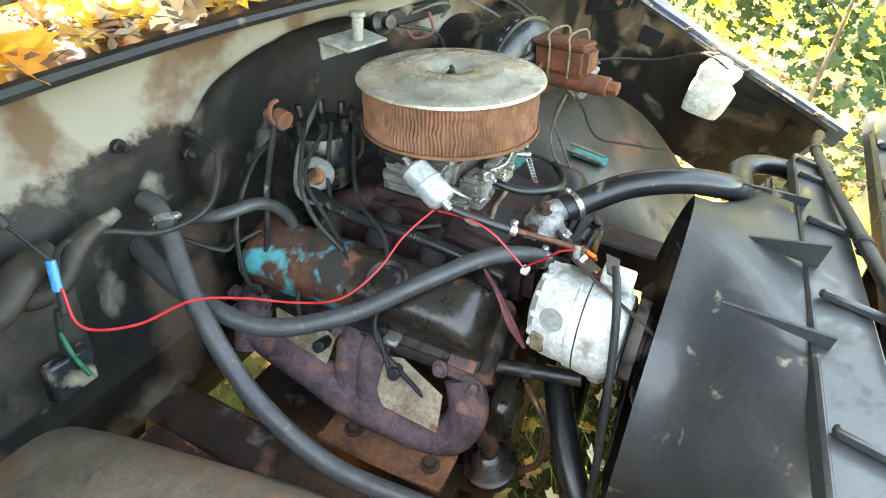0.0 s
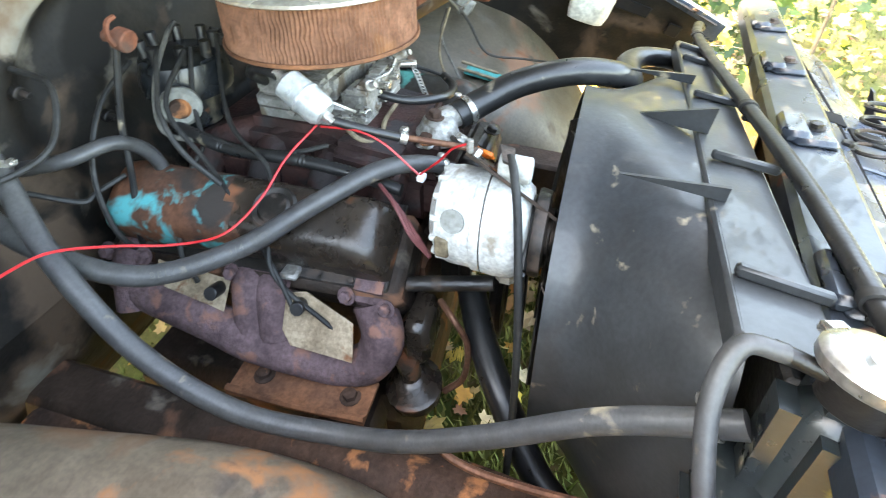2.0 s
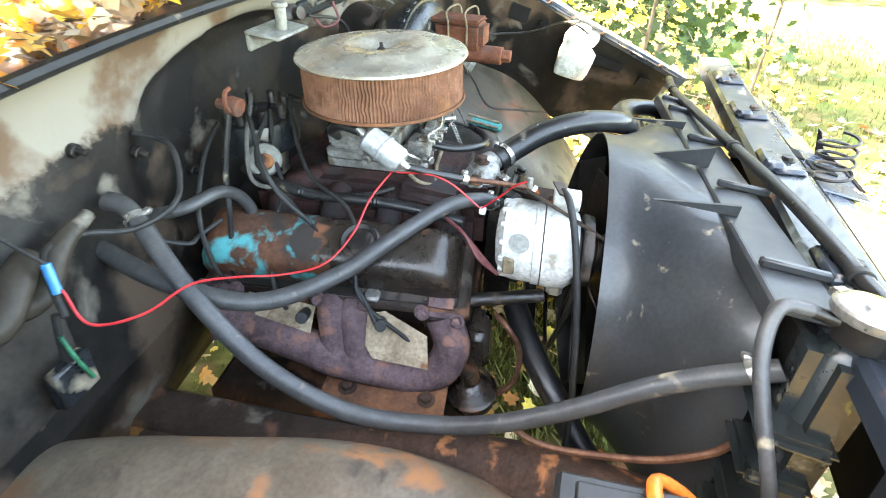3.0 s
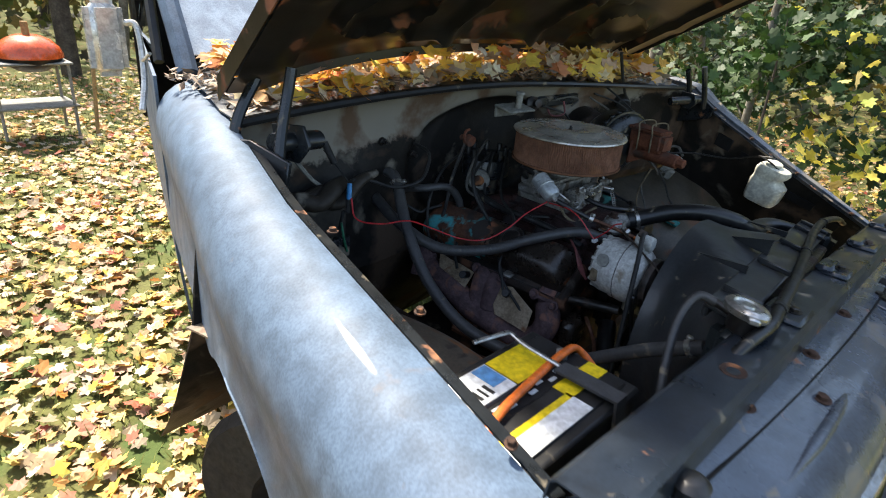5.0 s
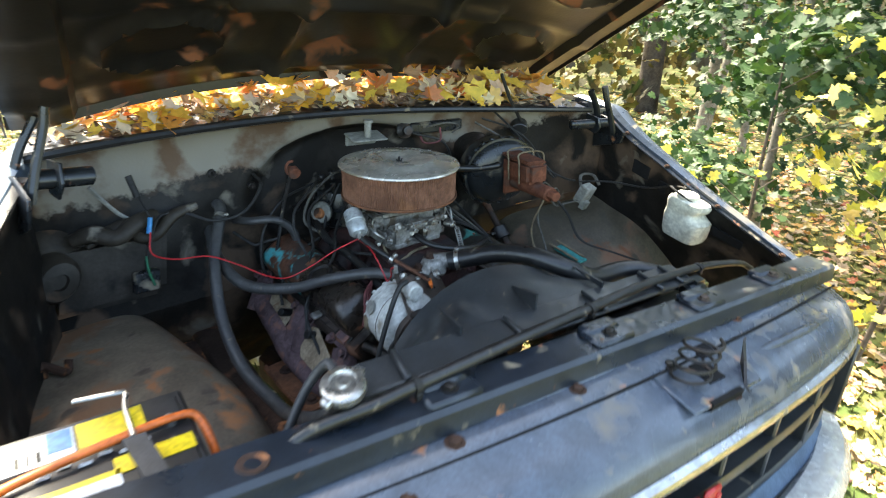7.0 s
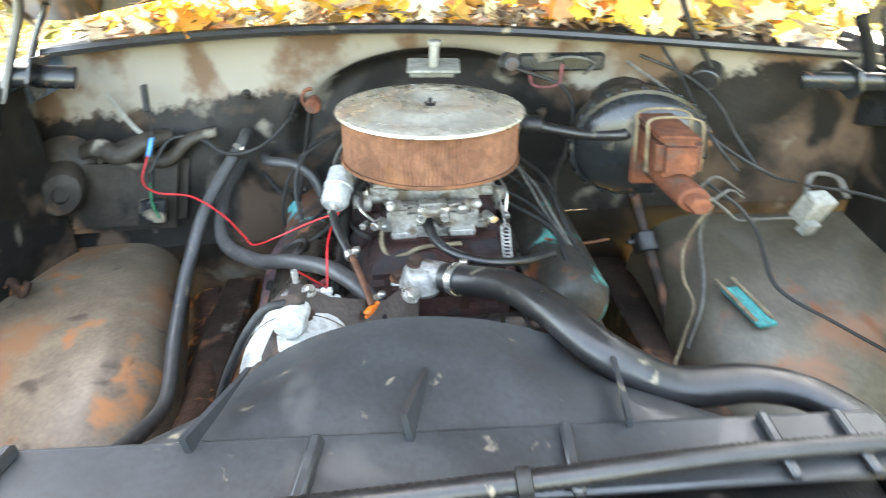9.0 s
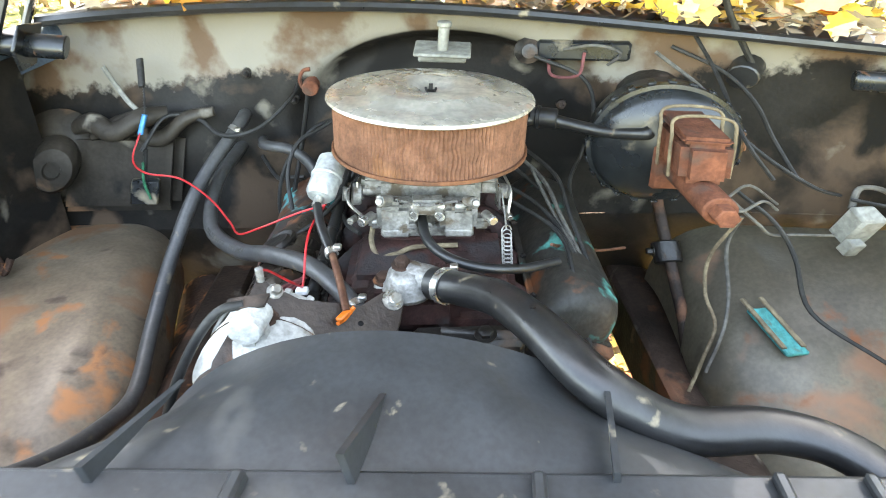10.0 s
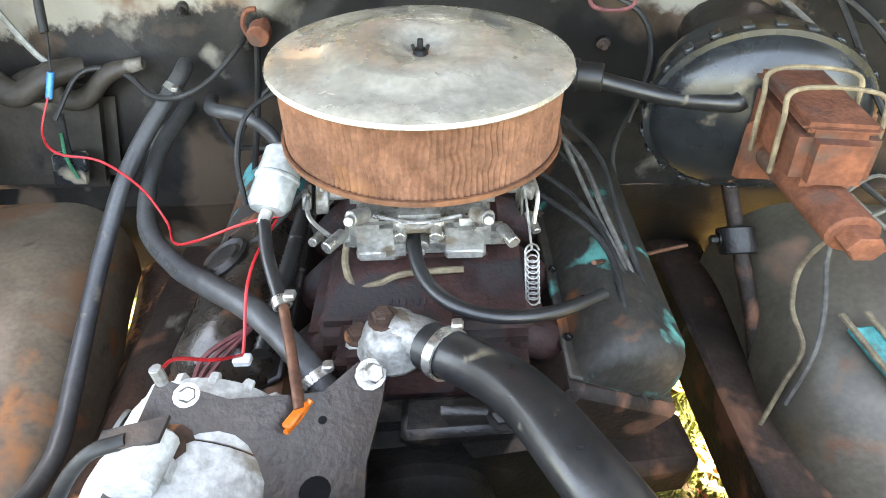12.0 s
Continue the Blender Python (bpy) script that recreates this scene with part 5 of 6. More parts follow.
for u, v, r, mt in ((0.93, 0.02, 0.011, "steel"), (0.10, 0.58, 0.012, "rust"), (0.12, 0.12, 0.007, "steel")):
    bm = B()
    hexbolt(bm, O + u * U + v * V + nrm * 0.001, nrm, r, 0.011, 1.5)
    part("bolt", bm, mt, bracket)
bm = B()
slab(bm, [(-0.22, -0.362, 1.08), (-0.175, -0.35, 1.08), (-0.175, -0.37, 1.078), (-0.22, -0.378, 1.076)], (0, 0, 0.004))
part("cable_lug", bm, "black", bracket)
bm = B()
rod(bm, (-0.2, -0.314, 1.075), (-0.2, -0.314, 1.095), 0.005, 8)
part("terminal", bm, "alu", bracket)
bm = B()
rod(bm, (-0.25, -0.19, 0.83), (-0.215, -0.36, 0.85), 0.013, 12)
part("adjuster_rod", bm, "black", bracket)

# fuel filter
ff = thing("fuel_filter", "silver canister fuel filter with hose clamps", "filter")
a, b = Vector((-0.165, -0.02, 1.125)), Vector((-0.178, -0.088, 1.082))
bm = B()
d = (b - a).normalized()
L = (b - a).length
spin(bm, [(0, 0), (0.018, 0.002), (0.025, 0.008), (0.0255, 0.038), (0.0275, 0.040), (0.0275, 0.043), (0.0255, 0.045), (0.0255, L - 0.008), (0.02, L), (0, L)], a, d, 24)
part("canister", bm, "silver", ff)
for c in (a, b):
    bm = B()
    s = -1 if c is a else 1
    rod(bm, c, c + d * s * 0.018, 0.008, 10)
    part("nipple", bm, "steel", ff)


# ---------- hoses, pipes and wires ----------
def line(name, pts, r, material, label, category, seg=10, rib=0.0, step=6, group=""):
    bm = B()
    tube(bm, pts, r, seg, step, rib)
    return single(name, bm, material, label, category, "", group)


def clamp(parent, at, axis, r):
    bm = B()
    ax = Vector(axis).normalized()
    spin(bm, [(r, -0.006), (r + 0.0025, -0.0055), (r + 0.0025, 0.0055), (r, 0.006)], at, ax, 20, True)
    side = ax.orthogonal().normalized()
    if side.z < 0:
        side = -side
    box(bm, Vector(at) + side * (r + 0.006), (0.012, 0.012, 0.009), 0.002)
    return part("hose_clamp", bm, "steel", parent, "steel worm drive hose clamp")


HOSE1 = [(-0.404, 0.31, 1.085), (-0.412, 0.268, 1.07), (-0.469, 0.169, 0.98), (-0.498, 0.063, 0.873), (-0.501, -0.059, 0.798), (-0.484, -0.187, 0.772), (-0.487, -0.298, 0.802), (-0.481, -0.412, 0.862), (-0.470, -0.526, 0.945), (-0.470, -0.635, 1.02)]
h = thing("heater_hose", "long grey rubber heater hose with clamp", "hose", group="heater hoses")
bm = B()
tube(bm, HOSE1, 0.0145, 14)
part("hose", bm, "rubber_grey", h)
clamp(h, (-0.416, 0.262, 1.064), (0.5, 0.7, 0.6), 0.0145)
clamp(h, (-0.470, -0.61, 1.003), (0, 1, -0.75), 0.0145)
HOSE2 = [(-0.41, 0.345, 1.0), (-0.44, 0.225, 0.968), (-0.424, 0.097, 0.931), (-0.345, -0.01, 0.938), (-0.265, -0.101, 0.981), (-0.183, -0.171, 1.003), (-0.125, -0.225, 0.992), (-0.085, -0.265, 0.96)]
h = thing("heater_hose", "thick grey rubber heater hose with printed marking", "hose", group="heater hoses")
bm = B()
tube(bm, HOSE2, 0.0145, 14)
part("hose", bm, "rubber_grey", h)
clamp(h, (-0.105, -0.245, 0.976), (1, -1, -0.7), 0.0145)
path2 = smooth_path(HOSE2, 40)
run = [0.0]
for a, b in zip(path2, path2[1:]):
    run.append(run[-1] + (b - a).length)


def on_path(dist):
    k = max(j for j in range(len(run)) if run[j] <= dist)
    a, b = path2[k], path2[min(k + 1, len(path2) - 1)]
    return a.lerp(b, (dist - run[k]) / max(1e-6, (b - a).length)), (path2[min(k + 3, len(path2) - 1)] - path2[max(k - 3, 0)]).normalized()


dist = 0.275
for ch in "BELTS HOSE  3/4 INCH":
    dist += 0.0085
    if ch == " ":
        continue
    cu = bpy.data.curves.new("marking", "FONT")
    cu.body, cu.size, cu.align_x, cu.align_y, cu.extrude, cu.resolution_u = ch, 0.0125, "CENTER", "CENTER", 0.0002, 2
    tmp = bpy.data.objects.new("marking", cu)
    me = bpy.data.meshes.new_from_object(tmp)
    bpy.data.objects.remove(tmp)
    p, tg = on_path(dist)
    nv = Vector((-0.72, -0.42, 0.55))
    nv = (nv - tg * nv.dot(tg)).normalized()
    rot = Matrix((tg, nv.cross(tg), nv)).transposed().to_4x4()
    me.transform(Matrix.Translation(p + nv * 0.0149) @ rot)
    me.materials.append(M["wire_grey"])
    lt = new("marking", me)
    lt.parent = h
UH = [(0.014, -0.236, 1.012), (0.06, -0.275, 1.03), (0.105, -0.33, 1.06), (0.15, -0.413, 1.085), (0.20, -0.487, 1.078), (0.276, -0.520, 1.04), (0.371, -0.520, 1.035), (0.43, -0.545, 1.04), (0.47, -0.60, 1.04), (0.475, -0.65, 1.04)]
h = thing("upper_radiator_hose", "thick black upper radiator hose with steel clamp", "hose")
bm = B()
tube(bm, UH, [0.026, 0.026, 0.027, 0.028, 0.029, 0.028, 0.027, 0.027, 0.027], 20)
part("hose", bm, "rubber", h)
clamp(h, (0.032, -0.252, 1.019), (0.7, -0.6, 0.2), 0.0265)
line("overflow_hose", [(-0.475, -0.63, 1.117), (-0.485, -0.60, 1.115), (-0.52, -0.59, 1.075), (-0.56, -0.60, 1.02), (-0.60, -0.62, 0.95), (-0.63, -0.64, 0.87), (-0.64, -0.66, 0.80)], 0.0085, "rubber_grey", "grey rubber radiator overflow hose", "hose", 12)
line("vacuum_hose", [(-0.011, -0.076, 1.05), (0.0, -0.141, 1.035), (0.031, -0.188, 1.03), (0.081, -0.205, 1.02), (0.147, -0.19, 1.005), (0.21, -0.15, 0.99)], 0.0085, "rubber", "black rubber vacuum hose", "hose", 12)
h = thing("fuel_hose", "short black fuel hose with clamp and steel line", "hose")
bm = B()
tube(bm, [(-0.18, -0.10, 1.075), (-0.165, -0.145, 1.06), (-0.138, -0.20, 1.04)], 0.0075, 12)
part("hose", bm, "rubber", h)
clamp(h, (-0.14, -0.195, 1.042), (0.4, -0.85, -0.3), 0.0075)
bm = B()
tube(bm, [(-0.138, -0.198, 1.042), (-0.115, -0.26, 1.03), (-0.098, -0.31, 1.02)], 0.0055, 10)
part("steel_line", bm, "copper", h)
bm = B()
box(bm, (-0.10, -0.315, 1.02), (0.010, 0.028, 0.006), 0.002, pose(0, 0, 0, 0, 0, -25))
tube(bm, [(-0.09, -0.30, 1.02), (-0.1, -0.315, 1.012), (-0.106, -0.33, 1.016)], 0.003, 6)
part("cable_tie", bm, "zip", h, "bright orange cable tie")
h = line("filter_hose", [(-0.163, -0.01, 1.13), (-0.155, 0.03, 1.135), (-0.13, 0.06, 1.11), (-0.09, 0.07, 1.08)], 0.009, "rubber", "short black rubber filter hose", "hose", 12)
h = thing("booster_hose", "black vacuum hose to the brake booster", "hose")
bm = B()
tube(bm, [(0.17, 0.10, 1.16), (0.215, 0.10, 1.165), (0.25, 0.095, 1.158), (0.318, 0.066, 1.154), (0.375, 0.035, 1.166), (0.388, 0.035, 1.172)], 0.0125, 12)
part("hose", bm, "rubber", h)
bm = B()
rod(bm, (0.185, 0.11, 1.165), (0.235, 0.10, 1.165), 0.021, 14)
rod(bm, (0.196, 0.108, 1.165), (0.204, 0.106, 1.165), 0.024, 14)
part("check_valve", bm, "battery", h, "black plastic check valve")
line("ground_cable", [(-0.20, -0.368, 1.08), (-0.228, -0.378, 1.075), (-0.262, -0.392, 1.03), (-0.30, -0.405, 0.95), (-0.33, -0.415, 0.85), (-0.36, -0.42, 0.74), (-0.38, -0.42, 0.62)], 0.006, "wire", "black ground cable below the alternator", "cable", 10)
loom = thing("loom_conduit", "black corrugated loom along the radiator top", "conduit")
loom_pts = [(-0.60, -0.70, 1.06), (-0.53, -0.71, 1.10), (-0.44, -0.715, 1.115), (-0.355, -0.705, 1.118), (-0.133, -0.686, 1.124), (0.085, -0.67, 1.122), (0.3, -0.655, 1.12), (0.513, -0.65, 1.112), (0.66, -0.67, 1.105), (0.70, -0.69, 1.085)]
bm = B()
tube(bm, loom_pts, 0.010, 10, 6, 0.12)
part("corrugated_tube", bm, "rubber", loom)
for k in (3, 5, 7):
    bm = B()
    c = Vector(loom_pts[k])
    spin(bm, [(0.0105, -0.007), (0.0135, -0.006), (0.0135, 0.006), (0.0105, 0.007)], c, (1, 0.05, 0), 14)
    box(bm, c + Vector((0, -0.006, -0.016)), (0.012, 0.014, 0.016), 0.002)
    part("loom_clip", bm, "wire", loom, "black plastic clip")
rw = thing("red_wire", "thin red wire with blue crimp connector", "wire")
bm = B()
tube(bm, [(-0.605, 0.222, 1.072), (-0.611, 0.197, 1.027), (-0.571, 0.156, 1.017), (-0.497, 0.139, 1.013), (-0.431, 0.115, 0.982), (-0.38, 0.066, 0.956), (-0.348, 0.007, 0.962), (-0.296, -0.029, 0.994), (-0.23, -0.041, 1.027), (-0.172, -0.067, 1.058)], 0.0019, 7)
part("wire", bm, "red", rw)
bm = B()
tube(bm, [(-0.174, -0.075, 1.058), (-0.178, -0.137, 1.063), (-0.18, -0.179, 1.05), (-0.178, -0.218, 1.015), (-0.178, -0.232, 1.003)], 0.0018, 7)
part("wire", bm, "red", rw)
bm = B()
tube(bm, [(-0.178, -0.232, 1.004), (-0.185, -0.265, 1.04), (-0.20, -0.29, 1.075), (-0.2, -0.312, 1.088)], 0.0018, 7)
part("wire", bm, "red", rw)
bm = B()
rod(bm, (-0.606, 0.228, 1.067), (-0.60, 0.235, 1.105), 0.006, 10)
part("crimp_connector", bm, "blue_con", rw, "blue crimp connector")
bm = B()
box(bm, (-0.178, -0.235, 1.0), (0.018, 0.012, 0.010), 0.002)
part("wire_tag", bm, "label", rw, "white plastic splice")
fw = thing("firewall_wiring", "black wires with a bullet connector on the firewall", "wiring")
bm = B()
tube(bm, [(-0.60, 0.236, 1.105), (-0.615, 0.27, 1.15), (-0.63, 0.29, 1.18)], 0.0025, 6)
part("thin_wire", bm, "wire", fw)
bm = B()
tube(bm, [(-0.604, 0.233, 1.03), (-0.574, 0.266, 1.084), (-0.537, 0.285, 1.09), (-0.491, 0.275, 1.082), (-0.445, 0.243, 1.065), (-0.389, 0.217, 1.075), (-0.342, 0.23, 1.097), (-0.301, 0.265, 1.137), (-0.295, 0.33, 1.15)], 0.0045, 8)
part("looped_wire", bm, "wire", fw)
bm = B()
tube(bm, [(-0.60, 0.25, 1.03), (-0.60, 0.26, 0.97), (-0.59, 0.265, 0.93)], 0.0045, 8)
part("short_wire", bm, "wire", fw)
bm = B()
rod(bm, (-0.618, 0.268, 1.15), (-0.632, 0.288, 1.20), 0.008, 10)
part("bullet_connector", bm, "wire", fw)
bm = B()
box(bm, (-0.60, 0.262, 0.93), (0.06, 0.02, 0.055), 0.004)
part("resistor_block", bm, "satin", fw, "black heater resistor block")
bm = B()
tube(bm, [(-0.605, 0.25, 1.0), (-0.60, 0.245, 0.96), (-0.585, 0.248, 0.92)], 0.003, 6)
part("green_wire", bm, "green_w", fw, "green wire")
for p in ((-0.30, 0.335, 1.117), (-0.41, 0.335, 1.17), (-0.15, 0.375, 1.0), (0.28, 0.37, 1.1)):
    bm = B()
    rod(bm, p, (p[0], p[1] - 0.012, p[2] - 0.002), 0.011, 10)
    rod(bm, (p[0], p[1] - 0.01, p[2]), (p[0], p[1] - 0.026, p[2] - 0.004), 0.005, 8)
    part("firewall_stud", bm, "black", truck)
PW = [
    [(-0.115, 0.25, 1.125), (-0.17, 0.2, 1.135), (-0.216, 0.167, 1.113), (-0.262, 0.133, 1.09), (-0.275, 0.102, 1.04), (-0.26, 0.065, 0.98)],
    [(-0.086, 0.21, 1.121), (-0.136, 0.187, 1.042), (-0.168, 0.161, 0.985), (-0.22, 0.155, 0.96), (-0.30, 0.14, 0.88), (-0.31, 0.12, 0.82)],
    [(-0.1, 0.21, 1.12), (-0.19, 0.19, 1.06), (-0.215, 0.12, 0.985), (-0.26, 0.05, 0.955), (-0.31, -0.03, 0.875), (-0.33, -0.06, 0.825)],
    [(-0.02, 0.21, 1.12), (-0.14, 0.12, 1.02), (-0.20, 0.02, 0.985), (-0.265, -0.02, 0.95), (-0.315, -0.03, 0.87), (-0.32, -0.12, 0.78)],
    [(0.0, 0.24, 1.12), (0.1, 0.22, 1.06), (0.2, 0.18, 0.99), (0.27, 0.1, 0.93), (0.3, 0.05, 0.85)],
    [(0.0, 0.22, 1.12), (0.12, 0.12, 1.03), (0.21, 0.03, 0.995), (0.25, -0.1, 0.96), (0.29, -0.16, 0.85)],
    [(-0.02, 0.2, 1.12), (0.13, 0.06, 1.02), (0.225, -0.05, 0.99), (0.235, -0.17, 0.96), (0.25, -0.24, 0.85)],
]
for pts in PW:
    line("spark_plug_wire", pts, 0.0042, "wire", "black spark plug wire over the valve cover", "wire", 8, group="spark plug wires")
for k, pts in enumerate((
    [(-0.02, 0.30, 1.13), (-0.10, 0.24, 1.14), (-0.18, 0.21, 1.09), (-0.20, 0.20, 1.02), (-0.16, 0.16, 0.985)],
    [(-0.13, 0.30, 1.10), (-0.24, 0.26, 1.08), (-0.30, 0.25, 1.0), (-0.31, 0.24, 0.90), (-0.28, 0.23, 0.83)],
    [(-0.36, 0.31, 0.99), (-0.32, 0.27, 0.955), (-0.30, 0.26, 0.96), (-0.26, 0.24, 0.97)],
    [(0.15, 0.22, 1.06), (0.22, 0.12, 1.02), (0.24, 0.0, 0.995), (0.262, -0.10, 0.95), (0.27, -0.19, 0.90)],
    [(0.16, 0.20, 1.08), (0.24, 0.10, 1.04), (0.255, 0.0, 1.0), (0.275, -0.12, 0.94)],
    [(-0.12, -0.05, 0.99), (-0.15, 0.0, 0.985), (-0.17, 0.08, 0.99), (-0.16, 0.2, 1.01)],
    [(0.44, 0.30, 1.25), (0.52, 0.26, 1.19), (0.58, 0.25, 1.12), (0.60, 0.22, 1.05)],
    [(0.47, 0.31, 1.26), (0.56, 0.27, 1.22), (0.62, 0.24, 1.16), (0.66, 0.22, 1.08), (0.70, 0.16, 1.0)],
    [(0.36, 0.33, 1.05), (0.33, 0.28, 1.02), (0.30, 0.24, 0.95), (0.31, 0.2, 0.88)],
)):
    line("engine_wire", pts, 0.0042, "wire" if k % 3 else "wire_grey", "dark sheathed engine wire behind the intake", "wire", 7, group="engine wires")
line("dipstick_tube", [(-0.251, 0.178, 1.187), (-0.263, 0.204, 1.077), (-0.275, 0.213, 0.969), (-0.285, 0.227, 0.875), (-0.26, 0.248, 0.785)], 0.005, "rubber", "black dipstick tube beside the firewall", "tube", 8)
h = line("breather_hose", [(-0.36, 0.30, 1.03), (-0.345, 0.235, 1.045), (-0.29, 0.21, 1.046), (-0.25, 0.205, 1.02), (-0.23, 0.20, 0.985), (-0.225, 0.2, 0.955)], 0.011, "rubber_grey", "curved grey breather hose into the valve cover", "hose", 12)
line("engine_harness", [(-0.15, 0.25, 1.02), (-0.165, 0.18, 1.0), (-0.17, 0.10, 0.985), (-0.17, -0.02, 0.985), (-0.172, -0.12, 0.978), (-0.175, -0.2, 0.965)], 0.010, "rubber", "black corrugated engine harness", "conduit", 10, 0.14)
for k in range(3):
    line("alternator_wire", [(-0.19, -0.17, 0.98), (-0.22 - 0.006 * k, -0.21, 0.965 + 0.006 * k), (-0.25, -0.25 + 0.006 * k, 0.94), (-0.275, -0.275, 0.93)], 0.0032, "maroon", "faded maroon alternator wire", "wire", 6, group="alternator wires")
line("lower_radiator_hose", [(-0.14, -0.31, 0.74), (-0.22, -0.35, 0.70), (-0.29, -0.40, 0.66), (-0.36, -0.48, 0.58), (-0.42, -0.60, 0.55)], 0.027, "rubber", "black lower radiator hose", "hose", 16)
line("cooler_line", [(-0.44, -0.64, 0.84), (-0.47, -0.60, 0.83), (-0.47, -0.53, 0.78), (-0.46, -0.42, 0.74), (-0.45, -0.35, 0.735), (-0.44, -0.31, 0.76)], 0.006, "copper", "rusty brown cooler line", "pipe", 8)

# ---------- driver's side ----------
booster = thing("brake_booster", "large round black brake booster", "brake booster")
bm = B()
spin(bm, [(0, -0.03), (0.04, -0.028), (0.05, -0.02), (0.085, -0.012), (0.118, 0.004), (0.128, 0.018), (0.130, 0.03), (0.138, 0.032), (0.138, 0.046), (0.130, 0.048), (0.125, 0.10), (0.09, 0.14), (0.05, 0.15), (0, 0.15)], (0.43, 0.055, 1.115), (0.0, 1, 0.05), 48)
part("shell", bm, "satin", booster, "black enamelled shell with crimped rim")
for k in range(24):
    a = 2 * math.pi * k / 24
    bm = B()
    box(bm, (0.43 + 0.139 * math.cos(a), 0.095, 1.117 + 0.139 * math.sin(a)), (0.006, 0.018, 0.014), 0.002, pose(0, 0, 0, 0, -math.degrees(a)))
    part("rim_crimp", bm, "satin", booster)
bm = B()
rod(bm, (0.43, 0.19, 1.12), (0.45, 0.34, 1.13), 0.07, 16)
part("mounting", bm, "black", booster)
master = thing("master_cylinder", "orange rusted master cylinder with wire bail", "brake cylinder")
ax = Vector((0.06, -1, 0.06)).normalized()
p0 = Vector((0.435, 0.03, 1.105))
bm = B()
rod(bm, p0, p0 + ax * 0.195, 0.028, 18)
rod(bm, p0 + ax * 0.19, p0 + ax * 0.22, 0.02, 6)
box(bm, p0 + ax * 0.02, (0.09, 0.015, 0.10), 0.01)
part("cylinder", bm, "mc", master)
bm = B()
box(bm, p0 + ax * 0.075 + Vector((0, 0.01, 0.062)), (0.08, 0.15, 0.085), 0.014, pose(0, 0, 0, -4), 2)
part("reservoir", bm, "mc", master)
bm = B()
box(bm, p0 + ax * 0.075 + Vector((0, 0.025, 0.102)), (0.078, 0.155, 0.014), 0.006, pose(0, 0, 0, -4), 2)
part("reservoir_lid", bm, "mc", master, "rusted reservoir lid")
for f in (0.35, 0.72):
    c = p0 + ax * (0.01 + 0.14 * f) + Vector((0, 0.01, 0.05))
    bm = B()
    tube(bm, [c + Vector((-0.048, 0, -0.03)), c + Vector((-0.049, 0.005, 0.045)), c + Vector((-0.04, 0.015, 0.082)), c + Vector((0.04, 0.015, 0.082)), c + Vector((0.049, 0.005, 0.045)), c + Vector((0.048, 0, -0.03))], 0.003, 8)
    part("wire_bail", bm, "wire_tan", master, "tan wire bail")
for k, end in enumerate(((0.60, -0.02, 1.03), (0.63, 0.05, 1.0))):
    line("brake_line", [p0 + ax * (0.10 + 0.04 * k) + Vector((0.03, 0, 0)), (0.52, -0.06 + 0.05 * k, 1.05), (0.56, -0.05 + 0.06 * k, 1.07), end], 0.003, "wire_grey", "thin steel brake line", "pipe", 6, group="brake lines")
line("steering_shaft", [(0.49, 0.32, 0.90), (0.505, 0.18, 0.77), (0.512, 0.0, 0.60), (0.50, -0.10, 0.49)], 0.012, "frame", "rusty steering shaft beside the block", "shaft", 12, step=3)
bm = B()
rod(bm, (0.50, 0.20, 0.79), (0.503, 0.16, 0.75), 0.028, 14)
hexbolt(bm, (0.475, 0.18, 0.775), (-1, 0, 0), 0.009, 0.012)
single("steering_coupling", bm, "black", "greasy steering shaft coupling", "coupling")
WD = [
    ("wire_tan", [(0.555, -0.0, 0.995), (0.517, 0.004, 0.883), (0.509, -0.027, 0.798), (0.513, -0.083, 0.745), (0.486, -0.119, 0.673), (0.458, -0.155, 0.612)]),
    ("wire_grey", [(0.56, 0.01, 0.99), (0.55, 0.02, 0.90), (0.545, -0.04, 0.80), (0.52, -0.10, 0.74), (0.48, -0.15, 0.66)]),
    ("wire_grey", [(0.53, 0.0, 1.04), (0.58, -0.01, 0.985), (0.61, 0.0, 0.95), (0.66, 0.03, 0.93), (0.74, 0.06, 0.91)]),
    ("wire", [(0.56, 0.05, 1.03), (0.62, 0.02, 0.97), (0.65, -0.02, 0.90), (0.66, -0.1, 0.80), (0.72, -0.22, 0.77), (0.79, -0.35, 0.74)]),
    ("wire", [(0.50, 0.20, 1.2), (0.60, 0.12, 1.10), (0.70, 0.10, 1.02), (0.76, 0.13, 0.98)]),
    ("wire", [(0.78, 0.13, 0.97), (0.86, 0.06, 0.98), (0.90, -0.1, 1.02), (0.90, -0.22, 1.10), (0.87, -0.31, 1.15)]),
    ("wire", [(0.20, 0.28, 1.24), (0.30, 0.26, 1.20), (0.33, 0.25, 1.12), (0.31, 0.22, 1.02)]),
    ("wire_grey", [(0.26, 0.30, 1.25), (0.32, 0.27, 1.27), (0.37, 0.28, 1.25), (0.35, 0.29, 1.22)]),
    ("maroon", [(0.23, 0.29, 1.23), (0.24, 0.27, 1.20), (0.29, 0.26, 1.205), (0.30, 0.28, 1.25)]),
    ("wire", [(0.21, 0.02, 1.0), (0.24, -0.03, 0.975), (0.26, -0.12, 0.94), (0.265, -0.2, 0.88)]),
    ("wire_grey", [(0.2, 0.12, 1.04), (0.23, 0.02, 0.99), (0.25, -0.08, 0.965), (0.262, -0.17, 0.91), (0.265, -0.21, 0.85)]),
    ("copper", [(0.21, -0.09, 0.985), (0.27, -0.03, 0.93), (0.33, 0.03, 0.885), (0.38, 0.06, 0.87)]),
]
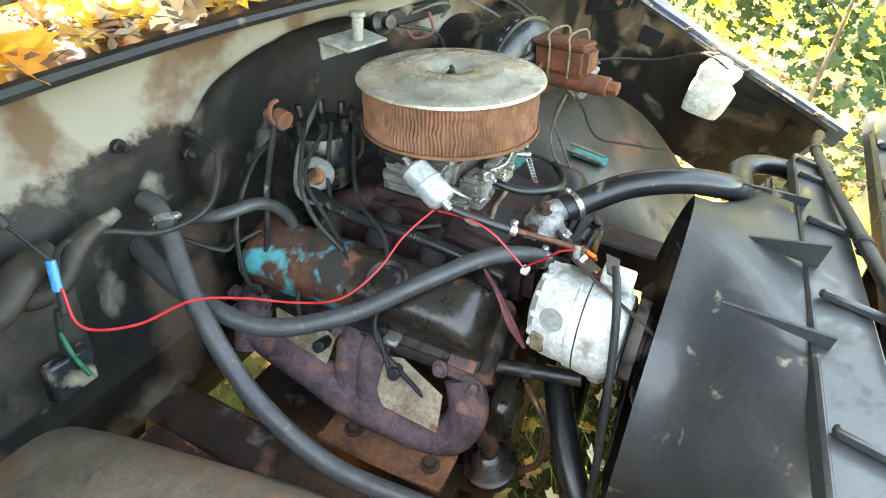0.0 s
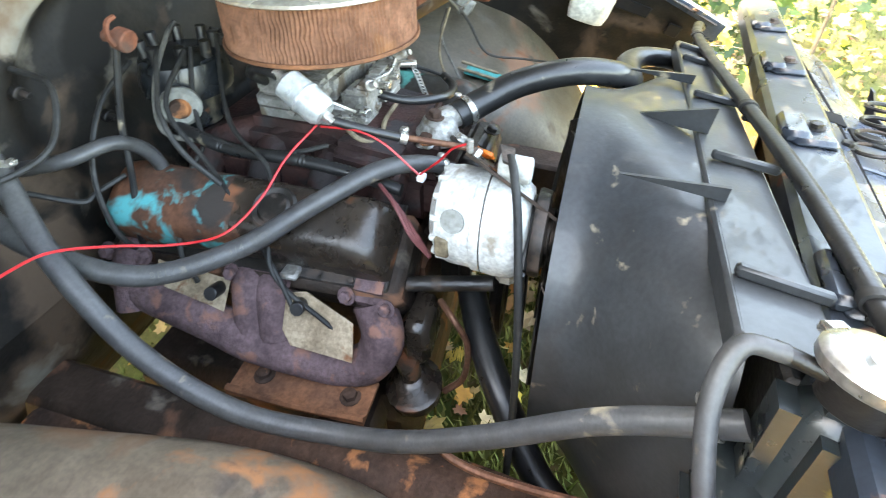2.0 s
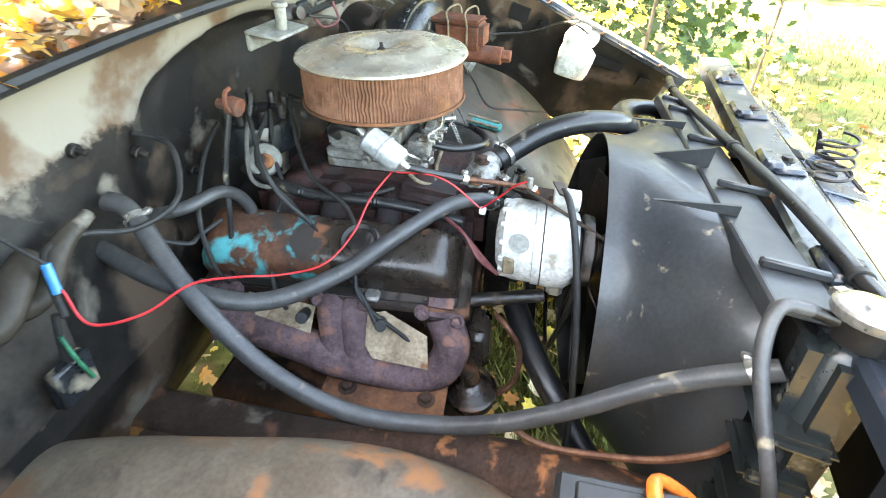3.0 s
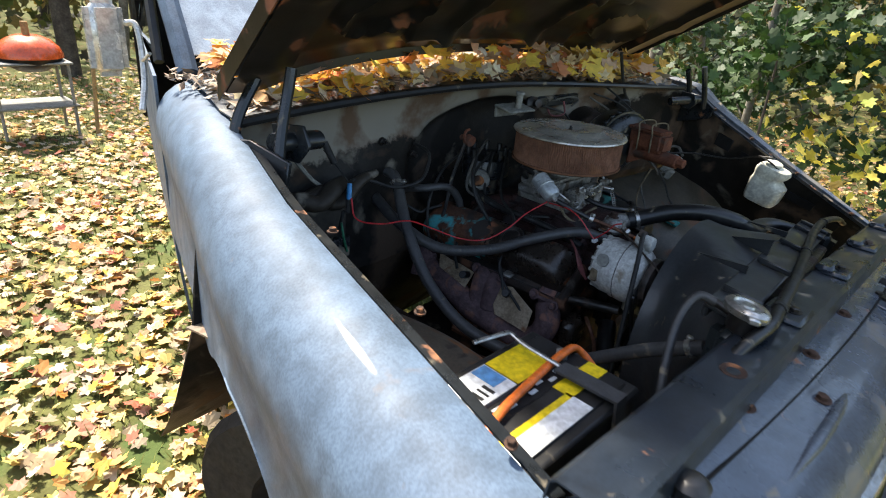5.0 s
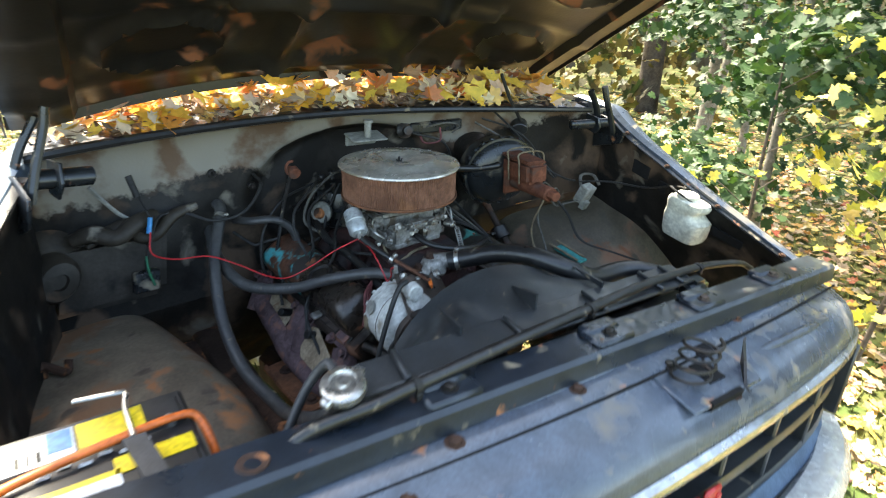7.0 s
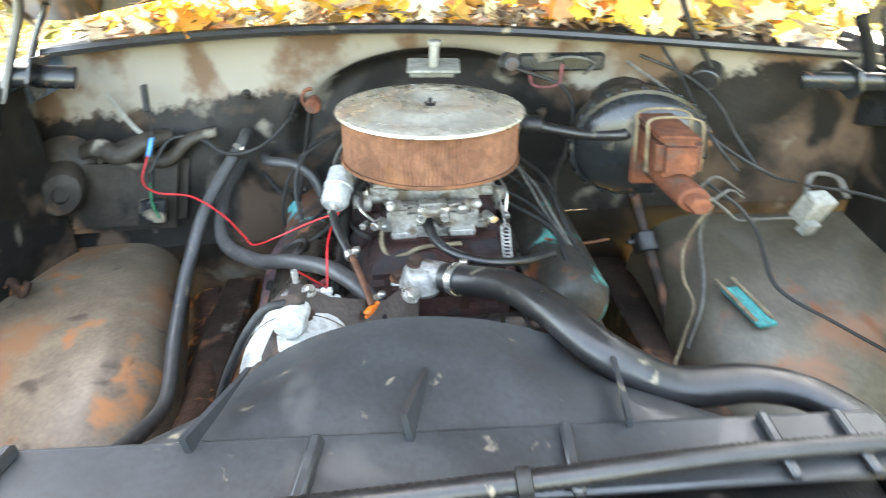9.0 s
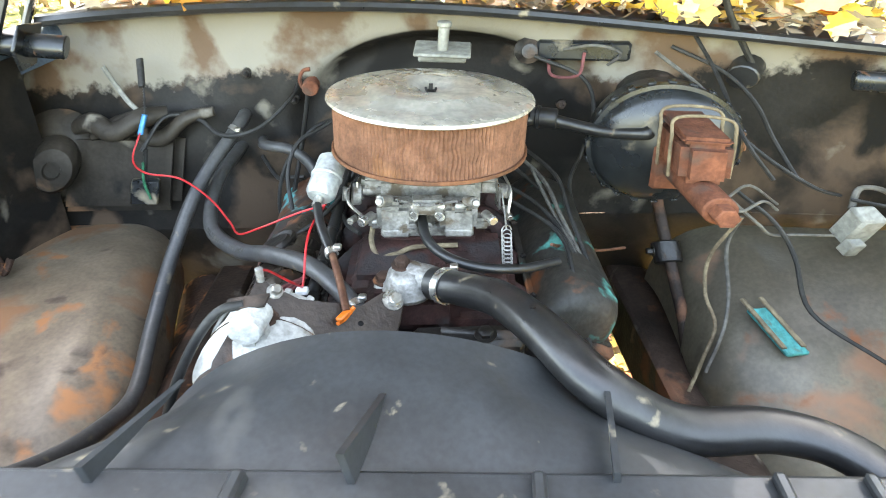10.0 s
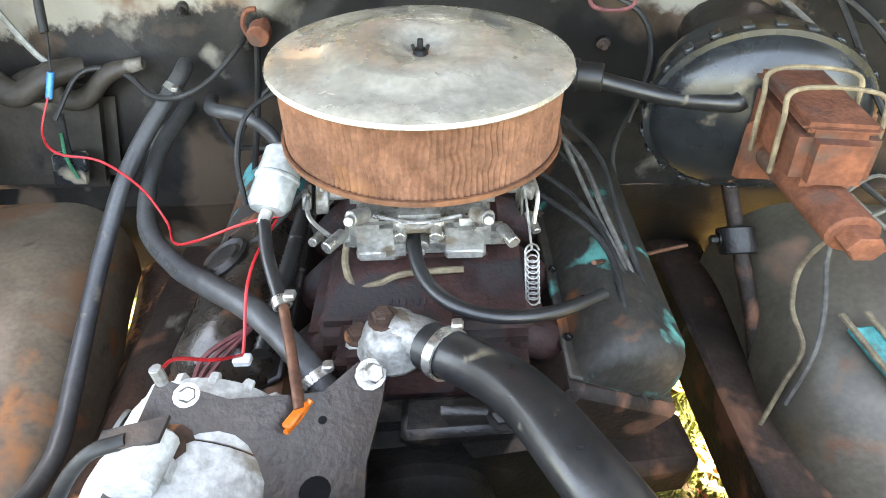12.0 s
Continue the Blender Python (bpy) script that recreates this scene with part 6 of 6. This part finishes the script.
for k, (mt, pts) in enumerate(WD):
    line("wire", pts, 0.0036 if mt != "wire" else 0.0045, mt, "loose wire on the driver's side of the bay" if k < 6 else "loose wire behind the engine", "wire", 7, group="loose wires")
line("windscreen_washer_tube", [(0.50, 0.30, 1.30), (0.53, 0.18, 1.24), (0.55, 0.05, 1.16), (0.60, 0.02, 1.08)], 0.004, "wire", "thin black windscreen washer tube", "tube", 6)
cn = thing("grey_connector", "grey plastic wiring connector block", "connector")
bm = B()
box(bm, (0.79, 0.10, 0.915), (0.045, 0.05, 0.10), 0.006, pose(0, 0, 0, 20, 0, 15))
box(bm, (0.785, 0.085, 0.86), (0.025, 0.03, 0.05), 0.004, pose(0, 0, 0, 20, 0, 15))
part("housing", bm, "greybox", cn)
bm = B()
tube(bm, [(0.78, 0.12, 0.95), (0.80, 0.16, 0.985), (0.84, 0.15, 0.98), (0.85, 0.11, 0.94)], 0.006, 8)
part("lead", bm, "wire_grey", cn)
res = thing("ballast_resistor", "teal plastic block with two terminals on the wheelhouse", "resistor")
bm = B()
m = pose(0.60, -0.12, 0.755, 10, 0, 8)
box(bm, (0, 0, 0.006), (0.04, 0.13, 0.012), 0.003)
bmesh.ops.transform(bm, matrix=m, verts=bm.verts)
part("block", bm, "teal", res)
for s in (-1, 1):
    bm = B()
    rod(bm, m @ Vector((s * 0.017, -0.05, 0.014)), m @ Vector((s * 0.017, 0.09, 0.016)), 0.005, 8)
    part("terminal_strip", bm, "wire_tan", res)
# washer bottle
wb = thing("washer_bottle", "yellowed white plastic washer bottle", "bottle")
bm = B()
rings = []
for z, cy, wx, wy in ((0.915, -0.365, 0.030, 0.058), (0.922, -0.365, 0.040, 0.068), (0.95, -0.365, 0.044, 0.074), (1.0, -0.362, 0.045, 0.076), (1.03, -0.36, 0.045, 0.076), (1.045, -0.352, 0.043, 0.066), (1.055, -0.346, 0.042, 0.058), (1.066, -0.344, 0.042, 0.057), (1.078, -0.348, 0.042, 0.064), (1.10, -0.35, 0.042, 0.068), (1.118, -0.35, 0.038, 0.062), (1.124, -0.35, 0.030, 0.05)):
    ring = []
    for k in range(28):
        t = 2 * math.pi * k / 28
        c, s = math.cos(t), math.sin(t)
        ring.append(bm.verts.new((0.855 + wx * math.copysign(abs(c) ** 0.5, c), cy + wy * math.copysign(abs(s) ** 0.5, s), z)))
    rings.append(ring)
for p, q in zip(rings, rings[1:]):
    for k in range(28):
        bm.faces.new((p[k], p[(k + 1) % 28], q[(k + 1) % 28], q[k]))
bm.faces.new(rings[0][::-1])
bm.faces.new(rings[-1])
part("tank", bm, "white", wb)
bm = B()
spin(bm, [(0, 0), (0.034, 0), (0.036, 0.006), (0.034, 0.016), (0.026, 0.02), (0, 0.021)], (0.855, -0.335, 1.122), (0, 0, 1), 24)
part("cap", bm, "white", wb)
bm = B()
tube(bm, [(0.84, -0.37, 1.12), (0.82, -0.33, 1.145), (0.835, -0.28, 1.145), (0.86, -0.26, 1.13)], 0.0045, 8)
part("cap_tube", bm, "wire", wb, "black outlet tube")
# cowl fittings
bm = B()
box(bm, (0.30, 0.315, 1.245), (0.19, 0.02, 0.045), 0.006)
single("cowl_vent_cover", bm, "satin", "black ribbed cover strip on the firewall", "cover")
bm = B()
spin(bm, [(0, 0), (0.03, 0), (0.03, 0.01), (0.016, 0.02), (0.016, 0.035), (0, 0.036)], (0.19, 0.325, 1.24), (0, -1, 0.2), 16)
single("wiper_motor_cover", bm, "black", "small black wiper fitting on the firewall", "fitting")
line("hood_cable", [(0.62, 0.30, 1.22), (0.56, 0.27, 1.33), (0.50, 0.24, 1.44)], 0.006, "wire", "black cable up to the hood", "cable", 8)
bm = B()
rod(bm, (0.62, 0.335, 1.21), (0.60, 0.28, 1.2), 0.03, 14)
single("speedometer_grommet", bm, "rubber", "black rubber grommet on the firewall", "grommet")

# ---------- battery ----------
bat = thing("battery", "black car battery with yellow and white labels", "battery")
bx, by, bz = -0.84, -0.55, 1.066
bm = B()
box(bm, (bx, by, bz - 0.1), (0.275, 0.18, 0.19), 0.006)
part("case", bm, "battery", bat)
bm = B()
box(bm, (bx, by, bz - 0.006), (0.28, 0.185, 0.02), 0.005)
part("cover", bm, "battery", bat)
for dy in (-0.045, 0.045):
    bm = B()
    box(bm, (bx, by + dy, bz + 0.004), (0.26, 0.062, 0.006), 0.003)
    part("vent_cover", bm, "battery", bat)
bm = B()
box(bm, (bx - 0.065, by + 0.047, bz + 0.0085), (0.115, 0.058, 0.0015), 0)
lab = part("label", bm, "label", bat, "white label")
bm = B()
box(bm, (bx - 0.025, by + 0.054, bz + 0.0098), (0.03, 0.04, 0.001), 0)
part("print", bm, "label_blue", lab, "blue print")
bm = B()
box(bm, (bx + 0.038, by + 0.047, bz + 0.0085), (0.085, 0.058, 0.0015), 0)
part("label", bm, "yellow", bat, "yellow label")
bm = B()
box(bm, (bx + 0.08, by - 0.03, bz + 0.0085), (0.10, 0.03, 0.0015), 0)
part("label", bm, "yellow", bat, "yellow label")
bm = B()
box(bm, (bx - 0.05, by - 0.06, bz + 0.0085), (0.17, 0.03, 0.0015), 0)
part("label", bm, "label", bat, "white label")
bm = B()
box(bm, (bx - 0.05, by - 0.04, bz + 0.0085), (0.17, 0.010, 0.0015), 0)
part("label", bm, "yellow", bat, "yellow label")
for k in range(9):
    bm = B()
    box(bm, (bx - 0.12 + 0.024 * k, by + 0.004 - 0.008 * (k % 2), bz + 0.0065), (0.016, 0.006, 0.001), 0)
    part("print_bar", bm, "label", bat)
for k in range(6):
    bm = B()
    box(bm, (bx - 0.11 + 0.012 * k, by + 0.035, bz + 0.0098), (0.004 + 0.002 * (k % 2), 0.02, 0.001), 0)
    part("print_bar", bm, "wire", lab)
for s, mt in ((-1, "alu"), (1, "alu")):
    bm = B()
    rod(bm, (bx + s * 0.11, by + 0.02, bz), (bx + s * 0.11, by + 0.02, bz + 0.018), 0.009, 14)
    part("terminal", bm, mt, bat)
line("orange_cable", [(-0.985, -0.60, 1.02), (-0.97, -0.575, 1.07), (-0.93, -0.56, 1.083), (-0.83, -0.545, 1.085), (-0.73, -0.535, 1.085), (-0.695, -0.54, 1.075), (-0.685, -0.575, 1.03), (-0.68, -0.59, 0.97)], 0.0065, "orange", "orange insulated cable across the battery", "cable", 10)
st = thing("hold_down_strap", "grey metal hook and black battery strap", "strap")
bm = B()
tube(bm, [(-0.84, -0.445, 1.097), (-0.79, -0.46, 1.102), (-0.775, -0.465, 1.10), (-0.78, -0.495, 1.097), (-0.78, -0.555, 1.094)], 0.004, 8)
part("hook", bm, "steel", st)
bm = B()
slab(bm, [(-0.795, -0.555, 1.09), (-0.765, -0.555, 1.09), (-0.75, -0.64, 1.08), (-0.78, -0.64, 1.08)], (0, 0, 0.005))
slab(bm, [(-0.75, -0.64, 1.085), (-0.78, -0.64, 1.085), (-0.78, -0.647, 1.0), (-0.75, -0.647, 1.0)], (0, -0.004, 0))
part("strap", bm, "rubber_grey", st)
bm = B()
box(bm, (-0.84, -0.55, 0.866), (0.31, 0.21, 0.02), 0.005)
box(bm, (-0.84, -0.55, 0.74), (0.06, 0.06, 0.24), 0.005)
single("battery_tray", bm, "rust", "rusted steel battery tray", "tray")
bm = B()
rod(bm, (-0.87, 0.12, 0.825), (-0.87, 0.12, 0.865), 0.006, 8)
tube(bm, [(-0.90, 0.10, 0.85), (-0.875, 0.12, 0.862), (-0.84, 0.09, 0.85), (-0.83, 0.10, 0.87)], 0.009, 8)
single("tray_clamp", bm, "rust", "rusty clamp on the wheelhouse", "clamp")
bm = B()
rod(bm, (-0.91, 0.215, 0.80), (-0.912, 0.215, 0.88), 0.004, 8)
rod(bm, (-0.91, 0.215, 0.835), (-0.911, 0.215, 0.842), 0.012, 10)
single("stud_bolt", bm, "rust", "rusty threaded stud on the wheelhouse", "bolt")
can = thing("vapour_canister", "grey plastic canister beside the radiator", "canister")
bm = B()
rod(bm, (-0.56, -0.64, 0.62), (-0.56, -0.64, 0.74), 0.07, 20)
part("canister_body", bm, "satin", can)
bm = B()
rod(bm, (-0.56, -0.64, 0.74), (-0.56, -0.64, 0.765), 0.035, 16)
part("canister_cap", bm, "rubber", can)

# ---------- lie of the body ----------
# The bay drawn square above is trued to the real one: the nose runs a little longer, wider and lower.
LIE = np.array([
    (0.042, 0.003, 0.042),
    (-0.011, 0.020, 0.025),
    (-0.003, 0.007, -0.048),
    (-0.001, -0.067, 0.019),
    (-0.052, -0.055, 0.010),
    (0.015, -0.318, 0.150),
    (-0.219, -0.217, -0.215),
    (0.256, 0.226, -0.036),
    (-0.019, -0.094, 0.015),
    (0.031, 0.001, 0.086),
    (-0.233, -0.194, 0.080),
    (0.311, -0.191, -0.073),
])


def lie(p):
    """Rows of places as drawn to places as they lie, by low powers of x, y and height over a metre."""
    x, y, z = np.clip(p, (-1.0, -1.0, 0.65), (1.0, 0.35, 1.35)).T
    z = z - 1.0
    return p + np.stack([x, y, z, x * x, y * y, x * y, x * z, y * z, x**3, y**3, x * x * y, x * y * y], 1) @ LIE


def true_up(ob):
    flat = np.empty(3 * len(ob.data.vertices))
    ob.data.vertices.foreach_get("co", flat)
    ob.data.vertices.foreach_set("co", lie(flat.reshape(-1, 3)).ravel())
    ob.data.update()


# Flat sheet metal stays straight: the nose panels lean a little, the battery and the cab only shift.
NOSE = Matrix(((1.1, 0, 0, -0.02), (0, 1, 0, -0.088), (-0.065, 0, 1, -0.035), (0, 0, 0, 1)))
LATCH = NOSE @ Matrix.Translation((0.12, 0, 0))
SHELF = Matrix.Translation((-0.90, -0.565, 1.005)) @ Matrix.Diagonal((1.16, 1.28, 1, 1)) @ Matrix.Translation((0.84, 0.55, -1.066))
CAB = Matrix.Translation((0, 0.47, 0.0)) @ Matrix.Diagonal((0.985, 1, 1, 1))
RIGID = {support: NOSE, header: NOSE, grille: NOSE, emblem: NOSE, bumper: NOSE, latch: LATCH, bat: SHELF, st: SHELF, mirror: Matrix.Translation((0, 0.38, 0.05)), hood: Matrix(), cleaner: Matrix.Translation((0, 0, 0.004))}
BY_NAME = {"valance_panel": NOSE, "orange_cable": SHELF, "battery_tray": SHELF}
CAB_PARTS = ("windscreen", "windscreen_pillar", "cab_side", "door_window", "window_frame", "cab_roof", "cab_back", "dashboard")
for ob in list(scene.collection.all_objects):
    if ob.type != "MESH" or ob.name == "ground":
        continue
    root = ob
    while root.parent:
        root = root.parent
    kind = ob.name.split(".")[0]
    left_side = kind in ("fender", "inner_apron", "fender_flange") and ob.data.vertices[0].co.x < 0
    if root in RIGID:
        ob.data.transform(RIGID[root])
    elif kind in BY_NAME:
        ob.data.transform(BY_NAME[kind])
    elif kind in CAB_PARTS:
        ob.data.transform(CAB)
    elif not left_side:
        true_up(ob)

# ---------- outdoors ----------
rng = np.random.default_rng(11)


def free_of_truck(x, y):
    return (np.abs(x) > 0.62) | (y < -0.7) | (y > 2.5)


n = 34000
x, y = rng.normal(0.3, 4.2, n), rng.uniform(-2.5, 11, n) * rng.uniform(0.25, 1.0, n)
keep = free_of_truck(x, y) | (rng.random(n) < 0.25)
x, y = x[keep], y[keep]
z = np.array([ground_z(a, b) for a, b in zip(x, y)]) + rng.uniform(0.012, 0.045, len(x))
nr = np.stack([rng.normal(0, 0.35, len(x)), rng.normal(0, 0.35, len(x)), np.ones(len(x))], 1)
lit = leaves("leaf_litter", np.stack([x, y, z], 1), nr, rng.uniform(0.05, 0.105, len(x)), "litter", None, 5, 0.3, rng)
tagged(lit, "fallen yellow, tan and red maple leaves on the lawn", "leaves", kind="stuff")
n = 70000
x, y = rng.uniform(-5, 6, n), rng.uniform(-3, 9, n)
x[:9000], y[:9000] = rng.uniform(-0.8, 0.8, 9000), rng.uniform(-0.85, 0.6, 9000)
z = np.array([ground_z(a, b) for a, b in zip(x, y)])
v = np.stack([x, y, z], 1)
wdt, hgt, dr = rng.uniform(0.003, 0.006, n), rng.uniform(0.02, 0.065, n), rng.uniform(0, 2 * np.pi, n)
lean = np.stack([np.cos(dr), np.sin(dr), 0 * dr], 1)
sd = np.stack([-np.sin(dr), np.cos(dr), 0 * dr], 1)
tip = v + lean * (hgt * rng.uniform(0.2, 0.9, n))[:, None] + np.array([0, 0, 1]) * hgt[:, None]
verts = np.stack([v - sd * wdt[:, None], v + sd * wdt[:, None], tip], 1).reshape(-1, 3)
me = bpy.data.meshes.new("grass")
me.from_pydata(verts.tolist(), [], np.arange(3 * n).reshape(n, 3).tolist())
me.materials.append(M["blade"])
tagged(new("grass", me), "short green and yellow grass blades", "grass", kind="stuff")

# leaves and needles piled on the cowl
n = 900
x = rng.uniform(-0.8, 0.82, n)
y = 0.29 + 0.62 * rng.beta(1.1, 1.5, n)
x *= 1 - 0.25 * (y - 0.29)
z = np.array([cowl_z(a) for a in x]) + 0.035 + rng.uniform(0, 0.075, n) * np.clip((y - 0.27) / 0.1, 0.2, 1)
nr = np.stack([rng.normal(0, 0.7, n), rng.normal(-0.3, 0.6, n), np.ones(n)], 1)
cl = leaves("cowl_leaves", np.stack([x, y, z], 1), nr, rng.uniform(0.05, 0.11, n), "cowl_leaf", None, 5, 0.35, rng)
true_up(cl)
tagged(cl, "yellow and orange maple leaves piled on the cowl", "leaves", kind="stuff")
n = 2600
x = rng.uniform(-0.82, 0.84, n)
y = rng.uniform(0.275, 0.8, n)
z = np.array([cowl_z(a) for a in x]) + 0.02 + rng.uniform(0, 0.03, n)
nr = np.stack([rng.normal(0, 0.5, n), rng.normal(0, 0.5, n), np.ones(n)], 1)
cl = leaves("cowl_debris", np.stack([x, y, z], 1), nr, rng.uniform(0.012, 0.045, n), "needle", None, 0, 0.3, rng)
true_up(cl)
tagged(cl, "brown dry needles and leaf crumbs on the cowl", "debris", kind="stuff")


def tree(name, base, height, r, lean, bark, label, limbs=5, leaf=None, n_leaf=0, crown=(0.35, 1.0), spread=1.0, size=0.1, seed=1, lobes=5):
    """A tapered trunk with limbs, and a crown of leaves hung along the twigs."""
    rg = np.random.default_rng(seed)
    t = thing(name, label, "tree")
    bx0, by0 = base
    b = Vector((bx0, by0, -0.05))
    pts = [b + Vector((lean[0] * f + 0.06 * height * 0.1 * math.sin(5 * f + seed), lean[1] * f, height * f)) for f in (0, 0.25, 0.5, 0.75, 1)]
    bm = B()
    tube(bm, pts, [r * 1.25, r, r * 0.85, r * 0.6, r * 0.3], 10, 4)
    part("trunk", bm, bark, t)
    ends = []
    for k in range(limbs):
        f = crown[0] + (crown[1] - crown[0]) * (k + rg.uniform(0.1, 0.9)) / limbs
        s = pts[0].lerp(pts[-1], min(f, 0.98))
        a = rg.uniform(0, 2 * math.pi)
        ln = spread * rg.uniform(0.6, 1.1)
        e = s + Vector((math.cos(a) * ln, math.sin(a) * ln, ln * rg.uniform(0.1, 0.6)))
        mid = s.lerp(e, 0.5) + Vector((0, 0, 0.08 * ln))
        bm = B()
        tube(bm, [s, mid, e], [r * 0.3, r * 0.2, r * 0.07], 6, 4)
        part("limb", bm, bark, t)
        ends.append((s, mid, e))
    if leaf:
        P = []
        for _ in range(n_leaf):
            s, mid, e = ends[rg.integers(len(ends))]
            f = rg.uniform(0.25, 1.1)
            p = s.lerp(mid, f * 2) if f < 0.5 else mid.lerp(e, f * 2 - 1)
            g = rg.normal(0, 1, 3) * 0.22 * spread * np.array([1, 1, 0.55])
            P.append((p.x + g[0], p.y + g[1], p.z + g[2]))
        nr = rg.normal(0, 0.6, (n_leaf, 3)) + np.array([-0.35, -0.35, 0.8])
        cr_ob = leaves("crown", P, nr, rg.uniform(0.6, 1.25, n_leaf) * size, leaf, t, lobes, 0.25, rg)
        cr_ob["kind"] = "stuff"
    return t


tree("maple_sapling", (3.3, 0.5), 3.6, 0.03, (0.2, 0.1), "bark_pale", "young green maple beside the truck", 14, "green_leaf", 5200, (0.05, 1.0), 1.0, 0.105, 3)
tree("maple_sapling", (4.2, -0.9), 4.0, 0.03, (0.1, -0.2), "bark_pale", "young green maple with dense leaves", 15, "green_leaf", 5400, (0.05, 1.0), 1.2, 0.105, 4)
tree("maple_sapling", (5.0, 1.6), 4.4, 0.035, (0.1, 0.3), "bark_pale", "leafy green maple at the wood edge", 14, "green_leaf", 4200, (0.2, 1.0), 1.3, 0.11, 8)
tree("yellow_shrub", (2.25, -0.62), 1.55, 0.012, (0.1, -0.1), "bark", "bright yellow leaved shrub beside the truck", 9, "yellow_leaf", 230, (0.1, 1.0), 0.55, 0.10, 6)
tree("yellow_shrub", (2.6, -1.3), 1.2, 0.012, (0.1, -0.1), "bark", "yellow leaved shrub low beside the lawn", 6, "yellow_leaf", 90, (0.05, 1.0), 0.6, 0.09, 7)
tree("yellow_shrub", (2.4, 0.1), 1.7, 0.012, (0.1, 0.1), "bark", "thin yellow leaved shrub", 8, "yellow_leaf", 60, (0.3, 1.0), 0.5, 0.09, 9)
tree("birch_tree", (5.7, 2.5), 7.0, 0.055, (0.4, 0.3), "bark_pale", "slim pale grey tree trunk", 4, None, 0, (0.4, 0.9), 1.2, 0.1, 12)
tree("birch_tree", (6.4, 2.9), 7.0, 0.045, (0.9, -0.2), "bark_pale", "slim leaning pale tree trunk", 4, None, 0, (0.4, 0.9), 1.2, 0.1, 13)
tree("forest_tree", (7.4, 4.6), 8.0, 0.15, (0.1, 0.1), "bark", "dark straight forest tree", 5, "far_leaf", 500, (0.5, 1.0), 1.6, 0.16, 14)
rt = random.Random(4)
for k in range(46):
    a = radians(rt.uniform(-12, 128))
    d = rt.uniform(9, 22)
    tree("forest_tree", (d * math.cos(a) + 0.5, d * math.sin(a)), rt.uniform(6, 11), rt.uniform(0.05, 0.16), (rt.uniform(-0.6, 0.6), rt.uniform(-0.4, 0.4)), "bark" if rt.random() < 0.7 else "bark_pale", "bare grey forest trunk in the wood behind", 4, None, 0, (0.3, 0.95), 1.5, 0.1, 30 + k)
# undergrowth and far woods
n = 26000
a, d = np.radians(rng.uniform(-25, 150, n)), rng.uniform(8, 26, n)
z = rng.gamma(1.6, 1.5, n) * (0.4 + d / 22)
P = np.stack([d * np.cos(a), d * np.sin(a), np.clip(z, 0.05, 10)], 1)
keep = ~((np.abs(P[:, 0] + 0.5) < 2.5) & (P[:, 1] < 10) & (P[:, 2] < 1.5))
P = P[keep]
fw_ob = leaves("woodland_foliage", P, rng.normal(0, 1, (len(P), 3)), rng.uniform(0.14, 0.42, len(P)), "far_leaf", None, 5, 0.3, rng)
tagged(fw_ob, "mixed green, yellow and brown woodland foliage", "woods", kind="stuff")
bm = B()
sheet(bm, lambda u, v: (32 * math.cos(radians(-40 + 210 * u)), 32 * math.sin(radians(-40 + 210 * u)), 11 * v + (1.5 * math.sin(40 * u) if v > 0.9 else 0)), 40, 6, 0.2)
single("backdrop_woods", bm, "far_bank", "dark distant woodland edge", "woods", "structure")

# barbecue
bbq = thing("barbecue", "orange kettle barbecue on a metal cart", "barbecue")
gx, gy = -0.42, 5.55
bm = B()
spin(bm, [(0.0, 0.19), (0.1, 0.185), (0.18, 0.15), (0.24, 0.09), (0.265, 0.02), (0.265, 0), (0, 0)], (gx + 0.16, gy, 0.72), (0, 0, 1), 28)
part("lid", bm, "bbq", bbq, "orange enamel lid")
bm = B()
spin(bm, [(0, -0.14), (0.12, -0.12), (0.22, -0.06), (0.26, -0.005), (0, -0.005)], (gx + 0.16, gy, 0.72), (0, 0, 1), 28)
part("bowl", bm, "black", bbq)
bm = B()
rod(bm, (gx + 0.16, gy, 0.90), (gx + 0.16, gy, 1.02), 0.03, 12)
part("lid_handle", bm, "wood", bbq, "wooden lid handle")
for sx in (-0.18, 0.40):
    for sy in (-0.2, 0.2):
        bm = B()
        rod(bm, (gx + sx, gy + sy, 0.02), (gx + sx, gy + sy, 0.68), 0.014, 8)
        part("leg", bm, "greybox", bbq)
for z in (0.30, 0.68):
    bm = B()
    box(bm, (gx + 0.11, gy, z), (0.66, 0.46, 0.02), 0.006)
    part("shelf", bm, "greybox", bbq)
bm = B()
rod(bm, (gx - 0.13, gy, 0.69), (gx - 0.13, gy, 0.86), 0.03, 10)
single("bottle", bm, "label_blue", "blue bottle on the barbecue shelf", "bottle")
bm = B()
rod(bm, (0.12, 5.3, 0.0), (0.25, 5.35, 1.5), 0.018, 10)
single("wooden_pole", bm, "wood", "bare wooden pole leaning upright on the lawn", "pole")
